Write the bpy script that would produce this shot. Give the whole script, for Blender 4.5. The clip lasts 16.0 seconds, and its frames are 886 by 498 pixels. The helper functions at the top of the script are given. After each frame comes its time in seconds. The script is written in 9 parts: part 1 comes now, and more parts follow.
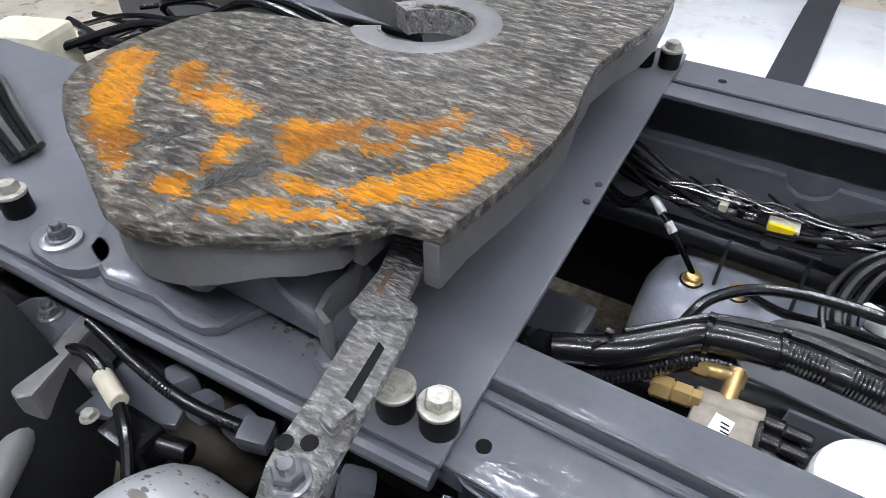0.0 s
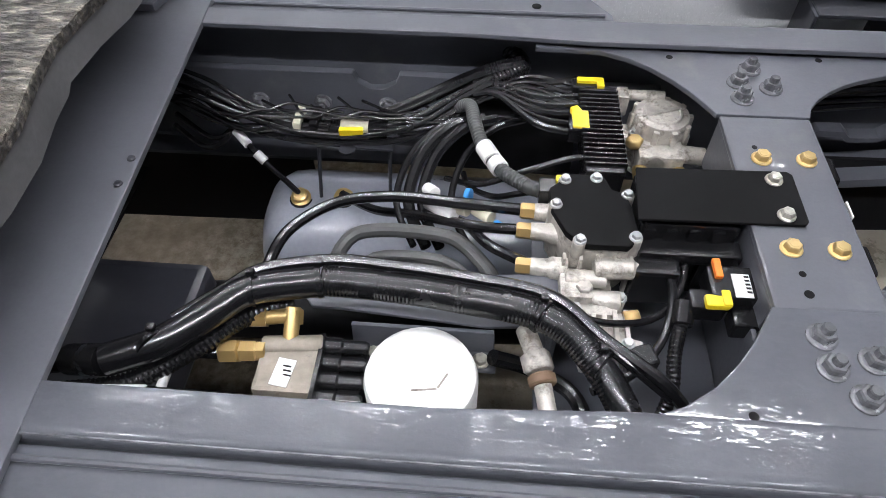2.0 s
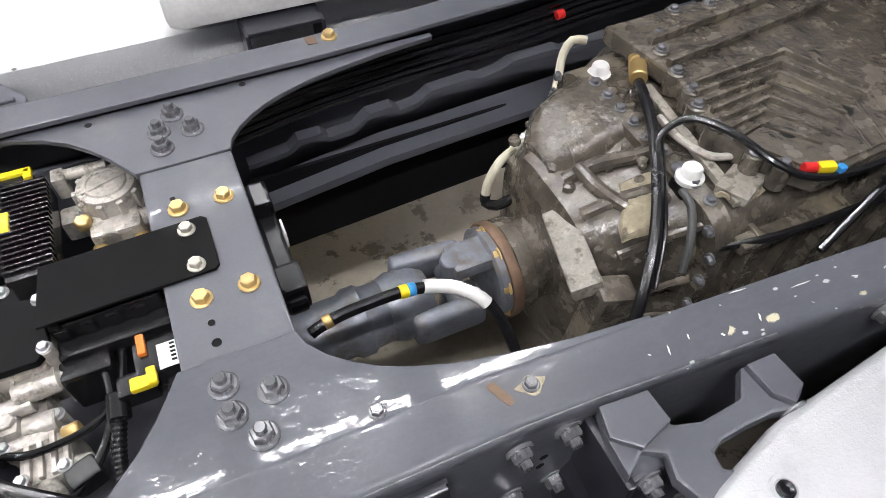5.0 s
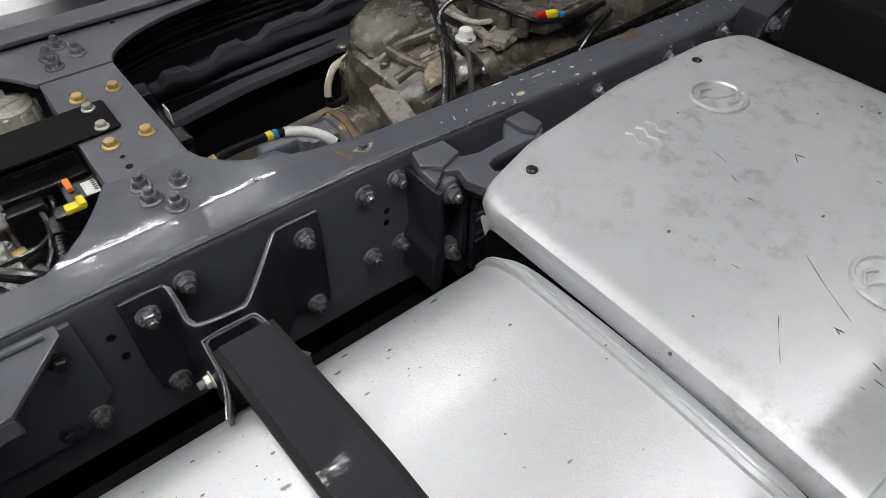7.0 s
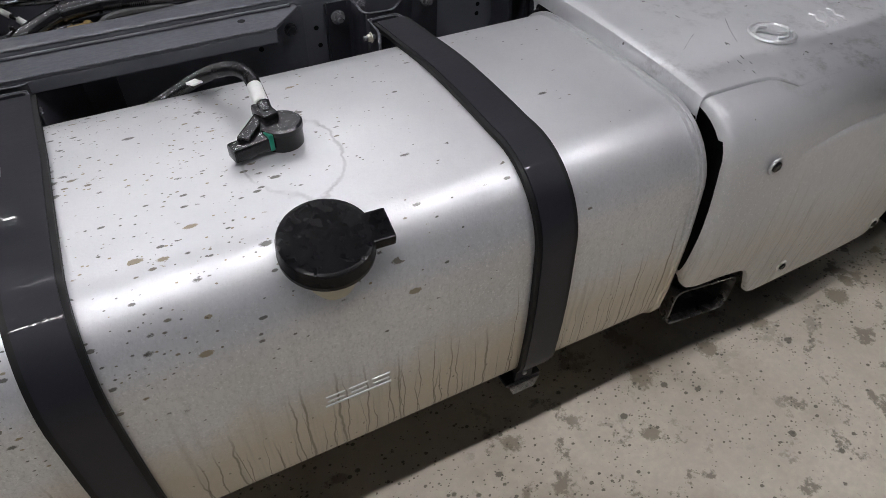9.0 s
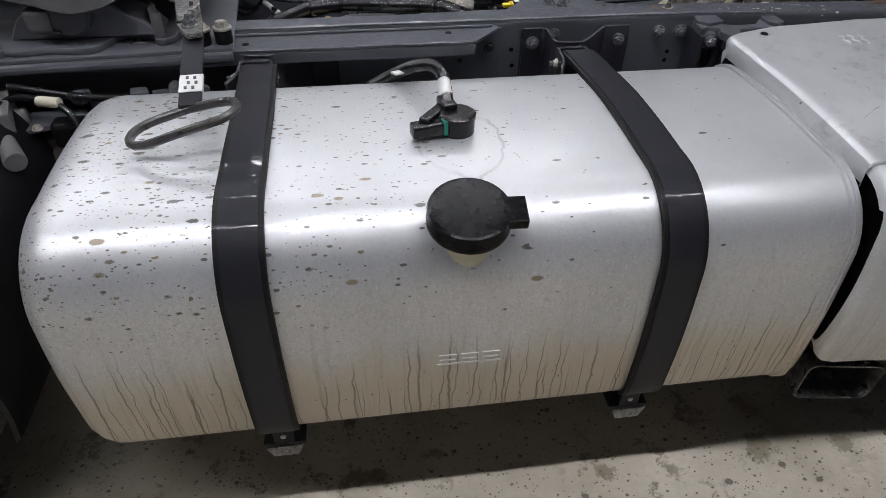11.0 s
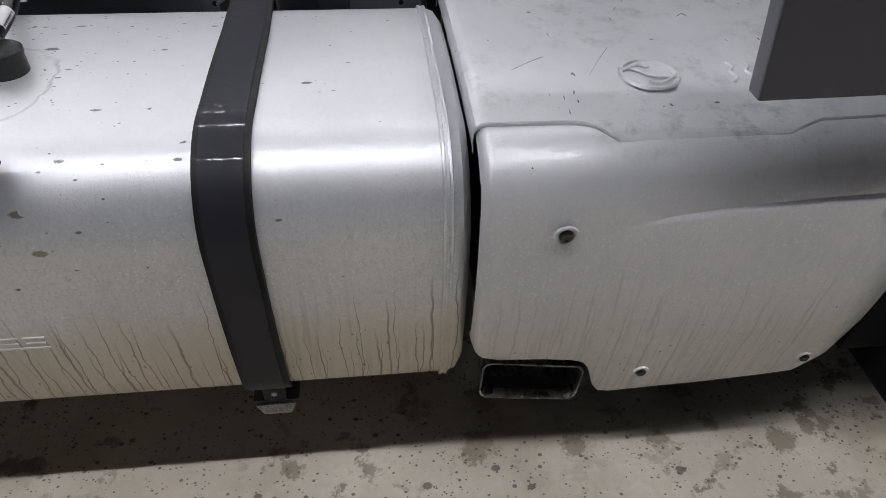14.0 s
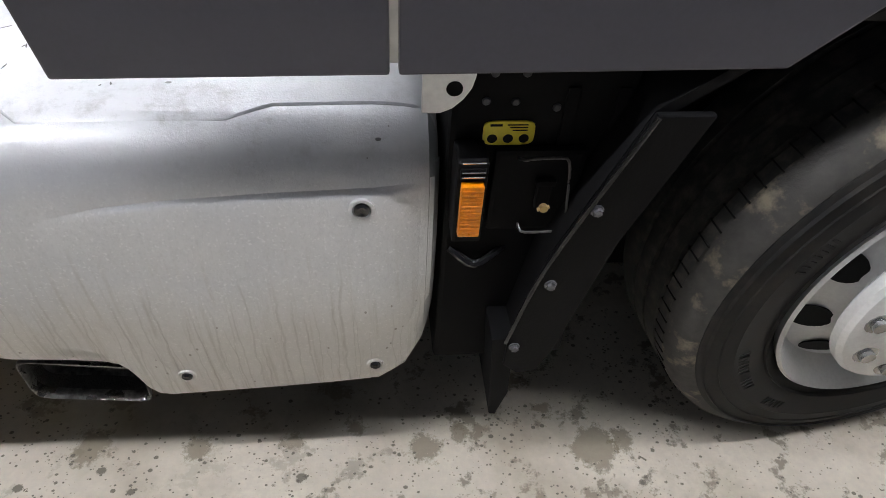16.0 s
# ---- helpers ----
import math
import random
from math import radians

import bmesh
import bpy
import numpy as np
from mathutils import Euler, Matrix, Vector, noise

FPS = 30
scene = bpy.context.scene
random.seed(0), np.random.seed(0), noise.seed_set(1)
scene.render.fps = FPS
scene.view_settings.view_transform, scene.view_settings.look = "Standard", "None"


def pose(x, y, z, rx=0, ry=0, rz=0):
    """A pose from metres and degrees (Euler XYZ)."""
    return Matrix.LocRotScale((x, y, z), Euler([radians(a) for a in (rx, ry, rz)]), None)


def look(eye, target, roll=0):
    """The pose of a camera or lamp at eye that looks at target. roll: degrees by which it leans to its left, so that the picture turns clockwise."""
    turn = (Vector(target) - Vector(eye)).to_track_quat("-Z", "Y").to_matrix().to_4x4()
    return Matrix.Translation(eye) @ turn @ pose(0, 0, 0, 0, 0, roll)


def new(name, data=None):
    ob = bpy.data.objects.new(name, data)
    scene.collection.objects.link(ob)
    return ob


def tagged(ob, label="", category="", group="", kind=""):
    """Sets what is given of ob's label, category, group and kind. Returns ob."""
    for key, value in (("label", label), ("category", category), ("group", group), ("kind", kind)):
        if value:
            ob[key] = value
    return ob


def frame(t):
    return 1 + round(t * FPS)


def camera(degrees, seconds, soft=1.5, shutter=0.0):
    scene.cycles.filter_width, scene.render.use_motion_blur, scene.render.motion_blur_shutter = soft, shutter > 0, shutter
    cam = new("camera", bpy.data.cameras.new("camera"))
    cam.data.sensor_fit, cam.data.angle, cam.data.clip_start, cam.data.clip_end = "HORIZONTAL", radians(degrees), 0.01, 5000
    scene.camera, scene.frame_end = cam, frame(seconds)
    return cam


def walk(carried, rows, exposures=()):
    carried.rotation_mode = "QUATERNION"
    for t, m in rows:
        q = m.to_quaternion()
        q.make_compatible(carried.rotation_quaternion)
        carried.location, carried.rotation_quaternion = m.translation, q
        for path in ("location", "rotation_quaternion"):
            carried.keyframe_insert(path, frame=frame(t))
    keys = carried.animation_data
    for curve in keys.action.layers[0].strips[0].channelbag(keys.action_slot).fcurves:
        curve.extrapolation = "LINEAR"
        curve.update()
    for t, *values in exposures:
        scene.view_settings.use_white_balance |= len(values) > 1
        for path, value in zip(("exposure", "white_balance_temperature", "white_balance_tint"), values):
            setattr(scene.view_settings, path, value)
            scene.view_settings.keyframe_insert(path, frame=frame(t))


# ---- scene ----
cam = camera(68.7, 16.0, soft=0.5)
PATH = [
    (0, (-0.678, -0.794, 1.422), (-1.486, 0.498, 0.126), -0.1),
    (0.5, (-0.637, -0.726, 1.429), (-1.234, 0.608, 0.063), -0.7),
    (1, (-0.581, -0.682, 1.453), (-0.949, 0.597, -0.041), -0.2),
    (1.5, (-0.5, -0.652, 1.482), (-0.715, 0.604, -0.06), -0.8),
    (2, (-0.415, -0.626, 1.489), (-0.527, 0.626, -0.066), -0.7),
    (2.5, (-0.333, -0.601, 1.486), (-0.361, 0.652, -0.073), -0.2),
    (3, (-0.251, -0.595, 1.482), (-0.199, 0.655, -0.078), 0.1),
    (3.5, (-0.174, -0.583, 1.473), (-0.03, 0.663, -0.085), 0.3),
    (4, (-0.08, -0.579, 1.478), (0.177, 0.651, -0.077), 0.7),
    (4.5, (-0.001, -0.584, 1.497), (0.395, 0.615, -0.055), 0.6),
    (5, (0.054, -0.62, 1.506), (0.58, 0.539, -0.037), 0.3),
    (5.2, (0.072, -0.636, 1.508), (0.653, 0.508, -0.026), 0.3),
    (7.3, (-0.19, -1.178, 1.492), (0.724, -0.09, 0.085), 1.1),
    (7.5, (-0.221, -1.255, 1.469), (0.713, -0.15, 0.088), 1.1),
    (8, (-0.303, -1.469, 1.448), (0.618, -0.333, 0.083), 1.5),
    (8.5, (-0.465, -1.687, 1.465), (0.348, -0.486, 0.088), 0.9),
    (9, (-0.574, -1.859, 1.49), (0.094, -0.584, 0.102), 0.7),
    (9.5, (-0.619, -1.952, 1.502), (-0.116, -0.6, 0.117), 0.3),
    (9.7, (-0.612, -1.977, 1.503), (-0.174, -0.594, 0.127), 0.4),
    (11.8, (-0.513, -2.033, 1.48), (-0.312, -0.496, 0.217), 1.4),
    (12, (-0.457, -2.025, 1.469), (-0.261, -0.487, 0.205), 1.5),
    (12.5, (-0.296, -2.001, 1.434), (-0.109, -0.463, 0.169), 1.5),
    (13, (-0.141, -1.994, 1.43), (0.037, -0.468, 0.15), 1.4),
    (13.5, (0.051, -1.964, 1.395), (0.234, -0.467, 0.082), 1.4),
    (14, (0.204, -1.952, 1.389), (0.393, -0.512, 0.014), 2.1),
    (14.5, (0.381, -1.983, 1.376), (0.572, -0.569, -0.026), 2.7),
    (15, (0.574, -2.0, 1.356), (0.761, -0.591, -0.051), 3.6),
    (15.5, (0.826, -1.972, 1.355), (1.016, -0.563, -0.052), 3.7),
    (16, (1.04, -1.943, 1.366), (1.247, -0.544, -0.048), 4.4),
]
walk(cam, [(t, look(eye, target, roll)) for t, eye, target, roll in PATH],
     exposures=[(0, 0.40, 6150, 10), (2, 0.45, 6420, 11), (3, 0.50, 6560, 11), (5.2, 0.53, 6650, 11), (7.3, -0.48, 6750, 8), (8.6, -0.67, 6620, 12), (9.2, -0.54, 6560, 13), (9.7, -0.45, 6550, 13), (12.0, -0.50, 6360, 11), (14.3, -0.50, 6440, 13), (15.2, -0.24, 6440, 12), (16, 0.16, 6370, 11)])

# ---- light: a workshop hall with rows of strip lamps ----
world = bpy.data.worlds.new("hall_world")
world.use_nodes = True
world.node_tree.nodes["Background"].inputs[0].default_value = (0.75, 0.82, 1.0, 1)
world.node_tree.nodes["Background"].inputs[1].default_value = 0.01
scene.world = world
LAMP_STRENGTH = 165.0

# ---- materials ----
def nodes_of(name):
    m = bpy.data.materials.new(name)
    m.use_nodes = True
    nt = m.node_tree
    return m, nt, nt.nodes["Principled BSDF"]


def node(nt, kind, **props):
    n = nt.nodes.new(kind)
    for k, v in props.items():
        if k == "ins":
            for key, val in v.items():
                n.inputs[key].default_value = val
        elif k == "operation":
            n.operation = v
        elif k == "feature":
            n.feature = v
        elif k == "data_type":
            n.data_type = v
    return n


def coords(nt, stretch=(1, 1, 1), shift=(0, 0, 0)):
    tc = node(nt, "ShaderNodeTexCoord")
    mp = node(nt, "ShaderNodeMapping")
    mp.inputs["Location"].default_value = shift
    mp.inputs["Scale"].default_value = stretch
    nt.links.new(tc.outputs["Object"], mp.inputs["Vector"])
    return mp.outputs["Vector"]


def noise_of(nt, vec, scale, detail=4.0, rough=0.55):
    n = node(nt, "ShaderNodeTexNoise", ins={"Scale": scale, "Detail": detail, "Roughness": rough})
    nt.links.new(vec, n.inputs["Vector"])
    return n.outputs["Fac"]


def ramp(nt, fac, lo, hi):
    r = node(nt, "ShaderNodeMapRange", ins={"From Min": lo, "From Max": hi, "To Min": 0.0, "To Max": 1.0})
    r.clamp = True
    nt.links.new(fac, r.inputs["Value"])
    return r.outputs["Result"]


def mixed(nt, fac, a, b):
    m = node(nt, "ShaderNodeMix", data_type="RGBA")
    for sock, val in ((m.inputs["Factor"], fac), (m.inputs["A"], a), (m.inputs["B"], b)):
        if hasattr(val, "is_output"):
            nt.links.new(val, sock)
        elif isinstance(val, (int, float)):
            sock.default_value = val
        else:
            sock.default_value = (*val[:3], 1.0)
    return m.outputs["Result"]


def mathop(nt, op, a, b=0.0):
    m = node(nt, "ShaderNodeMath", operation=op)
    for sock, val in ((m.inputs[0], a), (m.inputs[1], b)):
        if hasattr(val, "is_output"):
            nt.links.new(val, sock)
        else:
            sock.default_value = val
    return m.outputs["Value"]


def bump(nt, height, strength, dist=0.002):
    b = node(nt, "ShaderNodeBump", ins={"Strength": strength, "Distance": dist})
    nt.links.new(height, b.inputs["Height"])
    return b.outputs["Normal"]


def surface(name, col, rough=0.5, metal=0.0, var=0.2, scale=6.0, grain=120.0, relief=0.15, stretch=(1, 1, 1),
            dirt=None, dirt_at=(0.55, 0.7), dirt_scale=5.0, chips=None, chips_at=(0.66, 0.69), chips_scale=45.0,
            chips_stretch=(0.4, 1, 1), coat=0.0, rough_var=0.15, patch=3.0, deep=0.002, spec=0.5):
    """A worn surface: broad and fine change of tone, dirt, chipped flakes, fine relief."""
    m, nt, bs = nodes_of(name)
    v = coords(nt, stretch)
    broad = noise_of(nt, v, scale, 5.0)
    fine = noise_of(nt, v, grain, 3.0)
    lo = [c * (1 - var) for c in col]
    hi = [min(1.0, c * (1 + var)) for c in col]
    c = mixed(nt, ramp(nt, broad, 0.3, 0.7), lo, hi)
    c = mixed(nt, mathop(nt, "MULTIPLY", ramp(nt, fine, 0.35, 0.75), 0.35), c, [x * 0.72 for x in col])
    r = mathop(nt, "ADD", rough - rough_var / 2, mathop(nt, "MULTIPLY", broad, rough_var))
    if dirt:
        d = ramp(nt, noise_of(nt, v, dirt_scale, 8.0, 0.65), *dirt_at)
        c = mixed(nt, d, c, dirt)
        r = mathop(nt, "ADD", r, mathop(nt, "MULTIPLY", d, 0.25))
        if metal:
            nt.links.new(mathop(nt, "MULTIPLY", mathop(nt, "SUBTRACT", 1.0, d), metal), bs.inputs["Metallic"])
    elif metal:
        bs.inputs["Metallic"].default_value = metal
    if chips:
        cv = coords(nt, chips_stretch)
        k = mathop(nt, "MULTIPLY", ramp(nt, noise_of(nt, cv, chips_scale, 3.0), *chips_at),
                   ramp(nt, noise_of(nt, cv, patch, 2.0), 0.47, 0.6))
        c = mixed(nt, k, c, chips)
    nt.links.new(c, bs.inputs["Base Color"])
    nt.links.new(r, bs.inputs["Roughness"])
    bs.inputs["Coat Weight"].default_value = coat
    bs.inputs["Specular IOR Level"].default_value = spec
    bs.inputs["Coat Roughness"].default_value = 0.15
    if relief:
        nrm = bump(nt, mathop(nt, "ADD", fine, mathop(nt, "MULTIPLY", broad, 0.6)), relief, deep)
        nt.links.new(nrm, bs.inputs["Normal"])
        if relief >= 0.5 and coat:
            nt.links.new(nrm, bs.inputs["Coat Normal"])
    return m


def hashed(nt, cell, salt):
    """Four random numbers for each whole number."""
    w = node(nt, "ShaderNodeTexWhiteNoise")
    w.noise_dimensions = "1D"
    nt.links.new(mathop(nt, "ADD", cell, salt), w.inputs["W"])
    sp = node(nt, "ShaderNodeSeparateXYZ")
    nt.links.new(w.outputs["Color"], sp.inputs["Vector"])
    return w.outputs["Value"], sp.outputs["X"], sp.outputs["Y"], sp.outputs["Z"]


def run_marks(nt, x, z, width, salt, top, spread, thick):
    """Thin wandering lines that water left on its way down: one at most in each strip of the given width."""
    vec = node(nt, "ShaderNodeCombineXYZ")
    nt.links.new(mathop(nt, "MULTIPLY", x, 9.0), vec.inputs["X"])
    nt.links.new(mathop(nt, "MULTIPLY", z, 9.0), vec.inputs["Y"])
    vec.inputs["Z"].default_value = salt
    sway = mathop(nt, "MULTIPLY", mathop(nt, "SUBTRACT", noise_of(nt, vec.outputs["Vector"], 1.0, 3.0, 0.55), 0.5), 0.026)
    u = mathop(nt, "DIVIDE", mathop(nt, "ADD", x, sway), width)
    cell = mathop(nt, "FLOOR", u)
    there, off, high, bold = hashed(nt, cell, salt)
    at = mathop(nt, "ADD", 0.25, mathop(nt, "MULTIPLY", off, 0.5))
    dist = mathop(nt, "MULTIPLY", mathop(nt, "ABSOLUTE", mathop(nt, "SUBTRACT", mathop(nt, "FRACT", u), at)), width)
    half = mathop(nt, "MULTIPLY", mathop(nt, "ADD", 0.45, bold), thick)
    line = ramp(nt, mathop(nt, "DIVIDE", dist, half), 1.0, 0.35)
    start = mathop(nt, "ADD", top, mathop(nt, "MULTIPLY", mathop(nt, "SUBTRACT", high, 0.5), spread))
    line = mathop(nt, "MULTIPLY", line, ramp(nt, mathop(nt, "SUBTRACT", start, z), 0.0, 0.08))
    return mathop(nt, "MULTIPLY", line, mathop(nt, "GREATER_THAN", there, 0.22))


def splashes(nt, v, scale, turn, stretch, where, salt, ragged=0.3):
    """Ragged dabs of mud thrown in one direction; where: how many of the cells hold one."""
    slant = node(nt, "ShaderNodeMapping")
    slant.inputs["Location"].default_value = (salt, salt * 0.7, 0)
    slant.inputs["Rotation"].default_value = (0, 0, turn)
    slant.inputs["Scale"].default_value = stretch
    nt.links.new(v, slant.inputs["Vector"])
    vo = node(nt, "ShaderNodeTexVoronoi", ins={"Scale": scale, "Randomness": 1.0})
    nt.links.new(slant.outputs["Vector"], vo.inputs["Vector"])
    cell = node(nt, "ShaderNodeSeparateXYZ")
    nt.links.new(vo.outputs["Color"], cell.inputs["Vector"])
    size = mathop(nt, "ADD", 0.10, mathop(nt, "MULTIPLY", mathop(nt, "POWER", cell.outputs["Y"], 2.0), 0.30))
    rag = mathop(nt, "MULTIPLY", mathop(nt, "SUBTRACT", noise_of(nt, v, 330.0, 3.0, 0.7), 0.5), ragged)
    inside = ramp(nt, mathop(nt, "SUBTRACT", size, mathop(nt, "ADD", vo.outputs["Distance"], rag)), -0.02, 0.07)
    return mathop(nt, "MULTIPLY", inside, mathop(nt, "LESS_THAN", cell.outputs["X"], where)), cell.outputs["Z"]


def lacquer(name, col, rough=0.4, ripple=0.5, ripple_scale=240.0, stretch=(0.4, 1, 1), coat=0.5, chips=False, dirt=None, swell=0.14, dent=0.56):
    """Thick chassis paint: smooth colour under a glossy skin whose ripples break a lamp's reflection into glints."""
    m, nt, bs = nodes_of(name)
    v = coords(nt)
    broad = noise_of(nt, v, 5.0, 5.0)
    fine = noise_of(nt, v, 220.0, 3.0)
    c = mixed(nt, ramp(nt, broad, 0.3, 0.7), [x * 0.9 for x in col], [x * 1.12 for x in col])
    c = mixed(nt, mathop(nt, "MULTIPLY", ramp(nt, fine, 0.4, 0.75), 0.25), c, [x * 0.75 for x in col])
    if dirt:
        c = mixed(nt, mathop(nt, "MULTIPLY", ramp(nt, noise_of(nt, v, 9.0, 8.0, 0.65), 0.58, 0.80), 0.7), c, dirt)
    if chips:
        # flakes down to primer and yellowish filler, ahead of the crossmember only
        sx = node(nt, "ShaderNodeSeparateXYZ")
        nt.links.new(v, sx.inputs["Vector"])
        ahead = ramp(nt, sx.outputs["X"], 0.30, 0.50)
        for scale, turn, salt, share, hue in ((95.0, 0.9, 1.3, 0.10, (0.62, 0.62, 0.60)), (60.0, -0.3, 4.4, 0.07, (0.66, 0.60, 0.42)), (150.0, 0.3, 7.9, 0.14, (0.55, 0.56, 0.56))):
            where = mathop(nt, "MULTIPLY", mathop(nt, "MULTIPLY", ahead, ramp(nt, noise_of(nt, v, 8.0, 3.0), 0.38, 0.62)), share)
            dab, tone = splashes(nt, v, scale, turn, (0.6, 1, 1), where, salt, 0.35)
            c = mixed(nt, mathop(nt, "MULTIPLY", dab, 0.9), c, hue)
    nt.links.new(c, bs.inputs["Base Color"])
    bs.inputs["Roughness"].default_value = rough
    nt.links.new(bump(nt, fine, 0.06, 0.002), bs.inputs["Normal"])
    # the gloss is rubbed off in places
    gloss = ramp(nt, noise_of(nt, coords(nt, stretch, (0.7, 2.3, 5.1)), 130.0, 5.0, 0.6), 0.46, 0.54)
    nt.links.new(mathop(nt, "MULTIPLY", mathop(nt, "ADD", mathop(nt, "MULTIPLY", gloss, 0.9), 0.1), coat), bs.inputs["Coat Weight"])
    bs.inputs["Coat Roughness"].default_value = 0.025
    bs.inputs["Specular IOR Level"].default_value = 0.25 if coat > 0.3 else 0.5
    # a faint swell everywhere, and scattered dents that catch a lamp by themselves
    wave = mathop(nt, "MULTIPLY", noise_of(nt, coords(nt, stretch), ripple_scale * 0.6, 2.0, 0.5), swell)
    dents = ramp(nt, noise_of(nt, coords(nt, stretch, (3.1, 1.7, 0.4)), ripple_scale, 2.0, 0.5), dent, 0.82)
    dents = mathop(nt, "MULTIPLY", mathop(nt, "MULTIPLY", dents, 0.6), ramp(nt, noise_of(nt, v, 14.0, 3.0), 0.30, 0.60))
    nt.links.new(bump(nt, mathop(nt, "ADD", wave, dents), ripple, 0.004), bs.inputs["Coat Normal"])
    return m


def glowing(name, col, strength):
    m, nt, bs = nodes_of(name)
    bs.inputs["Base Color"].default_value = (*col, 1)
    bs.inputs["Emission Color"].default_value = (*col, 1)
    bs.inputs["Emission Strength"].default_value = strength
    return m


def tank_metal(name, spots, drips, shift, metal=0.8, scratch=False, stain=False):
    """Aluminium sheet dulled by dried road water: stipple, run marks, mud splashes; tan film and floor reflection
    painted low down.
    """
    m, nt, bs = nodes_of(name)
    v = coords(nt, (1, 1, 1), shift)
    cloud = noise_of(nt, v, 4.0, 6.0, 0.6)
    fine = noise_of(nt, v, 260.0, 3.0)
    sx = node(nt, "ShaderNodeSeparateXYZ")
    nt.links.new(v, sx.inputs["Vector"])
    X, Y, Z = sx.outputs["X"], sx.outputs["Y"], sx.outputs["Z"]
    c = mixed(nt, ramp(nt, cloud, 0.3, 0.7), (0.61, 0.622, 0.64), (0.71, 0.718, 0.73))
    # stipple of dried drops, thickest on the upright face
    side = ramp(nt, mathop(nt, "ADD", Z, mathop(nt, "MULTIPLY", cloud, 0.10)), 0.88, 0.78)
    drop = ramp(nt, noise_of(nt, coords(nt, (1, 1, 0.7), shift), 230.0, 3.0, 0.7), 0.50, 0.62)
    blot2 = ramp(nt, noise_of(nt, coords(nt, (1.4, 1, 0.8), shift), 75.0, 4.0, 0.7), 0.45, 0.65)
    grey = mathop(nt, "MULTIPLY", mathop(nt, "ADD", mathop(nt, "MULTIPLY", drop, 0.55), mathop(nt, "MULTIPLY", blot2, 0.35)), mathop(nt, "ADD", 0.14, mathop(nt, "MULTIPLY", side, 0.66)))
    c = mixed(nt, mathop(nt, "MULTIPLY", grey, 0.55) if scratch else grey, c, (0.48, 0.49, 0.505))
    pale = mathop(nt, "MULTIPLY", mathop(nt, "MULTIPLY", ramp(nt, noise_of(nt, v, 190.0, 2.0), 0.60, 0.68), side), 0.5)
    c = mixed(nt, pale, c, (0.86, 0.87, 0.88))
    # tan tone low down: the floor's reflection put into the colour, with road film
    ragged = mathop(nt, "MULTIPLY", noise_of(nt, coords(nt, (9, 9, 2.5)), 1.0, 5.0, 0.65), 0.16)
    low = ramp(nt, mathop(nt, "ADD", Z, ragged), 0.69, 0.57)
    film = mathop(nt, "MULTIPLY", low, 0.8 * drips)
    c = mixed(nt, mathop(nt, "MULTIPLY", film, 0.95), c, (0.60, 0.52, 0.375))
    # fine upright streaking in the film
    streak = ramp(nt, noise_of(nt, coords(nt, (75, 20, 3.5)), 1.0, 4.0, 0.65), 0.52, 0.70)
    streak = mathop(nt, "MULTIPLY", streak, ramp(nt, mathop(nt, "ADD", Z, ragged), 0.80, 0.60))
    c = mixed(nt, mathop(nt, "MULTIPLY", streak, 0.40 if scratch else 0.42 * drips), c, (0.36, 0.335, 0.28))
    k = 1.0 if not scratch else 0.25
    for width, salt, top, spread, thick in ((0.034, 3.0, 0.57, 0.16, 0.0018), (0.060, 11.0, 0.61, 0.12, 0.0022), (0.026, 29.0, 0.52, 0.14, 0.0013)):
        line = run_marks(nt, X, Z, width, salt, top, spread, thick)
        c = mixed(nt, mathop(nt, "MULTIPLY", line, 0.72 * k), c, (0.17, 0.145, 0.10))
    grit, tone = splashes(nt, v, 140.0, 1.3, (1, 1, 0.6), mathop(nt, "MULTIPLY", ramp(nt, Z, 0.56, 0.42), 0.16 * drips), 13.0)
    c = mixed(nt, mathop(nt, "MULTIPLY", grit, 0.6), c, (0.16, 0.14, 0.10))
    blot = None
    if spots:
        rear = ramp(nt, mathop(nt, "ADD", X, mathop(nt, "MULTIPLY", Y, -0.30)), 0.55, -0.80)
        dense = mathop(nt, "MULTIPLY", ramp(nt, noise_of(nt, v, 7.0, 3.0), 0.30, 0.62), ramp(nt, Z, 0.60, 0.80))
        dense = mathop(nt, "MULTIPLY", dense, mathop(nt, "ADD", 0.012, mathop(nt, "MULTIPLY", mathop(nt, "POWER", rear, 2.2), 0.95)))
        for scale, turn, stretch, salt, share in ((62.0, 0.42, (0.42, 1, 0.8), 0.0, 0.75), (120.0, 0.42, (0.45, 1, 0.8), 5.1, 1.0), (210.0, 0.5, (0.6, 1, 1), 9.3, 0.7)):
            dab, tone = splashes(nt, v, scale, turn, stretch, mathop(nt, "MULTIPLY", dense, share * spots), salt)
            hue = mixed(nt, ramp(nt, tone, 0.62, 0.92), (0.075, 0.070, 0.058), (0.26, 0.205, 0.11))
            c = mixed(nt, mathop(nt, "MULTIPLY", dab, 0.88), c, hue)
            blot = dab if blot is None else mathop(nt, "MAXIMUM", blot, dab)
    if stain:
        # tide line of spilt fuel round the level sensor
        flat = node(nt, "ShaderNodeCombineXYZ")
        nt.links.new(mathop(nt, "ADD", X, 0.388), flat.inputs["X"])
        nt.links.new(mathop(nt, "MULTIPLY", mathop(nt, "ADD", Y, 0.955), 0.72), flat.inputs["Y"])
        far = node(nt, "ShaderNodeVectorMath")
        far.operation = "LENGTH"
        nt.links.new(flat.outputs["Vector"], far.inputs[0])
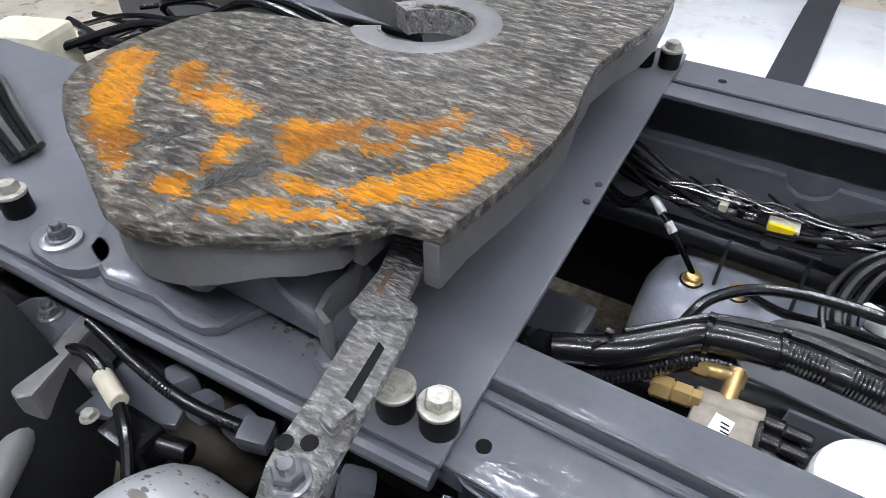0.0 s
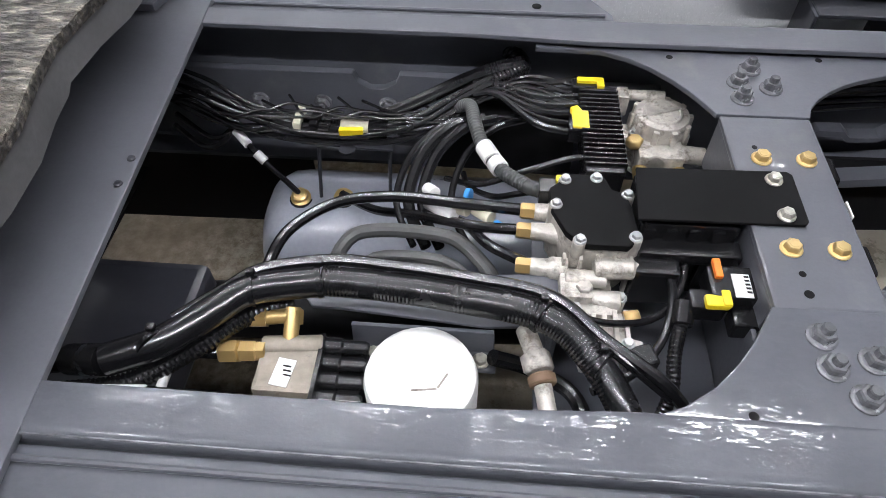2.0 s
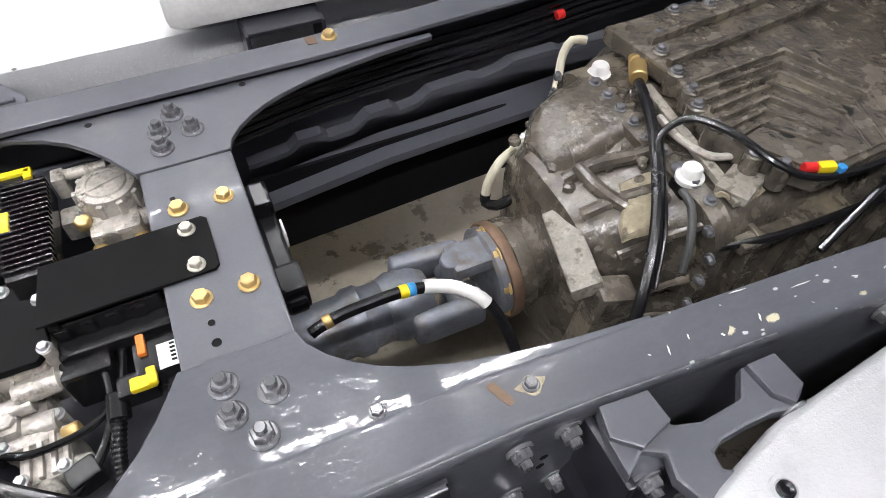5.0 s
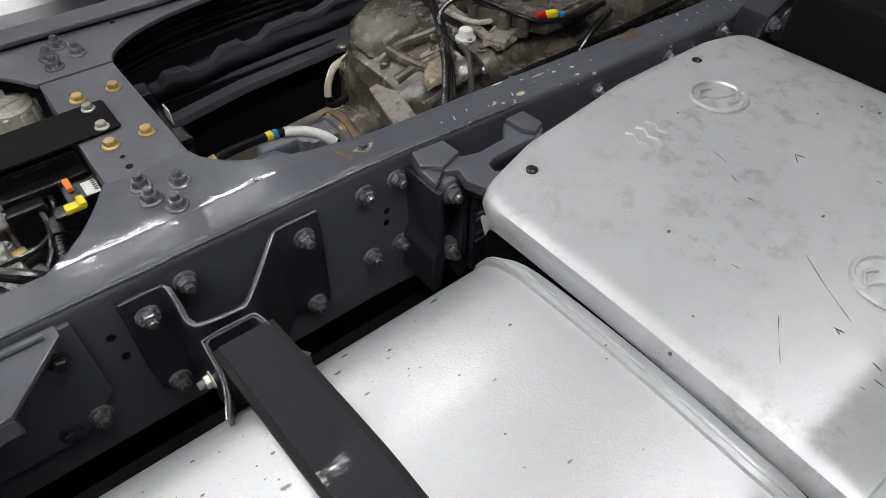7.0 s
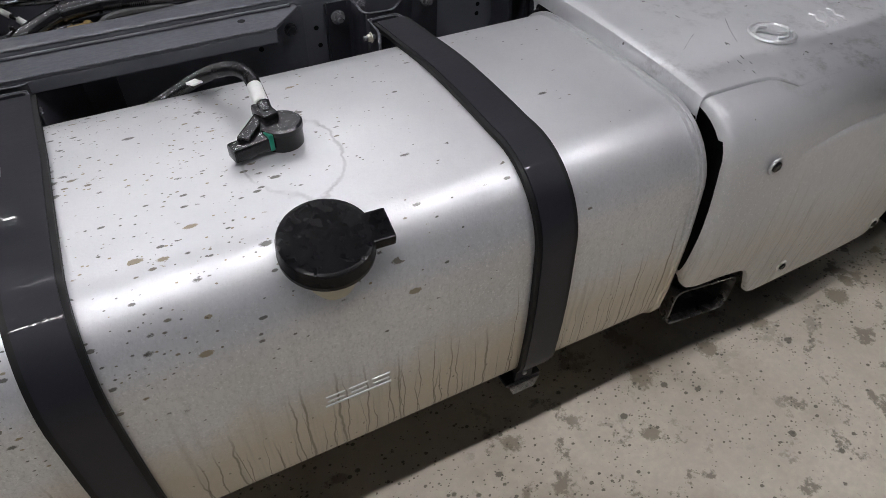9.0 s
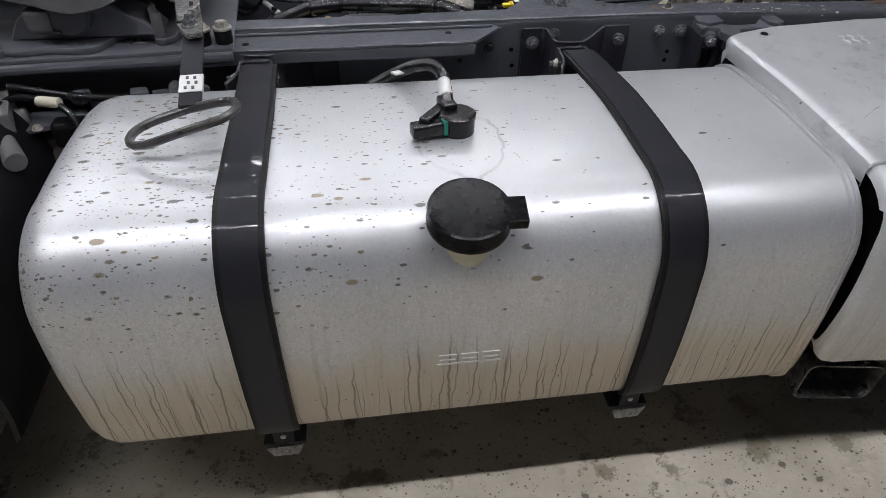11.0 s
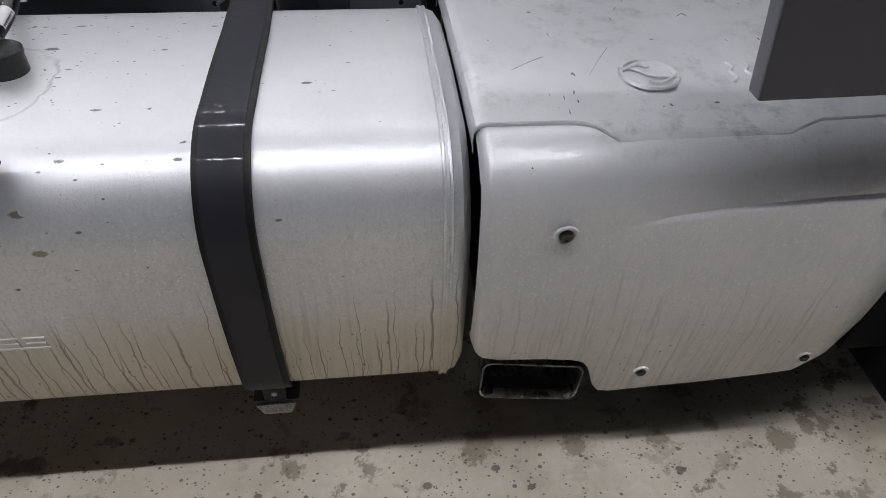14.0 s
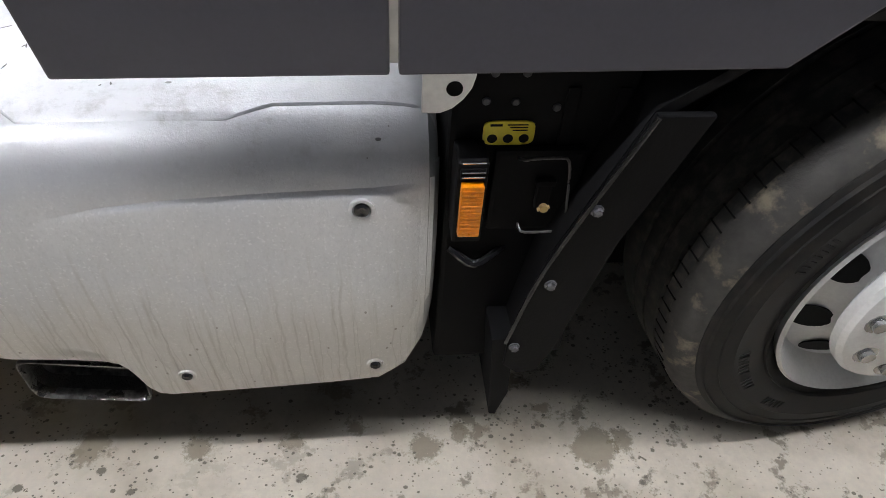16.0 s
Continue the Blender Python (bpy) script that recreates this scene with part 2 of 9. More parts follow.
        d = mathop(nt, "ADD", far.outputs["Value"], mathop(nt, "MULTIPLY", mathop(nt, "SUBTRACT", noise_of(nt, v, 14.0, 4.0), 0.5), 0.055))
        edge = ramp(nt, mathop(nt, "ABSOLUTE", mathop(nt, "SUBTRACT", d, 0.085)), 0.0045, 0.001)
        edge = mathop(nt, "MULTIPLY", edge, mathop(nt, "MULTIPLY", ramp(nt, Z, 0.80, 0.82), ramp(nt, noise_of(nt, v, 9.0, 3.0), 0.36, 0.55)))
        c = mixed(nt, mathop(nt, "MULTIPLY", edge, 0.5), c, (0.30, 0.305, 0.31))
    if scratch:
        high = ramp(nt, Z, 0.78, 0.85)
        smudge = mathop(nt, "MULTIPLY", ramp(nt, noise_of(nt, v, 22.0, 8.0, 0.75), 0.50, 0.66), ramp(nt, noise_of(nt, v, 3.4, 3.0), 0.42, 0.60))
        c = mixed(nt, mathop(nt, "MULTIPLY", mathop(nt, "MULTIPLY", smudge, high), 0.62), c, (0.27, 0.27, 0.26))
        where = mathop(nt, "MULTIPLY", mathop(nt, "MULTIPLY", ramp(nt, noise_of(nt, v, 7.0, 5.0, 0.65), 0.55, 0.78), high), 0.4)
        speck, tone = splashes(nt, v, 120.0, 0.9, (0.6, 1, 1), where, 2.2)
        c = mixed(nt, mathop(nt, "MULTIPLY", speck, 0.85), c, (0.07, 0.068, 0.062))
    dull = ramp(nt, noise_of(nt, v, 9.0, 6.0, 0.7), 0.4, 0.75)
    met = mathop(nt, "SUBTRACT", metal, mathop(nt, "ADD", mathop(nt, "MULTIPLY", film, 0.35), mathop(nt, "MULTIPLY", grey, 0.25)))
    if blot is not None:
        met = mathop(nt, "MULTIPLY", met, mathop(nt, "SUBTRACT", 1.0, mathop(nt, "MULTIPLY", blot, 0.85)))
    nt.links.new(c, bs.inputs["Base Color"])
    nt.links.new(met, bs.inputs["Metallic"])
    r = mathop(nt, "ADD", 0.37, mathop(nt, "MULTIPLY", dull, 0.10))
    nt.links.new(mathop(nt, "ADD", r, mathop(nt, "ADD", mathop(nt, "MULTIPLY", film, 0.12), mathop(nt, "MULTIPLY", grey, 0.10))), bs.inputs["Roughness"])
    nt.links.new(bump(nt, mathop(nt, "ADD", mathop(nt, "MULTIPLY", drop, 0.4), fine), 0.22, 0.0012), bs.inputs["Normal"])
    bs.inputs["Coat Weight"].default_value = 0.22
    bs.inputs["Coat Roughness"].default_value = 0.07
    nt.links.new(bump(nt, noise_of(nt, coords(nt, (1, 1, 1), shift), 22.0, 3.0), 0.25, 0.004), bs.inputs["Coat Normal"])
    return m


def floor_concrete():
    m, nt, bs = nodes_of("stained_concrete")
    v = coords(nt)
    c = mixed(nt, ramp(nt, noise_of(nt, v, 1.6, 7.0, 0.65), 0.35, 0.65), (0.42, 0.375, 0.30), (0.62, 0.565, 0.465))
    c = mixed(nt, mathop(nt, "MULTIPLY", ramp(nt, noise_of(nt, v, 60.0, 5.0), 0.35, 0.7), 0.4), c, (0.40, 0.375, 0.325))
    big = ramp(nt, noise_of(nt, v, 10.0, 5.0, 0.7), 0.56, 0.61)
    big = mathop(nt, "MULTIPLY", big, ramp(nt, noise_of(nt, v, 1.3, 2.0), 0.37, 0.46))
    c = mixed(nt, mathop(nt, "MULTIPLY", big, 0.8), c, (0.16, 0.14, 0.10))
    c = mixed(nt, mathop(nt, "MULTIPLY", ramp(nt, noise_of(nt, v, 2.4, 6.0, 0.6), 0.50, 0.66), 0.55), c, (0.27, 0.225, 0.16))
    # old brown stains under the chassis, its shade partly put into their colour
    spot = node(nt, "ShaderNodeVectorMath")
    spot.operation = "DISTANCE"
    nt.links.new(v, spot.inputs[0])
    spot.inputs[1].default_value = (-1.0, 0.4, 0.0)
    oil = ramp(nt, mathop(nt, "ADD", spot.outputs["Value"], mathop(nt, "MULTIPLY", noise_of(nt, v, 5.0, 6.0, 0.65), 1.1)), 1.55, 1.05)
    oil = mathop(nt, "MULTIPLY", oil, ramp(nt, noise_of(nt, v, 26.0, 6.0, 0.7), 0.3, 0.62))
    c = mixed(nt, mathop(nt, "MULTIPLY", oil, 0.85), c, (0.12, 0.088, 0.055))
    # two more brown patches, stained and darkened for the shade under the truck
    for cx, cy, reach in ((0.62, 0.22, 0.75), (-1.45, 0.55, 0.85)):
        sp = node(nt, "ShaderNodeVectorMath")
        sp.operation = "DISTANCE"
        nt.links.new(v, sp.inputs[0])
        sp.inputs[1].default_value = (cx, cy, 0.0)
        shade_stain = ramp(nt, mathop(nt, "ADD", sp.outputs["Value"], mathop(nt, "MULTIPLY", noise_of(nt, v, 6.0, 6.0, 0.65), 0.8)), reach, reach - 0.35)
        c = mixed(nt, mathop(nt, "MULTIPLY", shade_stain, 0.7), c, (0.15, 0.115, 0.075))
    # oily drips below the truck's edge
    rag = mathop(nt, "MULTIPLY", mathop(nt, "SUBTRACT", noise_of(nt, v, 34.0, 6.0, 0.75), 0.5), 0.11)
    for px, py, r in ((0.403, -1.179, 0.042), (0.633, -1.197, 0.030), (0.842, -1.195, 0.024), (0.984, -1.165, 0.022), (1.139, -1.226, 0.036), (1.22, -1.193, 0.026),
                      (1.533, -1.25, 0.055), (1.60, -1.235, 0.03), (0.309, -1.333, 0.024), (-0.024, -1.197, 0.026), (-0.60, -1.13, 0.024), (1.43, -1.145, 0.022), (0.376, 0.599, 0.03), (0.426, 0.541, 0.025)):
        sp = node(nt, "ShaderNodeVectorMath")
        sp.operation = "DISTANCE"
        nt.links.new(v, sp.inputs[0])
        sp.inputs[1].default_value = (px, py, 0.0)
        c = mixed(nt, mathop(nt, "MULTIPLY", ramp(nt, mathop(nt, "ADD", sp.outputs["Value"], rag), r + 0.004, r - 0.008), 0.72), c, (0.17, 0.145, 0.095))
    fy = node(nt, "ShaderNodeSeparateXYZ")
    nt.links.new(v, fy.inputs["Vector"])
    near = mathop(nt, "ADD", 0.10, mathop(nt, "MULTIPLY", ramp(nt, mathop(nt, "ADD", fy.outputs["Y"], mathop(nt, "MULTIPLY", noise_of(nt, v, 2.2, 3.0), 0.5)), -1.65, -0.95), 0.62))
    near = mathop(nt, "MULTIPLY", near, ramp(nt, fy.outputs["Y"], -0.75, -1.0))
    dense = mathop(nt, "MULTIPLY", near, ramp(nt, noise_of(nt, v, 4.2, 5.0, 0.65), 0.36, 0.62))
    for scale, salt, share in ((38.0, 1.7, 0.28), (75.0, 6.1, 0.8), (130.0, 3.3, 1.0)):
        dots, tone = splashes(nt, v, scale, 0.7, (0.8, 1, 1), mathop(nt, "MULTIPLY", dense, share), salt, 0.35)
        c = mixed(nt, mathop(nt, "MULTIPLY", dots, 0.85), c, (0.105, 0.092, 0.07))
    nt.links.new(c, bs.inputs["Base Color"])
    nt.links.new(mathop(nt, "SUBTRACT", 0.75, mathop(nt, "MULTIPLY", big, 0.25)), bs.inputs["Roughness"])
    nt.links.new(bump(nt, noise_of(nt, v, 90.0, 5.0), 0.25, 0.002), bs.inputs["Normal"])
    return m


GREY = (0.092, 0.096, 0.112)
PAINT = lacquer("chassis_paint", GREY, 0.40, 0.02, coat=0.25, dirt=(0.15, 0.15, 0.148))
PAINT_WORN = lacquer("worn_chassis_paint", GREY, 0.48, 0.11, coat=1.0, chips=True, swell=0.40, dent=0.52)
PAINT_SCUFF = lacquer("scuffed_chassis_paint", GREY, 0.48, 0.05, coat=0.9)
# Chassis paint at a quarter, so shade on recessed parts sits in its colour
PAINT_SHADED = surface("shaded_frame_paint", (0.024, 0.025, 0.032), 0.36, var=0.2, scale=7, relief=0.06, coat=0.2)
BLACK = surface("black_steel", (0.007, 0.007, 0.008), 0.5, var=0.3, scale=10, relief=0.08, spec=0.18)
PAINT_MOUNT = lacquer("blue_grey_plate_paint", (0.118, 0.122, 0.140), 0.42, 0.03, coat=0.2, dirt=(0.19, 0.18, 0.155))
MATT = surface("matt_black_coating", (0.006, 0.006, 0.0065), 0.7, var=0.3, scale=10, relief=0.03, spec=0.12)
PLASTIC = surface("black_plastic", (0.009, 0.009, 0.010), 0.24, var=0.25, scale=20, relief=0.02, rough_var=0.1)
BANDRUBBER = surface("black_band_rubber", (0.006, 0.006, 0.0065), 0.55, var=0.3, scale=30, relief=0.08, spec=0.25)
RUBBER = surface("black_hose_rubber", (0.008, 0.008, 0.009), 0.2, var=0.3, scale=30, relief=0.08, spec=0.7, rough_var=0.1)
CONDUIT = surface("ribbed_black_conduit", (0.008, 0.008, 0.009), 0.26, var=0.3, scale=30, relief=0.0, spec=0.62, rough_var=0.1)
GUARD = surface("scuffed_black_plastic", (0.005, 0.005, 0.0055), 0.55, var=0.3, scale=25, grain=160, relief=0.15, spec=0.10,
                dirt=(0.011, 0.011, 0.011), dirt_at=(0.55, 0.75), dirt_scale=16)
DUSTRUBBER = surface("dusty_bellows_rubber", (0.085, 0.074, 0.056), 0.6, var=0.4, scale=8, relief=0.2, dirt=(0.14, 0.12, 0.085), dirt_at=(0.48, 0.7), dirt_scale=6)
GREYHOSE = surface("dusty_grey_rubber", (0.06, 0.062, 0.062), 0.6, var=0.25, scale=20, relief=0.1)
WHITE = surface("white_plastic", (0.8, 0.8, 0.78), 0.4, var=0.05, relief=0.03)
CREAM = surface("cream_sleeve", (0.62, 0.58, 0.45), 0.5, var=0.12, scale=30, relief=0.05)
YELLOW = surface("yellow_plastic", (0.9, 0.68, 0.02), 0.35, var=0.08, relief=0.03)
ORANGE = surface("orange_plastic", (0.85, 0.2, 0.02), 0.35, var=0.1, relief=0.03)
SIDEWALL = surface("tyre_sidewall", (0.009, 0.009, 0.009), 0.65, spec=0.3, var=0.3, scale=9, relief=0.15,
                   dirt=(0.042, 0.037, 0.031), dirt_at=(0.45, 0.72), dirt_scale=12)
BLUE = surface("blue_plastic", (0.03, 0.25, 0.6), 0.4, var=0.1, relief=0.03)
RED = surface("red_plastic", (0.7, 0.02, 0.02), 0.4, var=0.1, relief=0.03)
GREEN = surface("green_plastic", (0.0, 0.25, 0.16), 0.4, var=0.1, relief=0.03)
BRASS = surface("brass", (0.54, 0.38, 0.155), 0.36, 0.65, var=0.15, scale=30, relief=0.1)
GOLD = surface("yellow_zinc", (0.72, 0.53, 0.24), 0.38, 0.8, var=0.15, scale=60, relief=0.08)
ZINC = surface("zinc_steel", (0.55, 0.56, 0.56), 0.38, 0.85, var=0.15, scale=60, relief=0.08)
OLDZINC = surface("dull_yellowish_zinc", (0.56, 0.54, 0.47), 0.36, 0.6, var=0.25, scale=120, relief=0.2, dirt=(0.20, 0.18, 0.14), dirt_at=(0.56, 0.7), dirt_scale=70)
# Paler glossy paint for thin edge strips, in place of lamp glints
GREYEDGE = surface("bright_edge_paint", (0.20, 0.205, 0.225), 0.16, 0.3, var=0.5, scale=60, relief=0.1, coat=0.8)
GREYBOLT = surface("painted_bolt", (0.17, 0.172, 0.185), 0.25, 0.3, var=0.45, scale=70, relief=0.15, coat=0.5)
CASTALU = surface("cast_aluminium", (0.56, 0.53, 0.48), 0.42, 0.4, var=0.3, scale=40, relief=0.45, deep=0.003,
                  dirt=(0.13, 0.11, 0.085), dirt_at=(0.51, 0.68), dirt_scale=38)
GEARBOX = surface("greasy_cast_gearbox", (0.112, 0.097, 0.078), 0.26, 0.15, var=0.5, scale=26, grain=75, relief=0.75, deep=0.003,
                  dirt=(0.22, 0.185, 0.125), dirt_at=(0.57, 0.74), dirt_scale=10, coat=0.9)
SAND = surface("sandy_crust", (0.34, 0.295, 0.205), 0.8, var=0.35, scale=45, relief=0.8, deep=0.004, dirt=(0.12, 0.10, 0.075), dirt_at=(0.55, 0.65), dirt_scale=30)
DUSTY = surface("dusty_cast_bar", (0.29, 0.27, 0.23), 0.45, var=0.35, scale=40, relief=0.8, deep=0.004, coat=0.5, dirt=(0.12, 0.105, 0.085), dirt_at=(0.50, 0.62), dirt_scale=40)
SHAFT = surface("shaft_paint", (0.16, 0.172, 0.20), 0.36, 0.2, var=0.35, scale=22, relief=0.3, coat=0.3, dirt=(0.12, 0.105, 0.085), dirt_at=(0.5, 0.68), dirt_scale=24)
RUST = surface("rusty_steel", (0.155, 0.095, 0.058), 0.7, var=0.4, scale=25, relief=0.3)
TAUPE = surface("dusty_taupe_casting", (0.27, 0.235, 0.195), 0.5, 0.25, var=0.25, scale=40, relief=0.3, dirt=(0.10, 0.085, 0.07), dirt_at=(0.55, 0.7), dirt_scale=30)
AIRTANK = surface("air_tank_paint", (0.30, 0.315, 0.365), 0.3, var=0.12, scale=6, relief=0.05, coat=0.6,
                  chips=(0.5, 0.5, 0.5), chips_at=(0.68, 0.72), chips_scale=40)
def pitted_plate(name, bare, pit, brown=0.5, scale=125.0, metal=0.25, rough=0.3, bright=3.0):
    """Cast iron rubbed bare and smeared with old grease: pebbled, streaked, wet-looking."""
    m, nt, bs = nodes_of(name)
    v = coords(nt)
    pebble = noise_of(nt, coords(nt, (0.42, 1, 1)), scale, 1.5, 0.5)
    grit = noise_of(nt, coords(nt, (0.5, 1, 1)), scale * 2.6, 3.0, 0.6)
    broad = noise_of(nt, v, 6.0, 5.0, 0.62)
    tone = mathop(nt, "ADD", mathop(nt, "MULTIPLY", pebble, 0.75), mathop(nt, "MULTIPLY", grit, 0.25))
    c = mixed(nt, ramp(nt, tone, 0.44, 0.52), pit, bare)
    # bright flecks: rubbed spots that also paint in the wet glints
    c = mixed(nt, mathop(nt, "MULTIPLY", ramp(nt, tone, 0.585, 0.61), 0.85), c, [min(1.0, x * bright) for x in bare])
    c = mixed(nt, mathop(nt, "MULTIPLY", ramp(nt, broad, 0.42, 0.58), brown), c, (0.075, 0.058, 0.036))
    # grease lies where the mesh says so, ragged over the pebbles
    at = node(nt, "ShaderNodeAttribute")
    at.attribute_name = "grease"
    heap = mathop(nt, "ADD", at.outputs["Fac"], mathop(nt, "MULTIPLY", mathop(nt, "SUBTRACT", mathop(nt, "ADD", pebble, grit), 1.0), -1.2))
    heap = mathop(nt, "ADD", heap, mathop(nt, "MULTIPLY", mathop(nt, "SUBTRACT", noise_of(nt, v, 45.0, 3.0), 0.5), 0.5))
    over = mathop(nt, "MULTIPLY", ramp(nt, heap, 0.44, 0.52), mathop(nt, "GREATER_THAN", at.outputs["Fac"], 0.01))
    worn = noise_of(nt, coords(nt, (0.6, 1, 1)), 12.0, 4.0, 0.6)
    hue = mixed(nt, ramp(nt, worn, 0.38, 0.54), (0.20, 0.072, 0.001), (0.50, 0.192, 0.0))
    hue = mixed(nt, mathop(nt, "MULTIPLY", ramp(nt, tone, 0.50, 0.40), 0.5), hue, (0.20, 0.082, 0.006))
    c = mixed(nt, over, c, hue)
    nt.links.new(c, bs.inputs["Base Color"])
    nt.links.new(mathop(nt, "MULTIPLY", mathop(nt, "SUBTRACT", 1.0, over), metal), bs.inputs["Metallic"])
    nt.links.new(mathop(nt, "ADD", rough, mathop(nt, "MULTIPLY", grit, 0.25)), bs.inputs["Roughness"])
    nrm = bump(nt, tone, 1.0, 0.014)
    nt.links.new(nrm, bs.inputs["Normal"])
    nt.links.new(mathop(nt, "SUBTRACT", 0.8, mathop(nt, "MULTIPLY", over, 0.6)), bs.inputs["Coat Weight"])
    nt.links.new(mathop(nt, "SUBTRACT", 0.5, mathop(nt, "MULTIPLY", over, 0.35)), bs.inputs["Specular IOR Level"])
    bs.inputs["Coat Roughness"].default_value = 0.08
    nt.links.new(nrm, bs.inputs["Coat Normal"])
    return m


PLATE = pitted_plate("greasy_worn_casting", (0.115, 0.104, 0.086), (0.016, 0.014, 0.011), 0.4, 105.0)
LEVER = pitted_plate("worn_galvanised_bar", (0.27, 0.266, 0.258), (0.17, 0.168, 0.162), 0.15, 190.0, 0.45, 0.25, 1.7)
CASTING = surface("painted_casting", (0.155, 0.153, 0.155), 0.45, 0.1, var=0.25, scale=12, relief=0.2,
                  dirt=(0.2, 0.18, 0.14), dirt_at=(0.6, 0.8))
GALV = surface("galvanised_lever", (0.30, 0.295, 0.29), 0.30, 0.45, var=0.5, scale=90, grain=190, relief=1.0, deep=0.008,
               dirt=(0.2, 0.15, 0.1), dirt_at=(0.62, 0.75), dirt_scale=20)
ALU = tank_metal("tank_aluminium", 1.35, 1.0, (-0.414, -0.9, 0.33), 0.62, stain=True)
ALU_COVER = tank_metal("cover_aluminium", 0.0, 0.4, (0.75, -0.9, 0.30), 0.38, True)
ALU_PLAIN = surface("pressed_aluminium", (0.72, 0.725, 0.73), 0.4, 0.6, var=0.1, scale=20, relief=0.05)
POCKET = surface("sooty_pocket", (0.03, 0.029, 0.027), 0.35, var=0.6, scale=120, grain=240, relief=0.8, deep=0.006)
SCRAPE = surface("dark_scrape", (0.06, 0.06, 0.058), 0.5, var=0.4, scale=120, relief=0.1)
HANDLE = surface("dark_steel_handle", (0.09, 0.088, 0.086), 0.3, 0.6, var=0.4, scale=40, relief=0.2, coat=0.2)
STRAP = lacquer("strap_paint", (0.012, 0.0125, 0.018), 0.55, 0.03, coat=0.35)
CABPAINT = surface("satin_grey_cab_paint", (0.045, 0.046, 0.066), 0.33, var=0.05, scale=2, relief=0.02, coat=0.3)
TYRE = surface("tyre_rubber", (0.03, 0.03, 0.03), 0.6, var=0.3, scale=9, relief=0.2,
               dirt=(0.13, 0.12, 0.10), dirt_at=(0.45, 0.75), dirt_scale=30)
SHOULDER = surface("muddy_tyre_shoulder", (0.05, 0.047, 0.043), 0.8, var=0.35, scale=40, relief=0.4,
                   dirt=(0.23, 0.20, 0.145), dirt_at=(0.54, 0.66), dirt_scale=11)
CAPBLACK = surface("black_cap_plastic", (0.005, 0.005, 0.006), 0.2, var=0.4, scale=60, grain=160, relief=0.1, spec=0.15, rough_var=0.12)
RIM = surface("silver_rim", (0.64, 0.64, 0.63), 0.42, 0.3, var=0.1, scale=8, relief=0.05)
SOOTY = surface("sooty_chrome", (0.32, 0.31, 0.30), 0.24, 0.85, var=0.4, scale=30, relief=0.1, dirt=(0.03, 0.028, 0.025), dirt_at=(0.42, 0.6), dirt_scale=16)
CHROME = surface("dull_chrome", (0.45, 0.45, 0.45), 0.2, 0.9, var=0.2, scale=12, relief=0.05)
FLOOR = floor_concrete()
PALEWALL = surface("pale_hall_wall", (0.15, 0.162, 0.19), 0.7, var=0.06, scale=1.2, relief=0.05)
WALL = surface("hall_wall", (0.07, 0.072, 0.075), 0.7, var=0.06, scale=1.2, relief=0.05)
CEILING = surface("hall_ceiling", (0.20, 0.206, 0.22), 0.7, var=0.06, scale=1.0, relief=0.05)
GLOW = glowing("lamp_tube", (0.955, 0.96, 1.0), LAMP_STRENGTH)
STICKER = surface("yellow_sticker", (0.75, 0.62, 0.02), 0.4, var=0.1, relief=0.02)
PAPER = surface("white_label", (0.78, 0.78, 0.76), 0.5, var=0.04, relief=0.02)
INK = surface("black_print", (0.012, 0.012, 0.012), 0.7, var=0.1, relief=0.0, spec=0.1)
REFLECTOR = surface("amber_reflector", (0.78, 0.24, 0.0), 0.3, var=0.2, scale=90, grain=300, relief=0.6, coat=0.2)

# ---- mesh tools ----
ORIGIN = {}


def thing(name, at, label="", category="", group="", kind=""):
    ob = new(name)
    ob.empty_display_size = 0.05
    ob.location = at
    ORIGIN[ob] = Vector(at)
    return tagged(ob, label, category, group, kind)


def smooth(bm, angle=35):
    """Smooth shading, but broad flat faces between narrow rounded edges stay flat."""
    area = {f: f.calc_area() for f in bm.faces}
    for f in bm.faces:
        by = [(g, e.calc_face_angle(0)) for e in f.edges for g in e.link_faces if g is not f and len(e.link_faces) == 2]
        broad = by and all(a > 0.12 for g, a in by) and area[f] > 4 * sum(area[g] for g, a in by) / len(by)
        f.smooth = not (broad or len(f.verts) > 8)
    for e in bm.edges:
        if len(e.link_faces) == 2 and e.calc_face_angle(0) > radians(angle):
            e.smooth = False


def part(name, bm, material, parent=None, label=""):
    """Links a bmesh, built in world metres, as one mesh object under its thing or part."""
    bmesh.ops.recalc_face_normals(bm, faces=bm.faces)
    smooth(bm)
    base = ORIGIN.get(parent, Vector((0, 0, 0)))
    bmesh.ops.translate(bm, verts=bm.verts, vec=-base)
    me = bpy.data.meshes.new(name)
    bm.to_mesh(me)
    bm.free()
    me.materials.append(material)
    ob = new(name, me)
    if parent:
        ob.parent = parent
    ORIGIN[ob] = base
    return tagged(ob, label)


def solo(name, bm, material, label, category, group="", kind=""):
    return tagged(part(name, bm, material), label, category, group, kind)


def bevel(bm, width, angle=30, seg=2):
    es = [e for e in bm.edges if len(e.link_faces) == 2 and e.calc_face_angle(0) > radians(angle)]
    if es and width > 0:
        bmesh.ops.bevel(bm, geom=es, offset=width, segments=seg, affect="EDGES", profile=0.6, clamp_overlap=True)
    return bm


def box(c, s, bev=0.003, turn=(0, 0, 0), seg=2):
    bm = bmesh.new()
    bmesh.ops.create_cube(bm, size=1.0)
    for v in bm.verts:
        v.co = Vector((v.co.x * s[0], v.co.y * s[1], v.co.z * s[2]))
    bevel(bm, bev, seg=seg)
    bm.transform(pose(*c, *turn))
    return bm


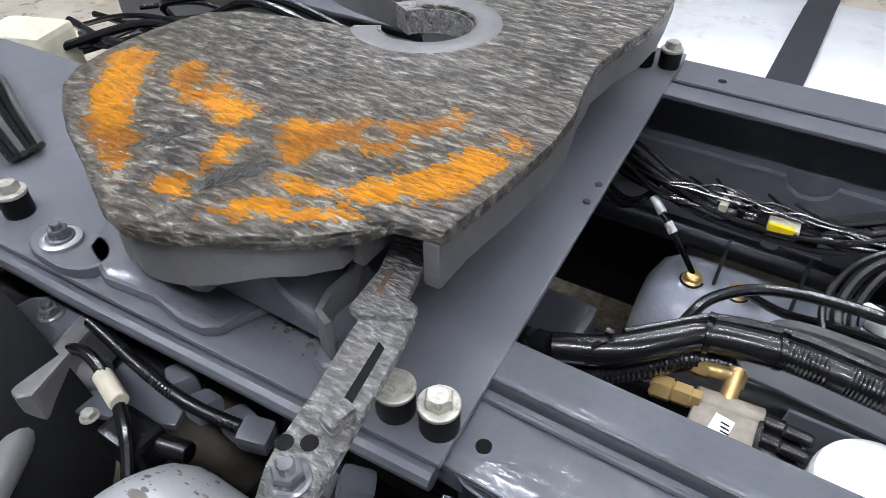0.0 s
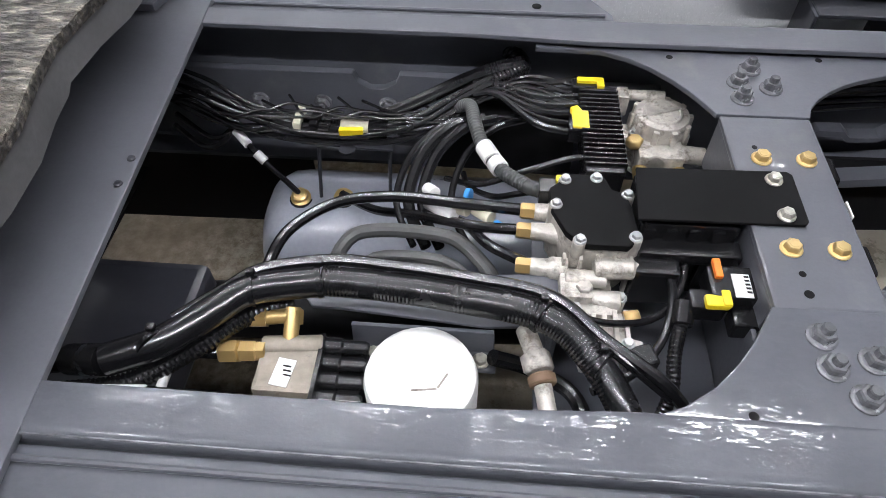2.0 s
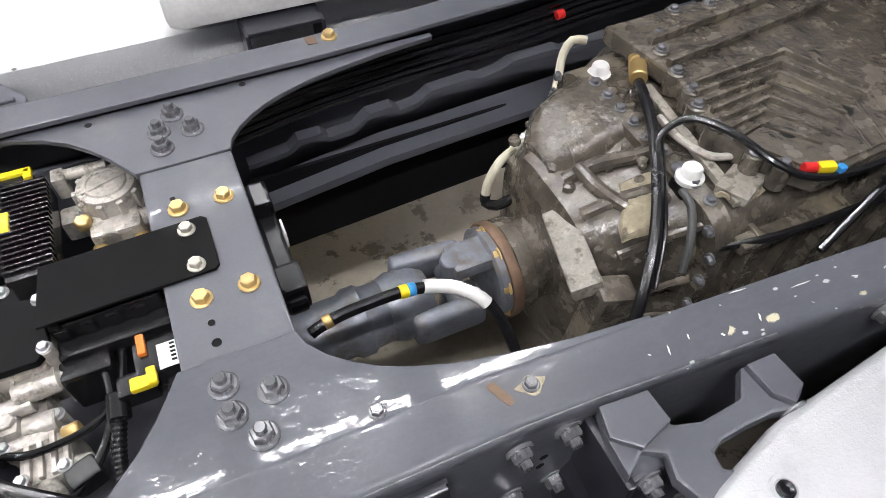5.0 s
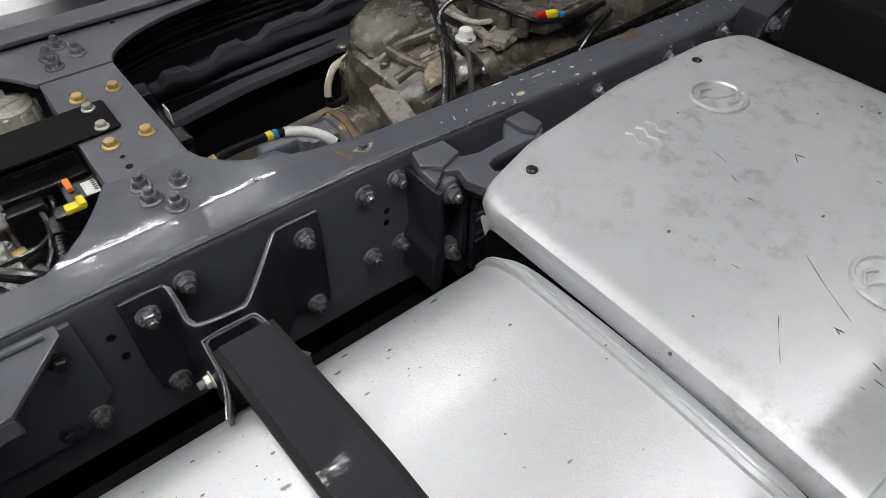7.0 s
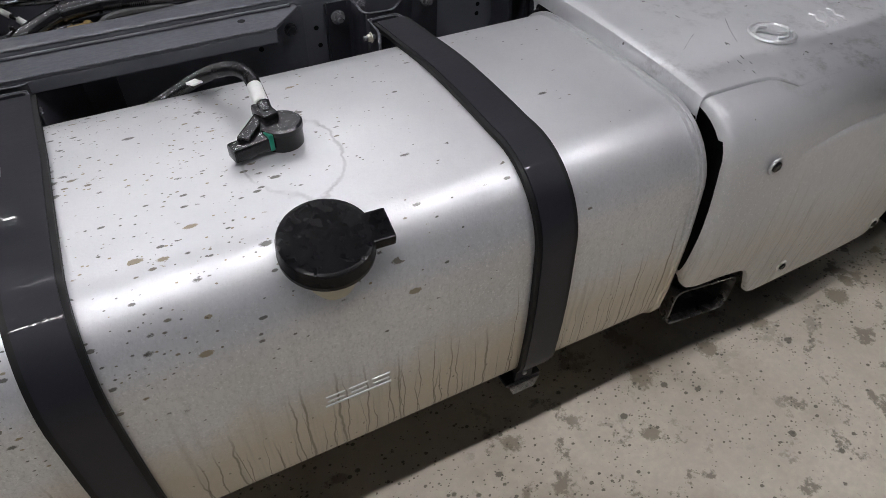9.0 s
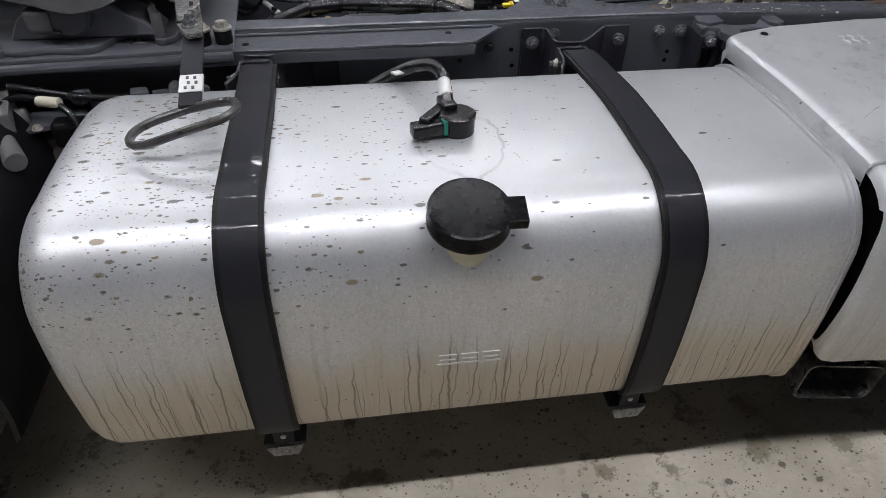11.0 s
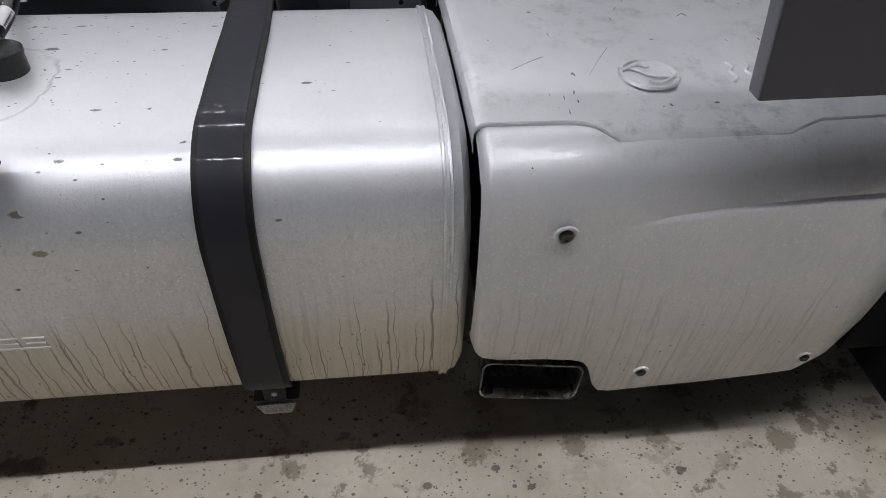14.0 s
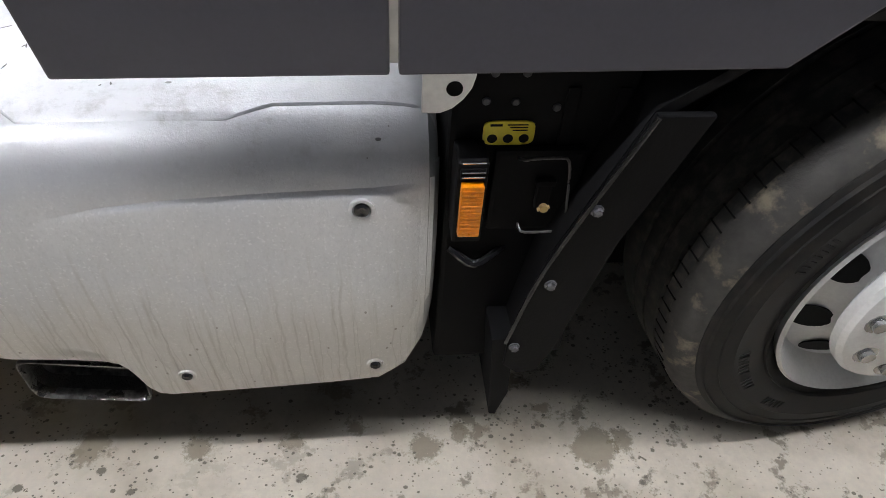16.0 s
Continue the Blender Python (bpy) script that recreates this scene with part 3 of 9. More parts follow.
def span(a, b, bev=0.003):
    return box([(p + q) / 2 for p, q in zip(a, b)], [abs(q - p) for p, q in zip(a, b)], bev)


def prism(pts, lo, hi, axis="z", bev=0.0, seg=2):
    """A flat outline drawn out along an axis: z takes (x, y), y takes (x, z), x takes (y, z)."""
    bm = bmesh.new()

    def at(p, h):
        return {"z": (p[0], p[1], h), "y": (p[0], h, p[1]), "x": (h, p[0], p[1])}[axis]
    a = [bm.verts.new(at(p, lo)) for p in pts]
    b = [bm.verts.new(at(p, hi)) for p in pts]
    bm.faces.new(a)
    bm.faces.new(b)
    for i in range(len(pts)):
        j = (i + 1) % len(pts)
        bm.faces.new((a[i], a[j], b[j], b[i]))
    bmesh.ops.recalc_face_normals(bm, faces=bm.faces)
    return bevel(bm, bev, seg=seg)


def plan_sheet(pts, z0, z1, th, bev=0.0012):
    """A bent upright sheet: a line in (x, y) given thickness and height."""
    p = [Vector(q) for q in pts]
    off = []
    for k in range(len(p)):
        d = (p[min(k + 1, len(p) - 1)] - p[max(k - 1, 0)]).normalized()
        off.append(p[k] + Vector((-d.y, d.x)) * th)
    return prism([tuple(q) for q in p] + [tuple(q) for q in off[::-1]], z0, z1, "z", bev)


def along(a, b):
    """A pose at a whose z axis points to b."""
    d = Vector(b) - Vector(a)
    return Matrix.Translation(a) @ d.to_track_quat("Z", "Y").to_matrix().to_4x4()


def lathe(profile, a, b, seg=24, caps=True):
    """A turned body: rows of (radius, height along the axis in metres from a)."""
    bm = bmesh.new()
    rings = []
    for r, h in profile:
        rings.append([bm.verts.new((r * math.cos(2 * math.pi * k / seg), r * math.sin(2 * math.pi * k / seg), h)) for k in range(seg)])
    for p, q in zip(rings, rings[1:]):
        for k in range(seg):
            bm.faces.new((p[k], p[(k + 1) % seg], q[(k + 1) % seg], q[k]))
    if caps:
        bm.faces.new(rings[0])
        bm.faces.new(rings[-1])
    bm.transform(along(a, b))
    return bm


def rod(a, b, r, seg=16, bev=0.12):
    h = (Vector(b) - Vector(a)).length
    e = min(r * bev, h / 4)
    return lathe([(r - e, 0), (r, e), (r, h - e), (r - e, h)], a, b, seg)


def curve_points(pts, step=0.012):
    """A smooth way through the points."""
    p = [Vector(q) for q in pts]
    p = [2 * p[0] - p[1]] + p + [2 * p[-1] - p[-2]]
    out = []
    for i in range(1, len(p) - 2):
        a, b, c, d = p[i - 1:i + 3]
        n = max(2, int((c - b).length / step))
        for k in range(n):
            t = k / n
            out.append(0.5 * ((2 * b) + (c - a) * t + (2 * a - 5 * b + 4 * c - d) * t * t + (3 * b - a - 3 * c + d) * t ** 3))
    out.append(p[-2])
    return out


def sweep(pts, r, seg=10, step=0.012, ribs=0.0, pitch=0.006):
    """A hose through the points; ribs: how far its rings stand out."""
    way = curve_points(pts, pitch / 2 if ribs else step)
    bm = bmesh.new()
    rings, up = [], Vector((0.13, 0.21, 0.97))
    for i, p in enumerate(way):
        d = (way[min(i + 1, len(way) - 1)] - way[max(i - 1, 0)]).normalized()
        side = d.cross(up).normalized()
        up = side.cross(d).normalized()
        rr = r + (ribs if i % 2 else 0.0)
        rings.append([bm.verts.new(p + rr * (math.cos(2 * math.pi * k / seg) * side + math.sin(2 * math.pi * k / seg) * up)) for k in range(seg)])
    for p, q in zip(rings, rings[1:]):
        for k in range(seg):
            bm.faces.new((p[k], p[(k + 1) % seg], q[(k + 1) % seg], q[k]))
    bm.faces.new(rings[0])
    bm.faces.new(rings[-1])
    return bm


def joined(*bms):
    out = bmesh.new()
    for b in bms:
        me = bpy.data.meshes.new("tmp")
        b.to_mesh(me)
        out.from_mesh(me)
        bpy.data.meshes.remove(me)
        b.free()
    return out


def hose(name, pts, r, material, label, category="hose", ribs=0.0, group="", seg=10, pitch=0.006):
    return solo(name, sweep(pts, r, seg, ribs=ribs, pitch=pitch), material, label, category, group)


def mirror_y(bm):
    bm.transform(Matrix.Diagonal((1, -1, 1, 1)))
    bmesh.ops.reverse_faces(bm, faces=bm.faces)
    return bm


BOLTS = {}


def bolt_mesh(kind):
    """Hexagon head on a washer, nut with thread end, or head on a sleeve; base at the origin, along z."""
    if kind in BOLTS:
        return BOLTS[kind]
    size, form, material = {"nut": (0.0122, "nut", GREYBOLT), "gold": (0.0098, "flange", GOLD), "zinc": (0.0082, "flange", OLDZINC),
                            "small": (0.006, "flange", ZINC), "grey": (0.0125, "nut", GREYBOLT), "tiny": (0.007, "flange", GREYBOLT),
                            "dark": (0.011, "flange", PAINT_SHADED), "rivet": (0.006, "rivet", PAINT_SHADED)}[kind]
    bm = bmesh.new()
    s = size

    def ring(r, h, n, turn=0.0):
        return [bm.verts.new((r * math.cos(turn + 2 * math.pi * k / n), r * math.sin(turn + 2 * math.pi * k / n), h)) for k in range(n)]

    def skin(rows):
        for p, q in zip(rows, rows[1:]):
            for k in range(len(p)):
                bm.faces.new((p[k], p[(k + 1) % len(p)], q[(k + 1) % len(p)], q[k]))
        bm.faces.new(rows[-1])
    if form == "rivet":
        skin([ring(s, 0, 12), ring(s, s * 0.3, 12), ring(s * 0.7, s * 0.55, 12)])
    else:
        skin([ring(s * 1.45, 0, 16), ring(s * 1.45, s * 0.22, 16), ring(s * 1.25, s * 0.36, 16)])
        skin([ring(s * 1.1, s * 0.3, 6), ring(s * 1.1, s * 1.0, 6), ring(s * 0.95, s * 1.2, 6)])
        if form == "nut":
            skin([ring(s * 0.6, s * 1.1, 10), ring(s * 0.6, s * 1.75, 10), ring(s * 0.5, s * 1.9, 10)])
        else:
            skin([ring(s * 0.7, s * 1.15, 12), ring(s * 0.6, s * 1.24, 12)])
    bmesh.ops.recalc_face_normals(bm, faces=bm.faces)
    smooth(bm, 30)
    me = bpy.data.meshes.new("bolt")
    bm.to_mesh(me)
    bm.free()
    me.materials.append(material)
    BOLTS[kind] = me
    return me


def bolt(parent, at, axis=(0, 0, 1), kind="nut", name="bolt", label=""):
    ob = new(name, bolt_mesh(kind))
    ob.parent = parent
    turn = Vector(axis).to_track_quat("Z", "Y").to_matrix().to_4x4() @ Matrix.Rotation(random.uniform(0, 1), 4, "Z")
    ob.matrix_basis = Matrix.Translation(Vector(at) - ORIGIN.get(parent, Vector())) @ turn
    return tagged(ob, label)

# ---- the hall ----
def slab(name, a, b, material, label, category):
    return solo(name, span(a, b, 0.0), material, label, category, kind="structure")


slab("floor", (-9, -8, -0.2), (11, 8, 0.0), FLOOR, "pale stained concrete workshop floor with oil spots", "floor")
slab("wall_east", (11, -8, 0), (11.2, 8, 6), WALL, "plain dark grey hall wall", "wall")
slab("wall_west", (-9.2, -8, 0), (-9, 8, 6), WALL, "plain dark grey hall wall", "wall")
slab("wall_north", (-9, 8, 0), (11, 8.2, 6), WALL, "plain dark grey hall wall", "wall")
slab("wall_south", (-9, -8.2, 0), (11, -8, 6), PALEWALL, "plain pale grey hall wall", "wall")
slab("ceiling", (-9, -8, 6), (11, 8, 6.2), CEILING, "plain pale grey hall ceiling", "ceiling")


def strip_lamp(x, y, half=0.035):
    t = thing("ceiling_light", (x, y, 5.0), "short white fluorescent strip lamp in a row under the hall ceiling", "lamp", "strip lamps")
    part("housing", span((x - 0.62, y - 0.07, 5.0), (x + 0.62, y + 0.07, 5.06), 0.01), WHITE, t)
    part("tube", span((x - 0.60, y - half, 4.975), (x + 0.60, y + half, 4.998), 0.003), GLOW, t, "glowing white diffuser")
    for dx in (-0.45, 0.45):
        part("hanger", rod((x + dx, y, 5.06), (x + dx, y, 6.0), 0.006, 8), ZINC, t)


# three rows along the truck
for ly, half in ((-1.95, 0.0345), (1.66, 0.017), (4.6, 0.0117)):
    for k in range(9):
        strip_lamp(-5.8 + 1.5 * k, ly, half)

# ---- chassis rails ----
TOP = 0.872          # top of the rails
GUS = 0.856          # top of the cross bracket plates


def rail_line(x):
    """Distance of the web's outer face from the middle of the truck."""
    return float(np.interp(x, [-3, 0.25, 0.57, 0.85, 1.4, 2.4], [0.398, 0.398, 0.416, 0.432, 0.462, 0.49]))


def bent_sheet(xs, prof):
    """A closed section that follows the rail's line: rows of (inward from the web's outer face, up from the top)."""
    bm = bmesh.new()
    rows = [[bm.verts.new((x, -rail_line(x) + u - (0.011 if u > 0.05 else 0.0) * float(np.interp(x, [-0.45, -0.25], [1, 0])), TOP + w)) for u, w in prof] for x in xs]
    for p, q in zip(rows, rows[1:]):
        for k in range(len(prof)):
            bm.faces.new((p[k], p[(k + 1) % len(prof)], q[(k + 1) % len(prof)], q[k]))
    bm.faces.new(rows[0])
    bm.faces.new(rows[-1])
    return bm


def flange_profile(width=0.072, th=0.008, r=0.013):
    out = [(width, -0.0025), (width - 0.0007, -0.0007), (width - 0.0025, 0.0), (width - 0.006, 0.0), (r + 0.004, 0.0)] + [(r - r * math.sin(a), -(r - r * math.cos(a))) for a in np.linspace(0, math.pi / 2, 6)]
    return out + [(0.0, -0.022), (th, -0.022), (th, -th - 0.004), (th + 0.004, -th), (width, -th)]


def web_profile(depth=0.31, th=0.008, width=0.072):
    return [(0.0, -0.022), (0.0, -depth + 0.01), (0.01, -depth), (width, -depth), (width, -depth + th), (th + 0.004, -depth + th), (th, -depth + th + 0.004), (th, -0.022)]


XS = [-2.6, -1.8, -1.2, -0.6, -0.45, -0.35, -0.25, -0.1, 0.25, 0.4, 0.57, 0.7, 0.85, 1.1, 1.4, 1.9, 2.4]


def rail(side):
    word = "kerb" if side < 0 else "road"
    t = thing("chassis_rail", (0, side * 0.40, 0.6), "grey painted steel chassis rail with scuffed and chipped top flange" if side < 0 else "grey painted steel chassis rail with clean top flange", "chassis rail",
              "chassis rails")
    fl, wb = bent_sheet(XS, flange_profile()), bent_sheet(XS, web_profile())
    part("top_flange", fl if side < 0 else mirror_y(fl), PAINT_WORN if side < 0 else PAINT, t)
    part("web", wb if side < 0 else mirror_y(wb), PAINT, t)
    # angle iron bolted outside, cut off at a slant at its front end
    out = 0.505 if side < 0 else 0.53
    flat = [(-2.6, -0.404), (-0.205, -0.404), (-0.205, -0.425), (-0.278, -out), (-2.6, -out)]
    bm = prism(flat, 0.853, 0.861, bev=0.002)
    lip = prism([(-2.6, 0.825), (-0.278, 0.825), (-0.278, 0.853), (-2.6, 0.853)], -out, -out + 0.008, "y", 0.002)
    leg = prism([(-2.6, 0.64), (-0.25, 0.64), (-0.19, 0.70), (-0.19, 0.853), (-2.6, 0.853)], -0.408, -0.3995, "y", 0.002)
    a = joined(bm, lip, leg)
    part("mounting_angle", a if side < 0 else mirror_y(a), PAINT_WORN if side < 0 else PAINT, t, "grey steel angle with bolt holes, outer edge turned down")
    ridge = sweep([(-2.6, -0.418, 0.864), (-0.22, -0.418, 0.864)], 0.004, 8, step=0.5)
    part("weld_seam", ridge if side < 0 else mirror_y(ridge), PAINT, t)
    if side < 0:
        # Thin pale strips along both edges stand in for lamp glints
        part("glint_edge", sweep([(x, -rail_line(x) + 0.0025, TOP - 0.0022) for x in XS[2:11]], 0.0017, 6, step=0.3), GREYEDGE, t, "pale strip for the lamp glint on the flange's edge")
        part("glint_edge", sweep([(-2.6, -out + 0.0008, 0.8595), (-0.285, -out + 0.0008, 0.8595)], 0.0017, 6, step=0.3), GREYEDGE, t, "pale strip for the lamp glint on the angle's edge")
    for hx, hy in ((-0.835, -0.468), (-0.338, -0.446), (-1.35, -0.468), (-1.85, -0.468)):
        part("bolt_hole", lathe([(0.0085, 0), (0.0085, 0.0006)], (hx, side * -hy, 0.8612), (hx, side * -hy, 0.9), 20), MATT, t, "dark drilled hole")
    return t


rail_near = rail(-1)
rail_far = rail(1)
W = -0.4
for bx, bz, k in ((0.246, 0.824, "nut"), (0.307, 0.824, "nut"), (0.249, 0.681, "nut"), (0.309, 0.681, "nut"), (-0.047, 0.826, "nut"),
                  (-0.22, 0.669, "nut"), (-0.224, 0.803, "dark"), (-0.262, 0.665, "dark")):
    bolt(rail_near, (bx, W - (0.008 if bx < -0.2 else 0), bz), (0, -1, 0), k)
for bx, bz in ((0.752, 0.826), (0.95, 0.83), (1.022, 0.826), (1.11, 0.84), (1.2, 0.84)):
    bolt(rail_near, (bx, -rail_line(bx), bz), (0, -1, 0), "nut")
for hx, hz in ((-0.16, 0.79), (-0.155, 0.745), (0.285, 0.765), (0.283, 0.74), (-0.3, 0.77)):
    part("bolt_hole", lathe([(0.006, 0), (0.006, 0.0006)], (hx, W - (0.009 if hx < -0.2 else 0), hz), (hx, -1, hz), 12), MATT, rail_near, "dark drilled hole")
# screw and rust scars on the flange tops
bolt(rail_near, (0.279, -0.356, TOP), (0, 0, 1), "tiny")
part("rust_scar", prism([(0.279 + (0.017 + 0.004 * math.sin(3 * q)) * math.cos(q), -0.357 + (0.010 + 0.003 * math.cos(4 * q)) * math.sin(q)) for q in np.linspace(0, 6.0, 18)], TOP, TOP + 0.0006), SAND, rail_near, "pale and brown filler round a screw")
part("rust_scar", prism([(0.233, -0.339), (0.239, -0.336), (0.243, -0.337), (0.254, -0.362), (0.252, -0.368), (0.246, -0.369), (0.240, -0.357)], TOP, TOP + 0.0006), RUST, rail_near, "brown rusty scar in the paint")
part("rust_scar", prism([(0.86, -0.372), (0.92, -0.36), (0.915, -0.385), (0.87, -0.39)], TOP, TOP + 0.0012), RUST, rail_near, "brown rusty scar in the paint")
part("rust_scar", prism([(0.245, 0.362), (0.262, 0.362), (0.262, 0.384), (0.243, 0.384)], TOP, TOP + 0.0012), RUST, rail_far, "brown rusty scar in the paint")
bolt(rail_far, (0.285, 0.372, TOP), (0, 0, 1), "gold")
# inner side of the far rail: backing plate with bolts and a round cut-out
bk = prism([(-1.9, 0.755), (-0.67, 0.755), (-0.662, 0.735), (-0.64, 0.722), (-0.615, 0.722), (-0.59, 0.735), (-0.582, 0.755), (-0.1, 0.748),
            (-0.1, 0.60), (-1.9, 0.60)], 0.372, 0.389, "y", 0.002)
part("backing_plate", bk, PAINT, rail_far, "dark grey inner stiffening plate")
for bx in (-1.0, -0.86, -0.735, -0.608, -0.93):
    bolt(rail_far, (bx, 0.372, 0.686), (0, -1, 0), "grey")
part("tab", box((-0.47, 0.366, 0.70), (0.06, 0.012, 0.018), 0.003), PAINT_SHADED, rail_far)


# Added black sheets: they block light and fill gaps that look dark
light_block = thing("light_block_sheets", (-0.4, -0.5, 0.5), "added black sheets that keep light out under the truck", "shield")
part("sheet", span((-1.22, -0.60, 0.50), (0.35, -0.395, 0.505), 0.001), MATT, light_block)
part("rear_sheet", span((-2.6, -0.60, 0.45), (-1.185, 0.40, 0.455), 0.001), MATT, light_block)
part("upright", span((-1.22, -0.345, 0.15), (1.30, -0.338, 0.57), 0.001), MATT, light_block)
# Added behind the wheel to stop light reaching the floor there
part("arch_light_block", span((1.18, -0.780, 0.12), (2.75, -0.774, 1.25), 0.001), MATT, light_block, "added black sheet that keeps the wheel arch dark")


# ---- cross bracket: two curved gusset plates, a bridge between, and a tray ----
cross = thing("crossmember", (0, 0, 0.80), "grey painted steel crossmember bridging both rails with curved gusset plates", "crossmember")


def gusset(side):
    inner = [(-0.34, 0.328), (-0.234, 0.326), (-0.19, 0.308), (-0.155, 0.284), (-0.125, 0.254), (-0.103, 0.226), (-0.087, 0.201), (-0.071, 0.174),
             (0.066, 0.174), (0.073, 0.196), (0.09, 0.219), (0.113, 0.240), (0.14, 0.258), (0.169, 0.272), (0.22, 0.290), (0.276, 0.302), (0.36, 0.316), (0.46, 0.326)]
    pts = [(x, side * y) for x, y in inner] + [(0.46, side * 0.338), (-0.34, side * 0.338)]
    bm = prism(pts, GUS - 0.009, GUS, bev=0.0018)
    return part("gusset_plate", bm, PAINT_SCUFF if side < 0 else PAINT, cross, "flat grey plate with two sweeping curved edges")


gn, gf = gusset(-1), gusset(1)
for g, s in ((gn, -1), (gf, 1)):
    for bx, by in ((-0.026, 0.213), (0.023, 0.240), (-0.025, 0.252), (0.0, 0.2875)):
        bolt(g, (bx, s * by, GUS), (0, 0, 1), "nut")
    for bx, by in ((-0.122, 0.315), (0.118, 0.322 if s > 0 else 0.31)):
        if s < 0 and bx > 0:
            bolt(g, (bx, s * by, GUS), (0, 0, 1), "tiny")
        else:
            part("bolt_hole", lathe([(0.0055, 0), (0.0055, 0.0006)], (bx, s * by, GUS), (bx, s * by, 1), 12), MATT, g, "dark drilled hole")
br = prism([(-0.067, -0.1735), (0.066, -0.1735), (0.066, 0.1735), (-0.067, 0.1735)], GUS - 0.012, GUS - 0.002, bev=0.004)
legs = [span((-0.067, -0.17, 0.76), (-0.058, 0.17, GUS - 0.010), 0.003), span((0.057, -0.17, 0.76), (0.066, 0.17, GUS - 0.010), 0.003)]
bridge = part("bridge_plate", br, PAINT, cross, "flat grey plate with edges folded down")
for leg in legs:
    part("folded_edge", leg, PAINT, bridge)
for bx, by in ((-0.026, 0.081), (0.036, 0.081), (-0.026, -0.083), (0.033, -0.083)):
    bolt(bridge, (bx, by, GUS - 0.002), (0, 0, 1), "gold", label="yellow zinc flange bolt")
for hx, hy, r in ((-0.03, 0.105, 0.004), (-0.022, -0.122, 0.0045), (-0.022, -0.152, 0.006)):
    part("bolt_hole", lathe([(r, 0), (r, 0.0006)], (hx, hy, GUS - 0.002), (hx, hy, 1), 14), MATT, bridge, "dark drilled hole")
tray = part("valve_tray", prism([(-0.212, -0.050), (0.0, -0.046), (0.006, -0.04), (0.006, 0.046), (0.0, 0.052), (-0.205, 0.046)], GUS - 0.001, GUS + 0.0035, bev=0.001),
            MATT, cross, "flat black bracket plate")
for bx, by in ((-0.022, 0.0335), (-0.021, -0.0315)):
    bolt(tray, (bx, by, GUS + 0.0035), (0, 0, 1), "zinc")
# black clips and a box under the bridge's front edge
for cy, cz, s in ((0.10, 0.80, (0.03, 0.05, 0.05)), (-0.06, 0.79, (0.04, 0.05, 0.05)), (0.02, 0.78, (0.03, 0.22, 0.03))):
    part("cable_clip", box((0.082, cy, cz), s, 0.006), PLASTIC, cross, "black plastic cable clip")
part("label", box((0.0985, 0.03, 0.80), (0.003, 0.03, 0.03), 0.001), PAPER, cross, "small torn white label")


def paint_scratch(parent, pts, z, w):
    """A bright scratch down to primer on a flat top."""
    for (x0, y0), (x1, y1) in zip(pts, pts[1:]):
        x0, y0, w = x0 + (x1 - x0) * 0.5, y0 + (y1 - y0) * 0.5, w * 0.6
        d = Vector((x1 - x0, y1 - y0)).normalized() * w / 2
        e = Vector((x1 - x0, y1 - y0)) * 0.3
        part("paint_scratch", prism([(x0, y0), (x0 + e.x - d.y, y0 + e.y + d.x), (x1, y1), (x1 - e.x + d.y, y1 - e.y - d.x)], z - 0.001, z + 0.0006), PAPER, parent, "bright scratch through the paint")


for pts, w in (([(0.447, -0.363), (0.440, -0.388)], 0.004), ([(0.475, -0.365), (0.472, -0.380)], 0.004), ([(0.572, -0.374), (0.564, -0.394)], 0.005), ([(0.505, -0.385), (0.513, -0.392)], 0.006), ([(0.412, -0.375), (0.420, -0.379)], 0.004), ([(0.60, -0.37), (0.66, -0.372)], 0.003),
               ([(0.70, -0.385), (0.72, -0.39)], 0.005), ([(0.53, -0.345), (0.58, -0.349)], 0.003)):
    paint_scratch(rail_near, pts, TOP, w)


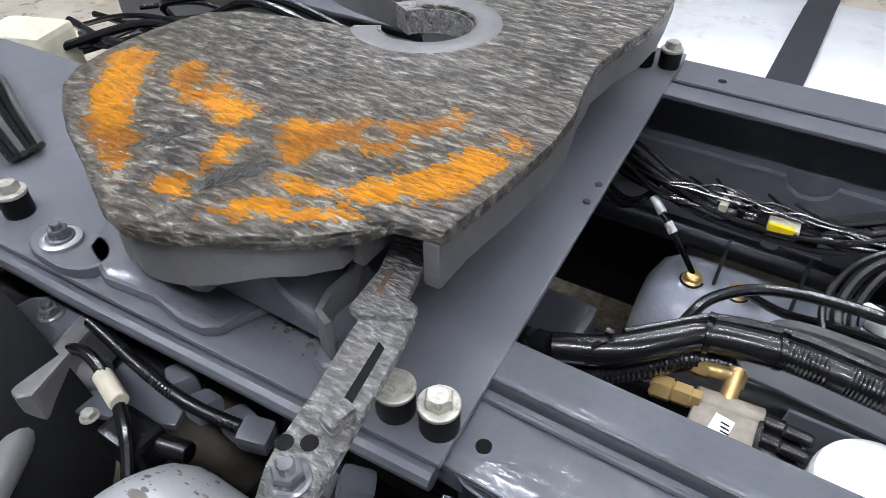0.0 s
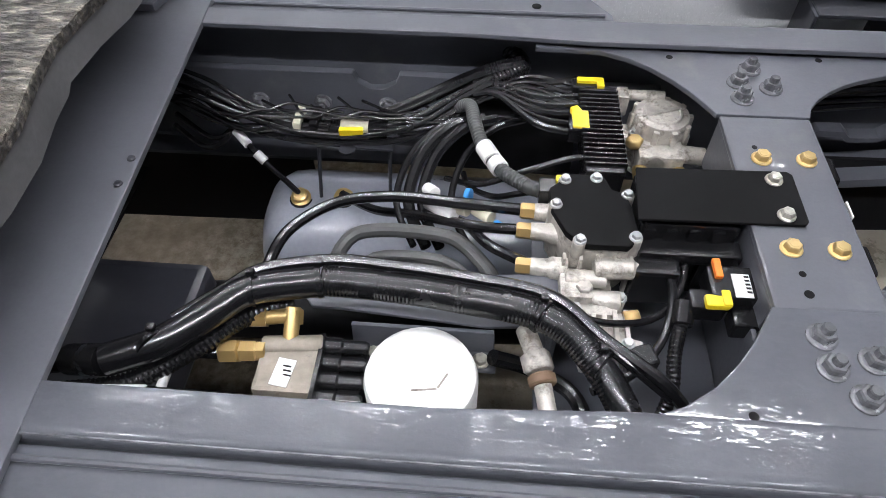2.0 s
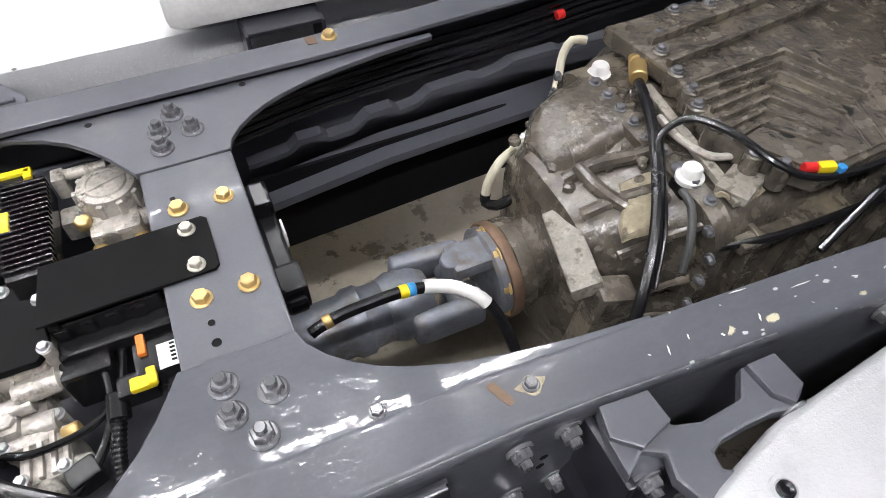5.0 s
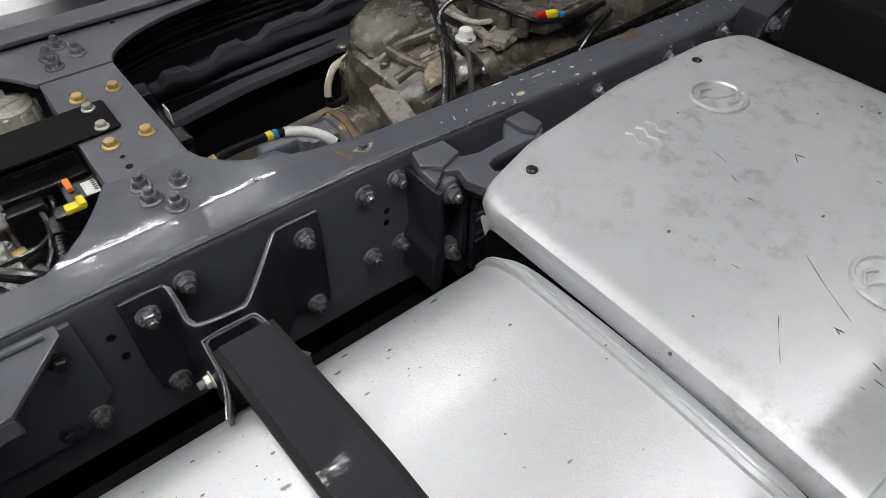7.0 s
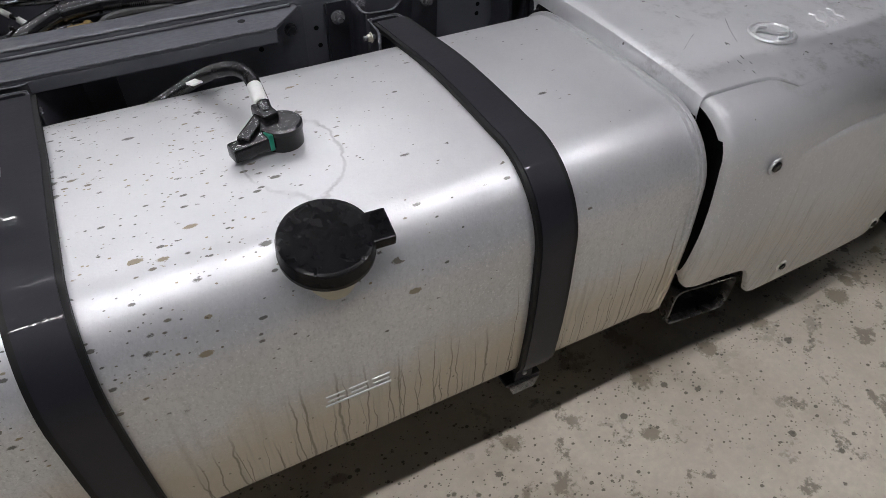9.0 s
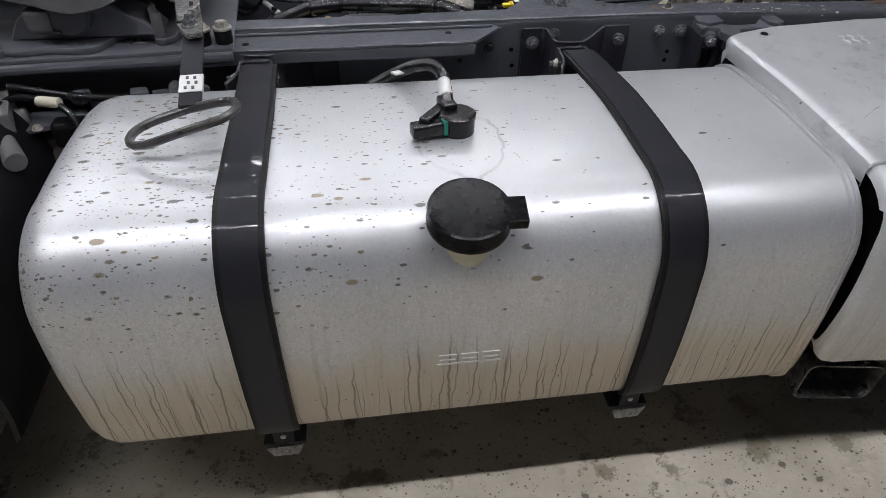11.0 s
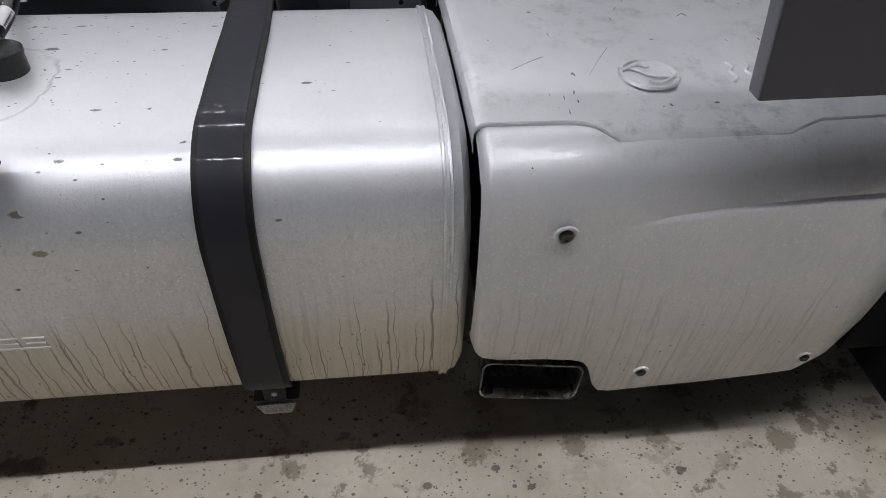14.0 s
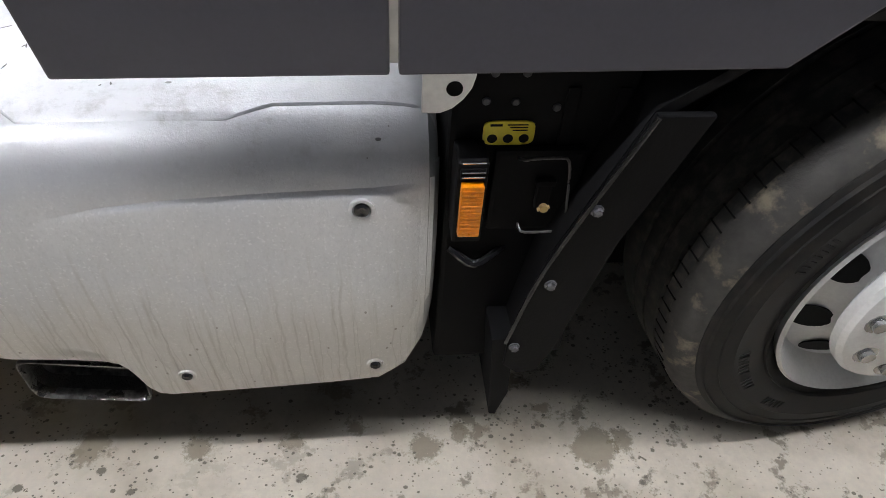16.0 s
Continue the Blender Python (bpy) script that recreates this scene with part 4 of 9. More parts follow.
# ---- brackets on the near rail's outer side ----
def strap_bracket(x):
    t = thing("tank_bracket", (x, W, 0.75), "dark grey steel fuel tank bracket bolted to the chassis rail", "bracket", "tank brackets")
    # Plates and sheets here use the frame paint with shade in its colour
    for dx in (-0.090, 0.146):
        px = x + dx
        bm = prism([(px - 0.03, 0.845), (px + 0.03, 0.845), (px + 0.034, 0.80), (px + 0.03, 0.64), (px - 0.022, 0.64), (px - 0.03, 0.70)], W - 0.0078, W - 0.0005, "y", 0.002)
        part("side_plate", bm, PAINT_SHADED, t)
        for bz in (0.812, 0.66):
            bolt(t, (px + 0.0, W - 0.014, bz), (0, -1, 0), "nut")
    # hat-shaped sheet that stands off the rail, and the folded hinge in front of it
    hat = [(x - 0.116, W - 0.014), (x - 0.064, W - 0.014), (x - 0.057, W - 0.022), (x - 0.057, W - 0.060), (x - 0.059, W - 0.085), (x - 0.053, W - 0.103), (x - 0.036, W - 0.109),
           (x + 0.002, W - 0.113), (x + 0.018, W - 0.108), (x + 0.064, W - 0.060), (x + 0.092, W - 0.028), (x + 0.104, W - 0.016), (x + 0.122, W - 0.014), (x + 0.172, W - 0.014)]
    part("formed_sheet", plan_sheet(hat, 0.655, 0.850, 0.006), PAINT_SHADED, t, "bent steel sheet with a bright edge")
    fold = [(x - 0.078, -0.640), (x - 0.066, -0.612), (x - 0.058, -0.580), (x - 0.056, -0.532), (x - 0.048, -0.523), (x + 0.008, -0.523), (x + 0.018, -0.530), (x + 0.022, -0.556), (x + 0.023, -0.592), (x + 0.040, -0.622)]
    part("hinge_fold", plan_sheet(fold[::-1], 0.772, 0.843, 0.005), PAINT_SHADED, t, "folded hinge plate round the strap's end")
    # A pale strip on each top edge paints in the glint there
    for pts in (hat, fold):
        zz = 0.8505 if pts is hat else 0.8435
        part("glint_edge", sweep([(px, py, zz) for px, py in pts], 0.0018, 6, step=0.02), GREYEDGE, t, "thin pale strip for the glint on the edge")
    part("hinge_pin", rod((x - 0.085, -0.566, 0.822), (x + 0.034, -0.566, 0.822), 0.006, 12), GREYBOLT, t)
    bolt(t, (x - 0.066, -0.566, 0.822), (-1, 0, 0), "zinc")
    return t


strap_bracket(-0.018)
strap_bracket(-0.79)

# cast bracket ahead of the tank that carries the cover
cast = thing("cover_bracket", (0.4, -0.44, 0.75), "dark grey cast steel bracket bolted to the chassis rail", "bracket")
top = [(0.326, -0.440), (0.335, -0.405), (0.395, -0.410), (0.398, -0.452), (0.430, -0.462), (0.485, -0.458), (0.510, -0.428), (0.552, -0.430), (0.556, -0.478), (0.530, -0.492), (0.506, -0.486), (0.471, -0.486), (0.436, -0.488),
       (0.420, -0.495), (0.417, -0.512), (0.440, -0.525), (0.440, -0.560), (0.382, -0.545), (0.366, -0.502), (0.374, -0.476), (0.352, -0.464), (0.324, -0.482)]
part("arm", prism(top, 0.838, 0.858, "z", 0.004), PAINT, cast, "flat cast arm with two raised ends")
part("lug", prism([(0.326, -0.440), (0.335, -0.405), (0.395, -0.410), (0.397, -0.45), (0.352, -0.464)], 0.856, 0.866, "z", 0.003), PAINT, cast)
part("lug", prism([(0.512, -0.43), (0.552, -0.431), (0.555, -0.475), (0.53, -0.488), (0.515, -0.47)], 0.856, 0.868, "z", 0.003), PAINT, cast)
# Cheeks, channel and pad take the shaded copy of the arm's paint
part("cheek", prism([(0.322, 0.842), (0.334, 0.842), (0.340, 0.70), (0.332, 0.62), (0.312, 0.62), (0.315, 0.70), (0.326, 0.72)], -0.490, -0.402, "y", 0.004), PAINT_SHADED, cast)
part("cheek", prism([(0.376, 0.842), (0.388, 0.842), (0.386, 0.62), (0.372, 0.62)], -0.490, -0.402, "y", 0.004), PAINT_SHADED, cast)
part("channel", prism([(0.334, 0.842), (0.376, 0.842), (0.374, 0.62), (0.334, 0.62)], -0.462, -0.402, "y", 0.003), PAINT_SHADED, cast)
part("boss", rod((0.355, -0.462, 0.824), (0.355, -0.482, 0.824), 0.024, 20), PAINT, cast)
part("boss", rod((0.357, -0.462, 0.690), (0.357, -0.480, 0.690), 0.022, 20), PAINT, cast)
part("pad", prism([(0.392, 0.805), (0.418, 0.785), (0.423, 0.63), (0.392, 0.63)], -0.50, -0.42, "y", 0.006), PAINT_SHADED, cast)
for z in (0.768, 0.756, 0.722, 0.705):
    part("notch", span((0.395, -0.5035, z - 0.0025), (0.418, -0.4995, z + 0.0025), 0.001), GREYEDGE, cast, "pale ridge")
bolt(cast, (0.355, -0.482, 0.824), (0, -1, 0), "nut")
bolt(cast, (0.357, -0.480, 0.690), (0, -1, 0), "nut")
bolt(cast, (0.536, -0.49, 0.845), (0, -1, 0.1), "nut")
cast2 = thing("cab_mount_bracket", (1.2, -0.48, 0.8), "dark grey cast cab mount bracket on the chassis rail", "bracket")
part("body", prism([(1.12, 0.80), (1.32, 0.80), (1.34, 0.90), (1.25, 0.93), (1.14, 0.89)], -0.52, -0.452, "y", 0.01), PAINT_SHADED, cast2)
part("foot", box((1.23, -0.53, 0.85), (0.10, 0.06, 0.04), 0.008), PAINT, cast2)
for bx in (1.16, 1.22, 1.29):
    bolt(cast2, (bx, -0.52, 0.87), (0, -1, 0), "nut")

# ---- fuel tank on the near side ----


def tank_section(shrink=0.0, crown=0.02, sign=1):
    """Tank outline: nearly flat crowned top, broad round shoulder, almost upright face, round bottom."""
    y0, y1, z0, z1 = -0.606 - shrink, -1.222 + shrink, 0.325 + shrink, 0.852 - shrink
    pts = []
    for a in np.linspace(0, math.pi / 2, 8):
        pts.append((y0 - 0.11 + 0.11 * math.cos(a), z1 - 0.075 + 0.0690 * math.sin(a)))
    for t in np.linspace(0.1, 0.9, 9):
        y = (y0 - 0.11) * (1 - t) + (y1 + 0.15) * t
        pts.append((y, z1 - 0.02 + crown * math.sin(math.pi * (0.25 + 0.5 * t)) * 1.0 - 0.000))
    for a in np.linspace(0, math.pi / 2, 12):
        pts.append((y1 + 0.15 - 0.15 * math.sin(a), z1 - 0.155 + 0.151 * math.cos(a)))
    for t in np.linspace(0.15, 0.85, 5):
        pts.append((y1 - 0.006 * math.sin(math.pi * t), (z1 - 0.155) * (1 - t) + (z0 + 0.07) * t))
    for a in np.linspace(0, math.pi / 2, 7):
        pts.append((y1 + 0.07 - 0.07 * math.cos(a), z0 + 0.07 - 0.07 * math.sin(a)))
    for a in np.linspace(0, math.pi / 2, 6):
        pts.append((y0 - 0.07 + 0.07 * math.sin(a), z0 + 0.07 - 0.07 * math.cos(a)))
    return [(y * sign, z) for y, z in pts]


def tube_of(sections):
    """Skin through (x, outline) rows, closed at both ends."""
    bm = bmesh.new()
    rows = [[bm.verts.new((x, y, z)) for y, z in sec] for x, sec in sections]
    n = len(rows[0])
    for p, q in zip(rows, rows[1:]):
        for k in range(n):
            bm.faces.new((p[k], p[(k + 1) % n], q[(k + 1) % n], q[k]))
    bm.faces.new(rows[0])
    bm.faces.new(rows[-1])
    return bm


def fuel_tank(x0, x1, sign, label):
    t = thing("fuel_tank", ((x0 + x1) / 2, sign * -0.9, 0.33), label, "fuel tank", "fuel tanks")
    s = [(x0, 0.10), (x0 + 0.006, 0.07), (x0 + 0.018, 0.042), (x0 + 0.035, 0.02), (x0 + 0.055, 0.008), (x0 + 0.08, 0.001), (x0 + 0.1, 0.0),
         (x0 + 0.3, 0.0), ((x0 + x1) / 2, 0.0), (x1 - 0.3, 0.0), (x1 - 0.050, 0.0), (x1 - 0.046, -0.003), (x1 - 0.040, -0.003), (x1 - 0.035, 0.0), (x1 - 0.02, 0.004), (x1 - 0.006, 0.02), (x1, 0.05)]
    part("shell", tube_of([(x, tank_section(k, sign=sign)) for x, k in s]), ALU, t)
    for e in (x1 - 0.043,):
        rim = [(e - 0.0085, -0.0005), (e - 0.007, -0.0045), (e - 0.003, -0.0045), (e - 0.0015, -0.001), (e + 0.0015, -0.001), (e + 0.003, -0.0045), (e + 0.007, -0.0045), (e + 0.0085, -0.0005)]
        part("end_seam", tube_of([(x, tank_section(k, sign=sign)) for x, k in rim]), ALU, t, "raised welded seam round the tank's end")
    return t


tank = fuel_tank(-1.18, 0.352, 1, "brushed aluminium fuel tank with mud splashes and dried run marks")


def strap(x, parent_sign=1):
    """Dark strap round the tank on a wider black rubber band."""
    t = thing("tank_strap", (x, parent_sign * -0.9, 0.30), "dark grey painted steel tank strap on a black rubber band", "strap", "tank straps")
    full = tank_section(0.0, sign=parent_sign)
    n = len(full)
    ys = parent_sign
    sec = [(ys * -0.548, 0.834), (ys * -0.59, 0.838), (ys * -0.64, 0.841), (ys * -0.69, 0.8435)] + [p for p in full[2:n - 9] if abs(p[0]) > 0.70]

    def band(half, lo, hi, shift=0.0):
        bm = bmesh.new()
        rows = []
        for k, (y, z) in enumerate(sec):
            a, b = Vector(sec[max(k - 1, 0)]), Vector(sec[min(k + 1, len(sec) - 1)])
            d = (b - a).normalized()
            nrm = Vector((-d.y, d.x)) * (-1 if parent_sign > 0 else 1)
            if nrm.dot(Vector((y - parent_sign * -0.9, z - 0.6))) < 0:
                nrm = -nrm
            skew = -0.010 * max(0.0, (abs(y) * -1 + 0.80) / 0.25)
            rows.append([bm.verts.new((x + u * half + skew, y + nrm.x * o, z + nrm.y * o)) for u, o in ((-1, lo), (1, lo), (1, hi), (-1, hi))])
        for p, q in zip(rows, rows[1:]):
            for k in range(4):
                bm.faces.new((p[k], p[(k + 1) % 4], q[(k + 1) % 4], q[k]))
        bm.faces.new(rows[0])
        bm.faces.new(rows[-1])
        return bm
    part("rubber_band", bevel(band(0.0415, 0.0005, 0.0105), 0.002, 60, 2), BANDRUBBER, t)
    part("steel_band", bevel(band(0.0325, 0.006, 0.0122), 0.001, 60, 1), STRAP, t)
    lip = prism([(x - 0.040, 0.272), (x + 0.040, 0.272), (x + 0.027, 0.240), (x - 0.027, 0.240)], ys * -1.203, ys * -1.197, "y", 0.0015)
    part("foot_lip", lip, GALV, t, "small bright bracket lip under the tank")
    part("foot_bracket", span((x - 0.045, ys * -1.197, 0.268), (x + 0.045, ys * -0.60, 0.278), 0.003), PAINT_SHADED, t)
    part("strap_end", span((x - 0.022, ys * -1.196, 0.276), (x + 0.022, ys * -1.186, 0.345), 0.002), STRAP, t)
    bolt(t, (x, ys * -1.192, 0.30), (0, -ys, 0), "small")
    return t


strap(-0.02)
strap(-0.79)

cap = thing("filler_cap", (-0.425, -1.175, 0.84), "round black filler cap with hinged flap on the tank shoulder", "filler cap")
ax = Vector((0, -0.20, 0.98)).normalized()
c0 = Vector((-0.408, -1.168, 0.795))
part("neck", lathe([(0.050, -0.03), (0.050, 0.020), (0.056, 0.022), (0.05, 0.03), (0.05, 0.034)], c0, c0 + ax, 32), CREAM, cap, "pale filler neck")
part("lid", lathe([(0.070, 0.030), (0.0725, 0.032), (0.0728, 0.040), (0.0715, 0.042), (0.072, 0.061), (0.070, 0.0655), (0.0665, 0.0668), (0.0655, 0.0672), (0.0640, 0.0672), (0.01, 0.0672)], c0, c0 + ax, 40), CAPBLACK, cap, "glossy black plastic lid")
fl = box((-0.333, -1.188, 0.848), (0.042, 0.055, 0.022), 0.003, (14, 0, -3))
part("flap", fl, CAPBLACK, cap, "black rectangular hinge flap")

sens = thing("tank_sensor", (-0.39, -0.905, 0.852), "black plastic fuel level sensor with cable on top of the tank", "sensor")
part("body", lathe([(0.034, -0.004), (0.034, 0.03), (0.036, 0.032), (0.036, 0.04), (0.032, 0.043)], (-0.388, -0.915, 0.85), (-0.388, -0.915, 1), 28), PLASTIC, sens)
part("plug", joined(box((-0.445, -0.935, 0.872), (0.075, 0.03, 0.026), 0.006, (0, 0, 12)), box((-0.432, -0.905, 0.884), (0.085, 0.022, 0.02), 0.005, (0, 0, 52)), box((-0.405, -0.885, 0.893), (0.028, 0.05, 0.024), 0.006, (0, 0, 14))), PLASTIC, sens)
part("seal", box((-0.417, -0.93, 0.874), (0.008, 0.032, 0.03), 0.002, (0, 0, 12)), GREEN, sens, "green lock ring")
part("cable", sweep([(-0.404, -0.892, 0.895), (-0.401, -0.831, 0.905), (-0.403, -0.785, 0.915), (-0.42, -0.755, 0.918), (-0.445, -0.725, 0.905), (-0.482, -0.66, 0.862), (-0.54, -0.61, 0.81), (-0.60, -0.56, 0.76)], 0.012, 10, ribs=0.0015, pitch=0.005), CONDUIT, sens, "black corrugated cable sleeve")
part("sleeve", rod((-0.4035, -0.865, 0.900), (-0.4015, -0.815, 0.909), 0.0135, 12), PAPER, sens, "white marker sleeve")
part("tag", box((-0.47, -0.68, 0.872), (0.07, 0.018, 0.004), 0.001, (0, 10, 40)), PAPER, sens, "white paper tag")

# pressed lettering on the tank's face, as plain raised shapes
emb = thing("pressed_mark", (-0.405, -1.226, 0.535), "pressed maker's mark in the tank face, plain raised strokes", "emblem")
for k in range(3):
    x0 = -0.463 + k * 0.042
    part("stroke", joined(box((x0 + 0.017, -1.2285, 0.549), (0.034, 0.003, 0.003), 0.001), box((x0 + 0.017, -1.2285, 0.536), (0.03, 0.003, 0.003), 0.001)), ALU_PLAIN, emb)
part("stroke", box((-0.405, -1.2285, 0.524), (0.122, 0.003, 0.004), 0.001), ALU_PLAIN, emb)


# ---- pressed aluminium cover ahead of the tank ----
def cover_section(x):
    """Outline in (y, z): crowned top, round shoulder, face that leans in below; the front end is drawn in."""
    f = max(0.0, (x - 1.02) / 0.12)
    drop = 0.05 * f * f
    z1 = 0.866 - 0.3 * drop
    y1 = -1.236 + 0.35 * drop
    z0 = float(np.interp(x, [0.356, 0.366, 0.38, 0.41, 0.50, 0.56, 0.58, 0.595, 0.605, 0.615, 0.628, 0.65, 0.9, 1.04, 1.09, 1.12, 1.14], [0.455, 0.425, 0.408, 0.398, 0.390, 0.380, 0.371, 0.350, 0.322, 0.290, 0.273, 0.267, 0.278, 0.292, 0.33, 0.40, 0.46]))
    pts = [(-0.50, z1 - 0.09), (-0.50, z1 - 0.03), (-0.515, z1 - 0.008), (-0.55, z1)]
    for t in np.linspace(0.08, 0.95, 9):
        pts.append((-0.55 * (1 - t) + (y1 + 0.11) * t, z1 + 0.008 * math.sin(math.pi * t) - 0.012 * t))
    zt = z1 - 0.012
    for a in np.linspace(0, math.pi / 2, 10):
        pts.append((y1 + 0.11 - 0.11 * math.sin(a), zt - 0.11 + 0.11 * math.cos(a)))
    for t in np.linspace(0.1, 0.9, 7):
        pts.append((y1 - 0.010 * math.sin(math.pi * t), (zt - 0.11) * (1 - t) + (z0 + 0.02) * t))
    pts += [(y1 + 0.002, z0 + 0.02), (y1 + 0.008, z0 + 0.004), (y1 + 0.02, z0)]
    return pts


def skin_open(rows_of_points, thickness):
    bm = bmesh.new()
    rows = [[bm.verts.new(p) for p in row] for row in rows_of_points]
    for p, q in zip(rows, rows[1:]):
        for k in range(len(p) - 1):
            bm.faces.new((p[k], p[k + 1], q[k + 1], q[k]))
    bmesh.ops.recalc_face_normals(bm, faces=bm.faces)
    bmesh.ops.solidify(bm, geom=bm.faces[:], thickness=thickness)
    return bm


cover = thing("exhaust_cover", (0.75, -0.9, 0.30), "pressed aluminium exhaust box cover with scratches and grey road film", "cover")


def end_roll(x):
    k = 0.018 if x < 0.358 else (0.007 if x < 0.364 else (0.002 if x < 0.372 else 0))
    return max(k, 0.03 if x > 1.135 else (0.012 if x > 1.12 else 0))


def cover_top(x, y):
    """Height of the lapping top sheet, with its shallow pressed step."""
    sec = cover_section(max(x, 0.372))[3:18]
    z = float(np.interp(-y, [-p[0] for p in sec], [p[1] for p in sec]))
    lap = float(np.interp(x, [0.35, 0.54, 0.60, 0.80, 0.86, 1.14], [0.0018, 0.0018, 0.0008, 0.0008, 0.0015, 0.0015]))
    step = float(np.interp(x, [0.52, 0.545, 0.58, 0.61, 0.80, 0.88], [0.0045, 0.0038, 0.001, 0.0, 0.0, 0.002]))
    return z + lap + step * float(np.interp(y, [-1.12, -0.98, -0.72], [1.0, 0.9, 0.0]))


xs = [0.356, 0.360, 0.366, 0.372, 0.38, 0.395, 0.41, 0.45, 0.50, 0.54, 0.56, 0.57, 0.58, 0.588, 0.595, 0.60, 0.605, 0.61, 0.615, 0.621, 0.628, 0.638, 0.65, 0.75, 0.85, 0.95, 1.0, 1.04, 1.065, 1.09, 1.105, 1.12, 1.13, 1.138]
rows = []
for x in xs:
    k = end_roll(x)
    rows.append([(x, y + k * (1 if y < -0.6 else -1), z - k * (1 if z > 0.8 else 0)) for y, z in cover_section(x)[8:]])
part("side_shell", skin_open(rows, 0.004), ALU_COVER, cover)
# top shell laps over the side shell; rear and inner borders are rolled down, the rear inner corner is round
rows = []
for x, d in [(0.352, 0.046), (0.3505, 0.028), (0.3515, 0.014), (0.355, 0.006), (0.362, 0.0018), (0.372, 0.0)] + [(q, 0.0) for q in np.linspace(0.385, 1.10, 48)] + [(1.115, 0.003), (1.128, 0.010), (1.136, 0.03)]:
    edge = float(np.interp(x, [0.35, 0.50, 0.53, 0.565, 0.84, 0.90, 1.14], [-1.128, -1.130, -1.136, -1.168, -1.166, -1.142, -1.135]))
    inner = float(np.interp(x, [0.35, 0.352, 0.36, 0.391, 0.443, 0.5, 0.76, 1.0, 1.08, 1.11, 1.14], [-0.585, -0.575, -0.553, -0.533, -0.517, -0.50, -0.47, -0.475, -0.492, -0.51, -0.55]))
    z = cover_top(x, inner - 0.02) - d
    row = [(x, inner + 0.006, z - 0.022), (x, inner + 0.005, z - 0.013), (x, inner + 0.001, z - 0.006), (x, inner - 0.006, z - 0.001)]
    for t in np.linspace(0.03, 1, 26):
        y = inner * (1 - t) + edge * t
        row.append((x, y, cover_top(x, y) - d))
    row.append((x, edge - 0.0025, row[-1][2] - 0.0026))
    row.append((x, edge - 0.003, row[-1][2] - 0.0045))
    rows.append(row)
part("top_shell", skin_open(rows, 0.0015), ALU_COVER, cover, "upper aluminium sheet lapping over the side sheet")


def scratch(pts, w):
    """A thin dark scrape on the top sheet."""
    rows = []
    for (x0, y0), (x1, y1) in zip(pts, pts[1:]):
        x0, y0, w = x0 + (x1 - x0) * 0.5, y0 + (y1 - y0) * 0.5, w * 0.6
        d = Vector((x1 - x0, y1 - y0)).normalized() * w / 2
        for t in np.linspace(0, 1, 6):
            x, y = x0 + (x1 - x0) * t, y0 + (y1 - y0) * t
            k = 0.25 + math.sin(math.pi * t)
            rows.append([(x - d.y * k, y + d.x * k, cover_top(x - d.y * k, y + d.x * k) + 0.0007), (x + d.y * k, y - d.x * k, cover_top(x + d.y * k, y - d.x * k) + 0.0007)])
    part("scratch", skin_open(rows, 0.0005), SCRAPE, cover, "thin dark scrape")


SCRATCHES = (
    ([(0.652, -0.863), (0.589, -0.959), (0.562, -1.006)], 0.0019),
    ([(0.719, -0.669), (0.703, -0.730)], 0.0015),
    ([(0.516, -0.934), (0.477, -0.957), (0.433, -0.987)], 0.0022),
    ([(0.530, -0.985), (0.537, -1.010)], 0.0042),
    ([(0.528, -1.038), (0.521, -1.065)], 0.0042),
    ([(0.525, -1.068), (0.523, -1.087)], 0.0034),
    ([(0.505, -1.052), (0.503, -1.077)], 0.0025),
    ([(0.505, -1.092), (0.503, -1.116)], 0.0025),
    ([(0.692, -0.733), (0.675, -0.766)], 0.0021),
    ([(0.656, -0.787), (0.658, -0.806)], 0.0030),
    ([(0.799, -0.769), (0.811, -0.798)], 0.0042),
    ([(0.821, -0.769), (0.790, -0.798)], 0.0025),
    ([(0.671, -1.081), (0.675, -1.096)], 0.0051),
    ([(0.906, -0.885), (0.909, -0.902)], 0.0042),
    ([(0.664, -1.091), (0.659, -1.098)], 0.0034),
    ([(0.536, -0.994), (0.530, -1.008)], 0.0034),
    ([(0.481, -1.053), (0.482, -1.065)], 0.0017),
    ([(0.520, -0.848), (0.523, -0.872)], 0.0017),
    ([(0.927, -0.919), (0.938, -0.939)], 0.0017),
    ([(0.843, -0.886), (0.848, -0.904)], 0.0017),
)
for pts, w in SCRATCHES:
    scratch(pts, w * 0.7)
# pressed flat panel on the face
panel = [(0.50, 0.40), (0.50, 0.735), (0.57, 0.752), (0.66, 0.768), (0.76, 0.777), (0.9, 0.780), (1.06, 0.777), (1.085, 0.765), (1.095, 0.74), (1.095, 0.42), (1.06, 0.33), (0.66, 0.31), (0.645, 0.40)]
rows = []
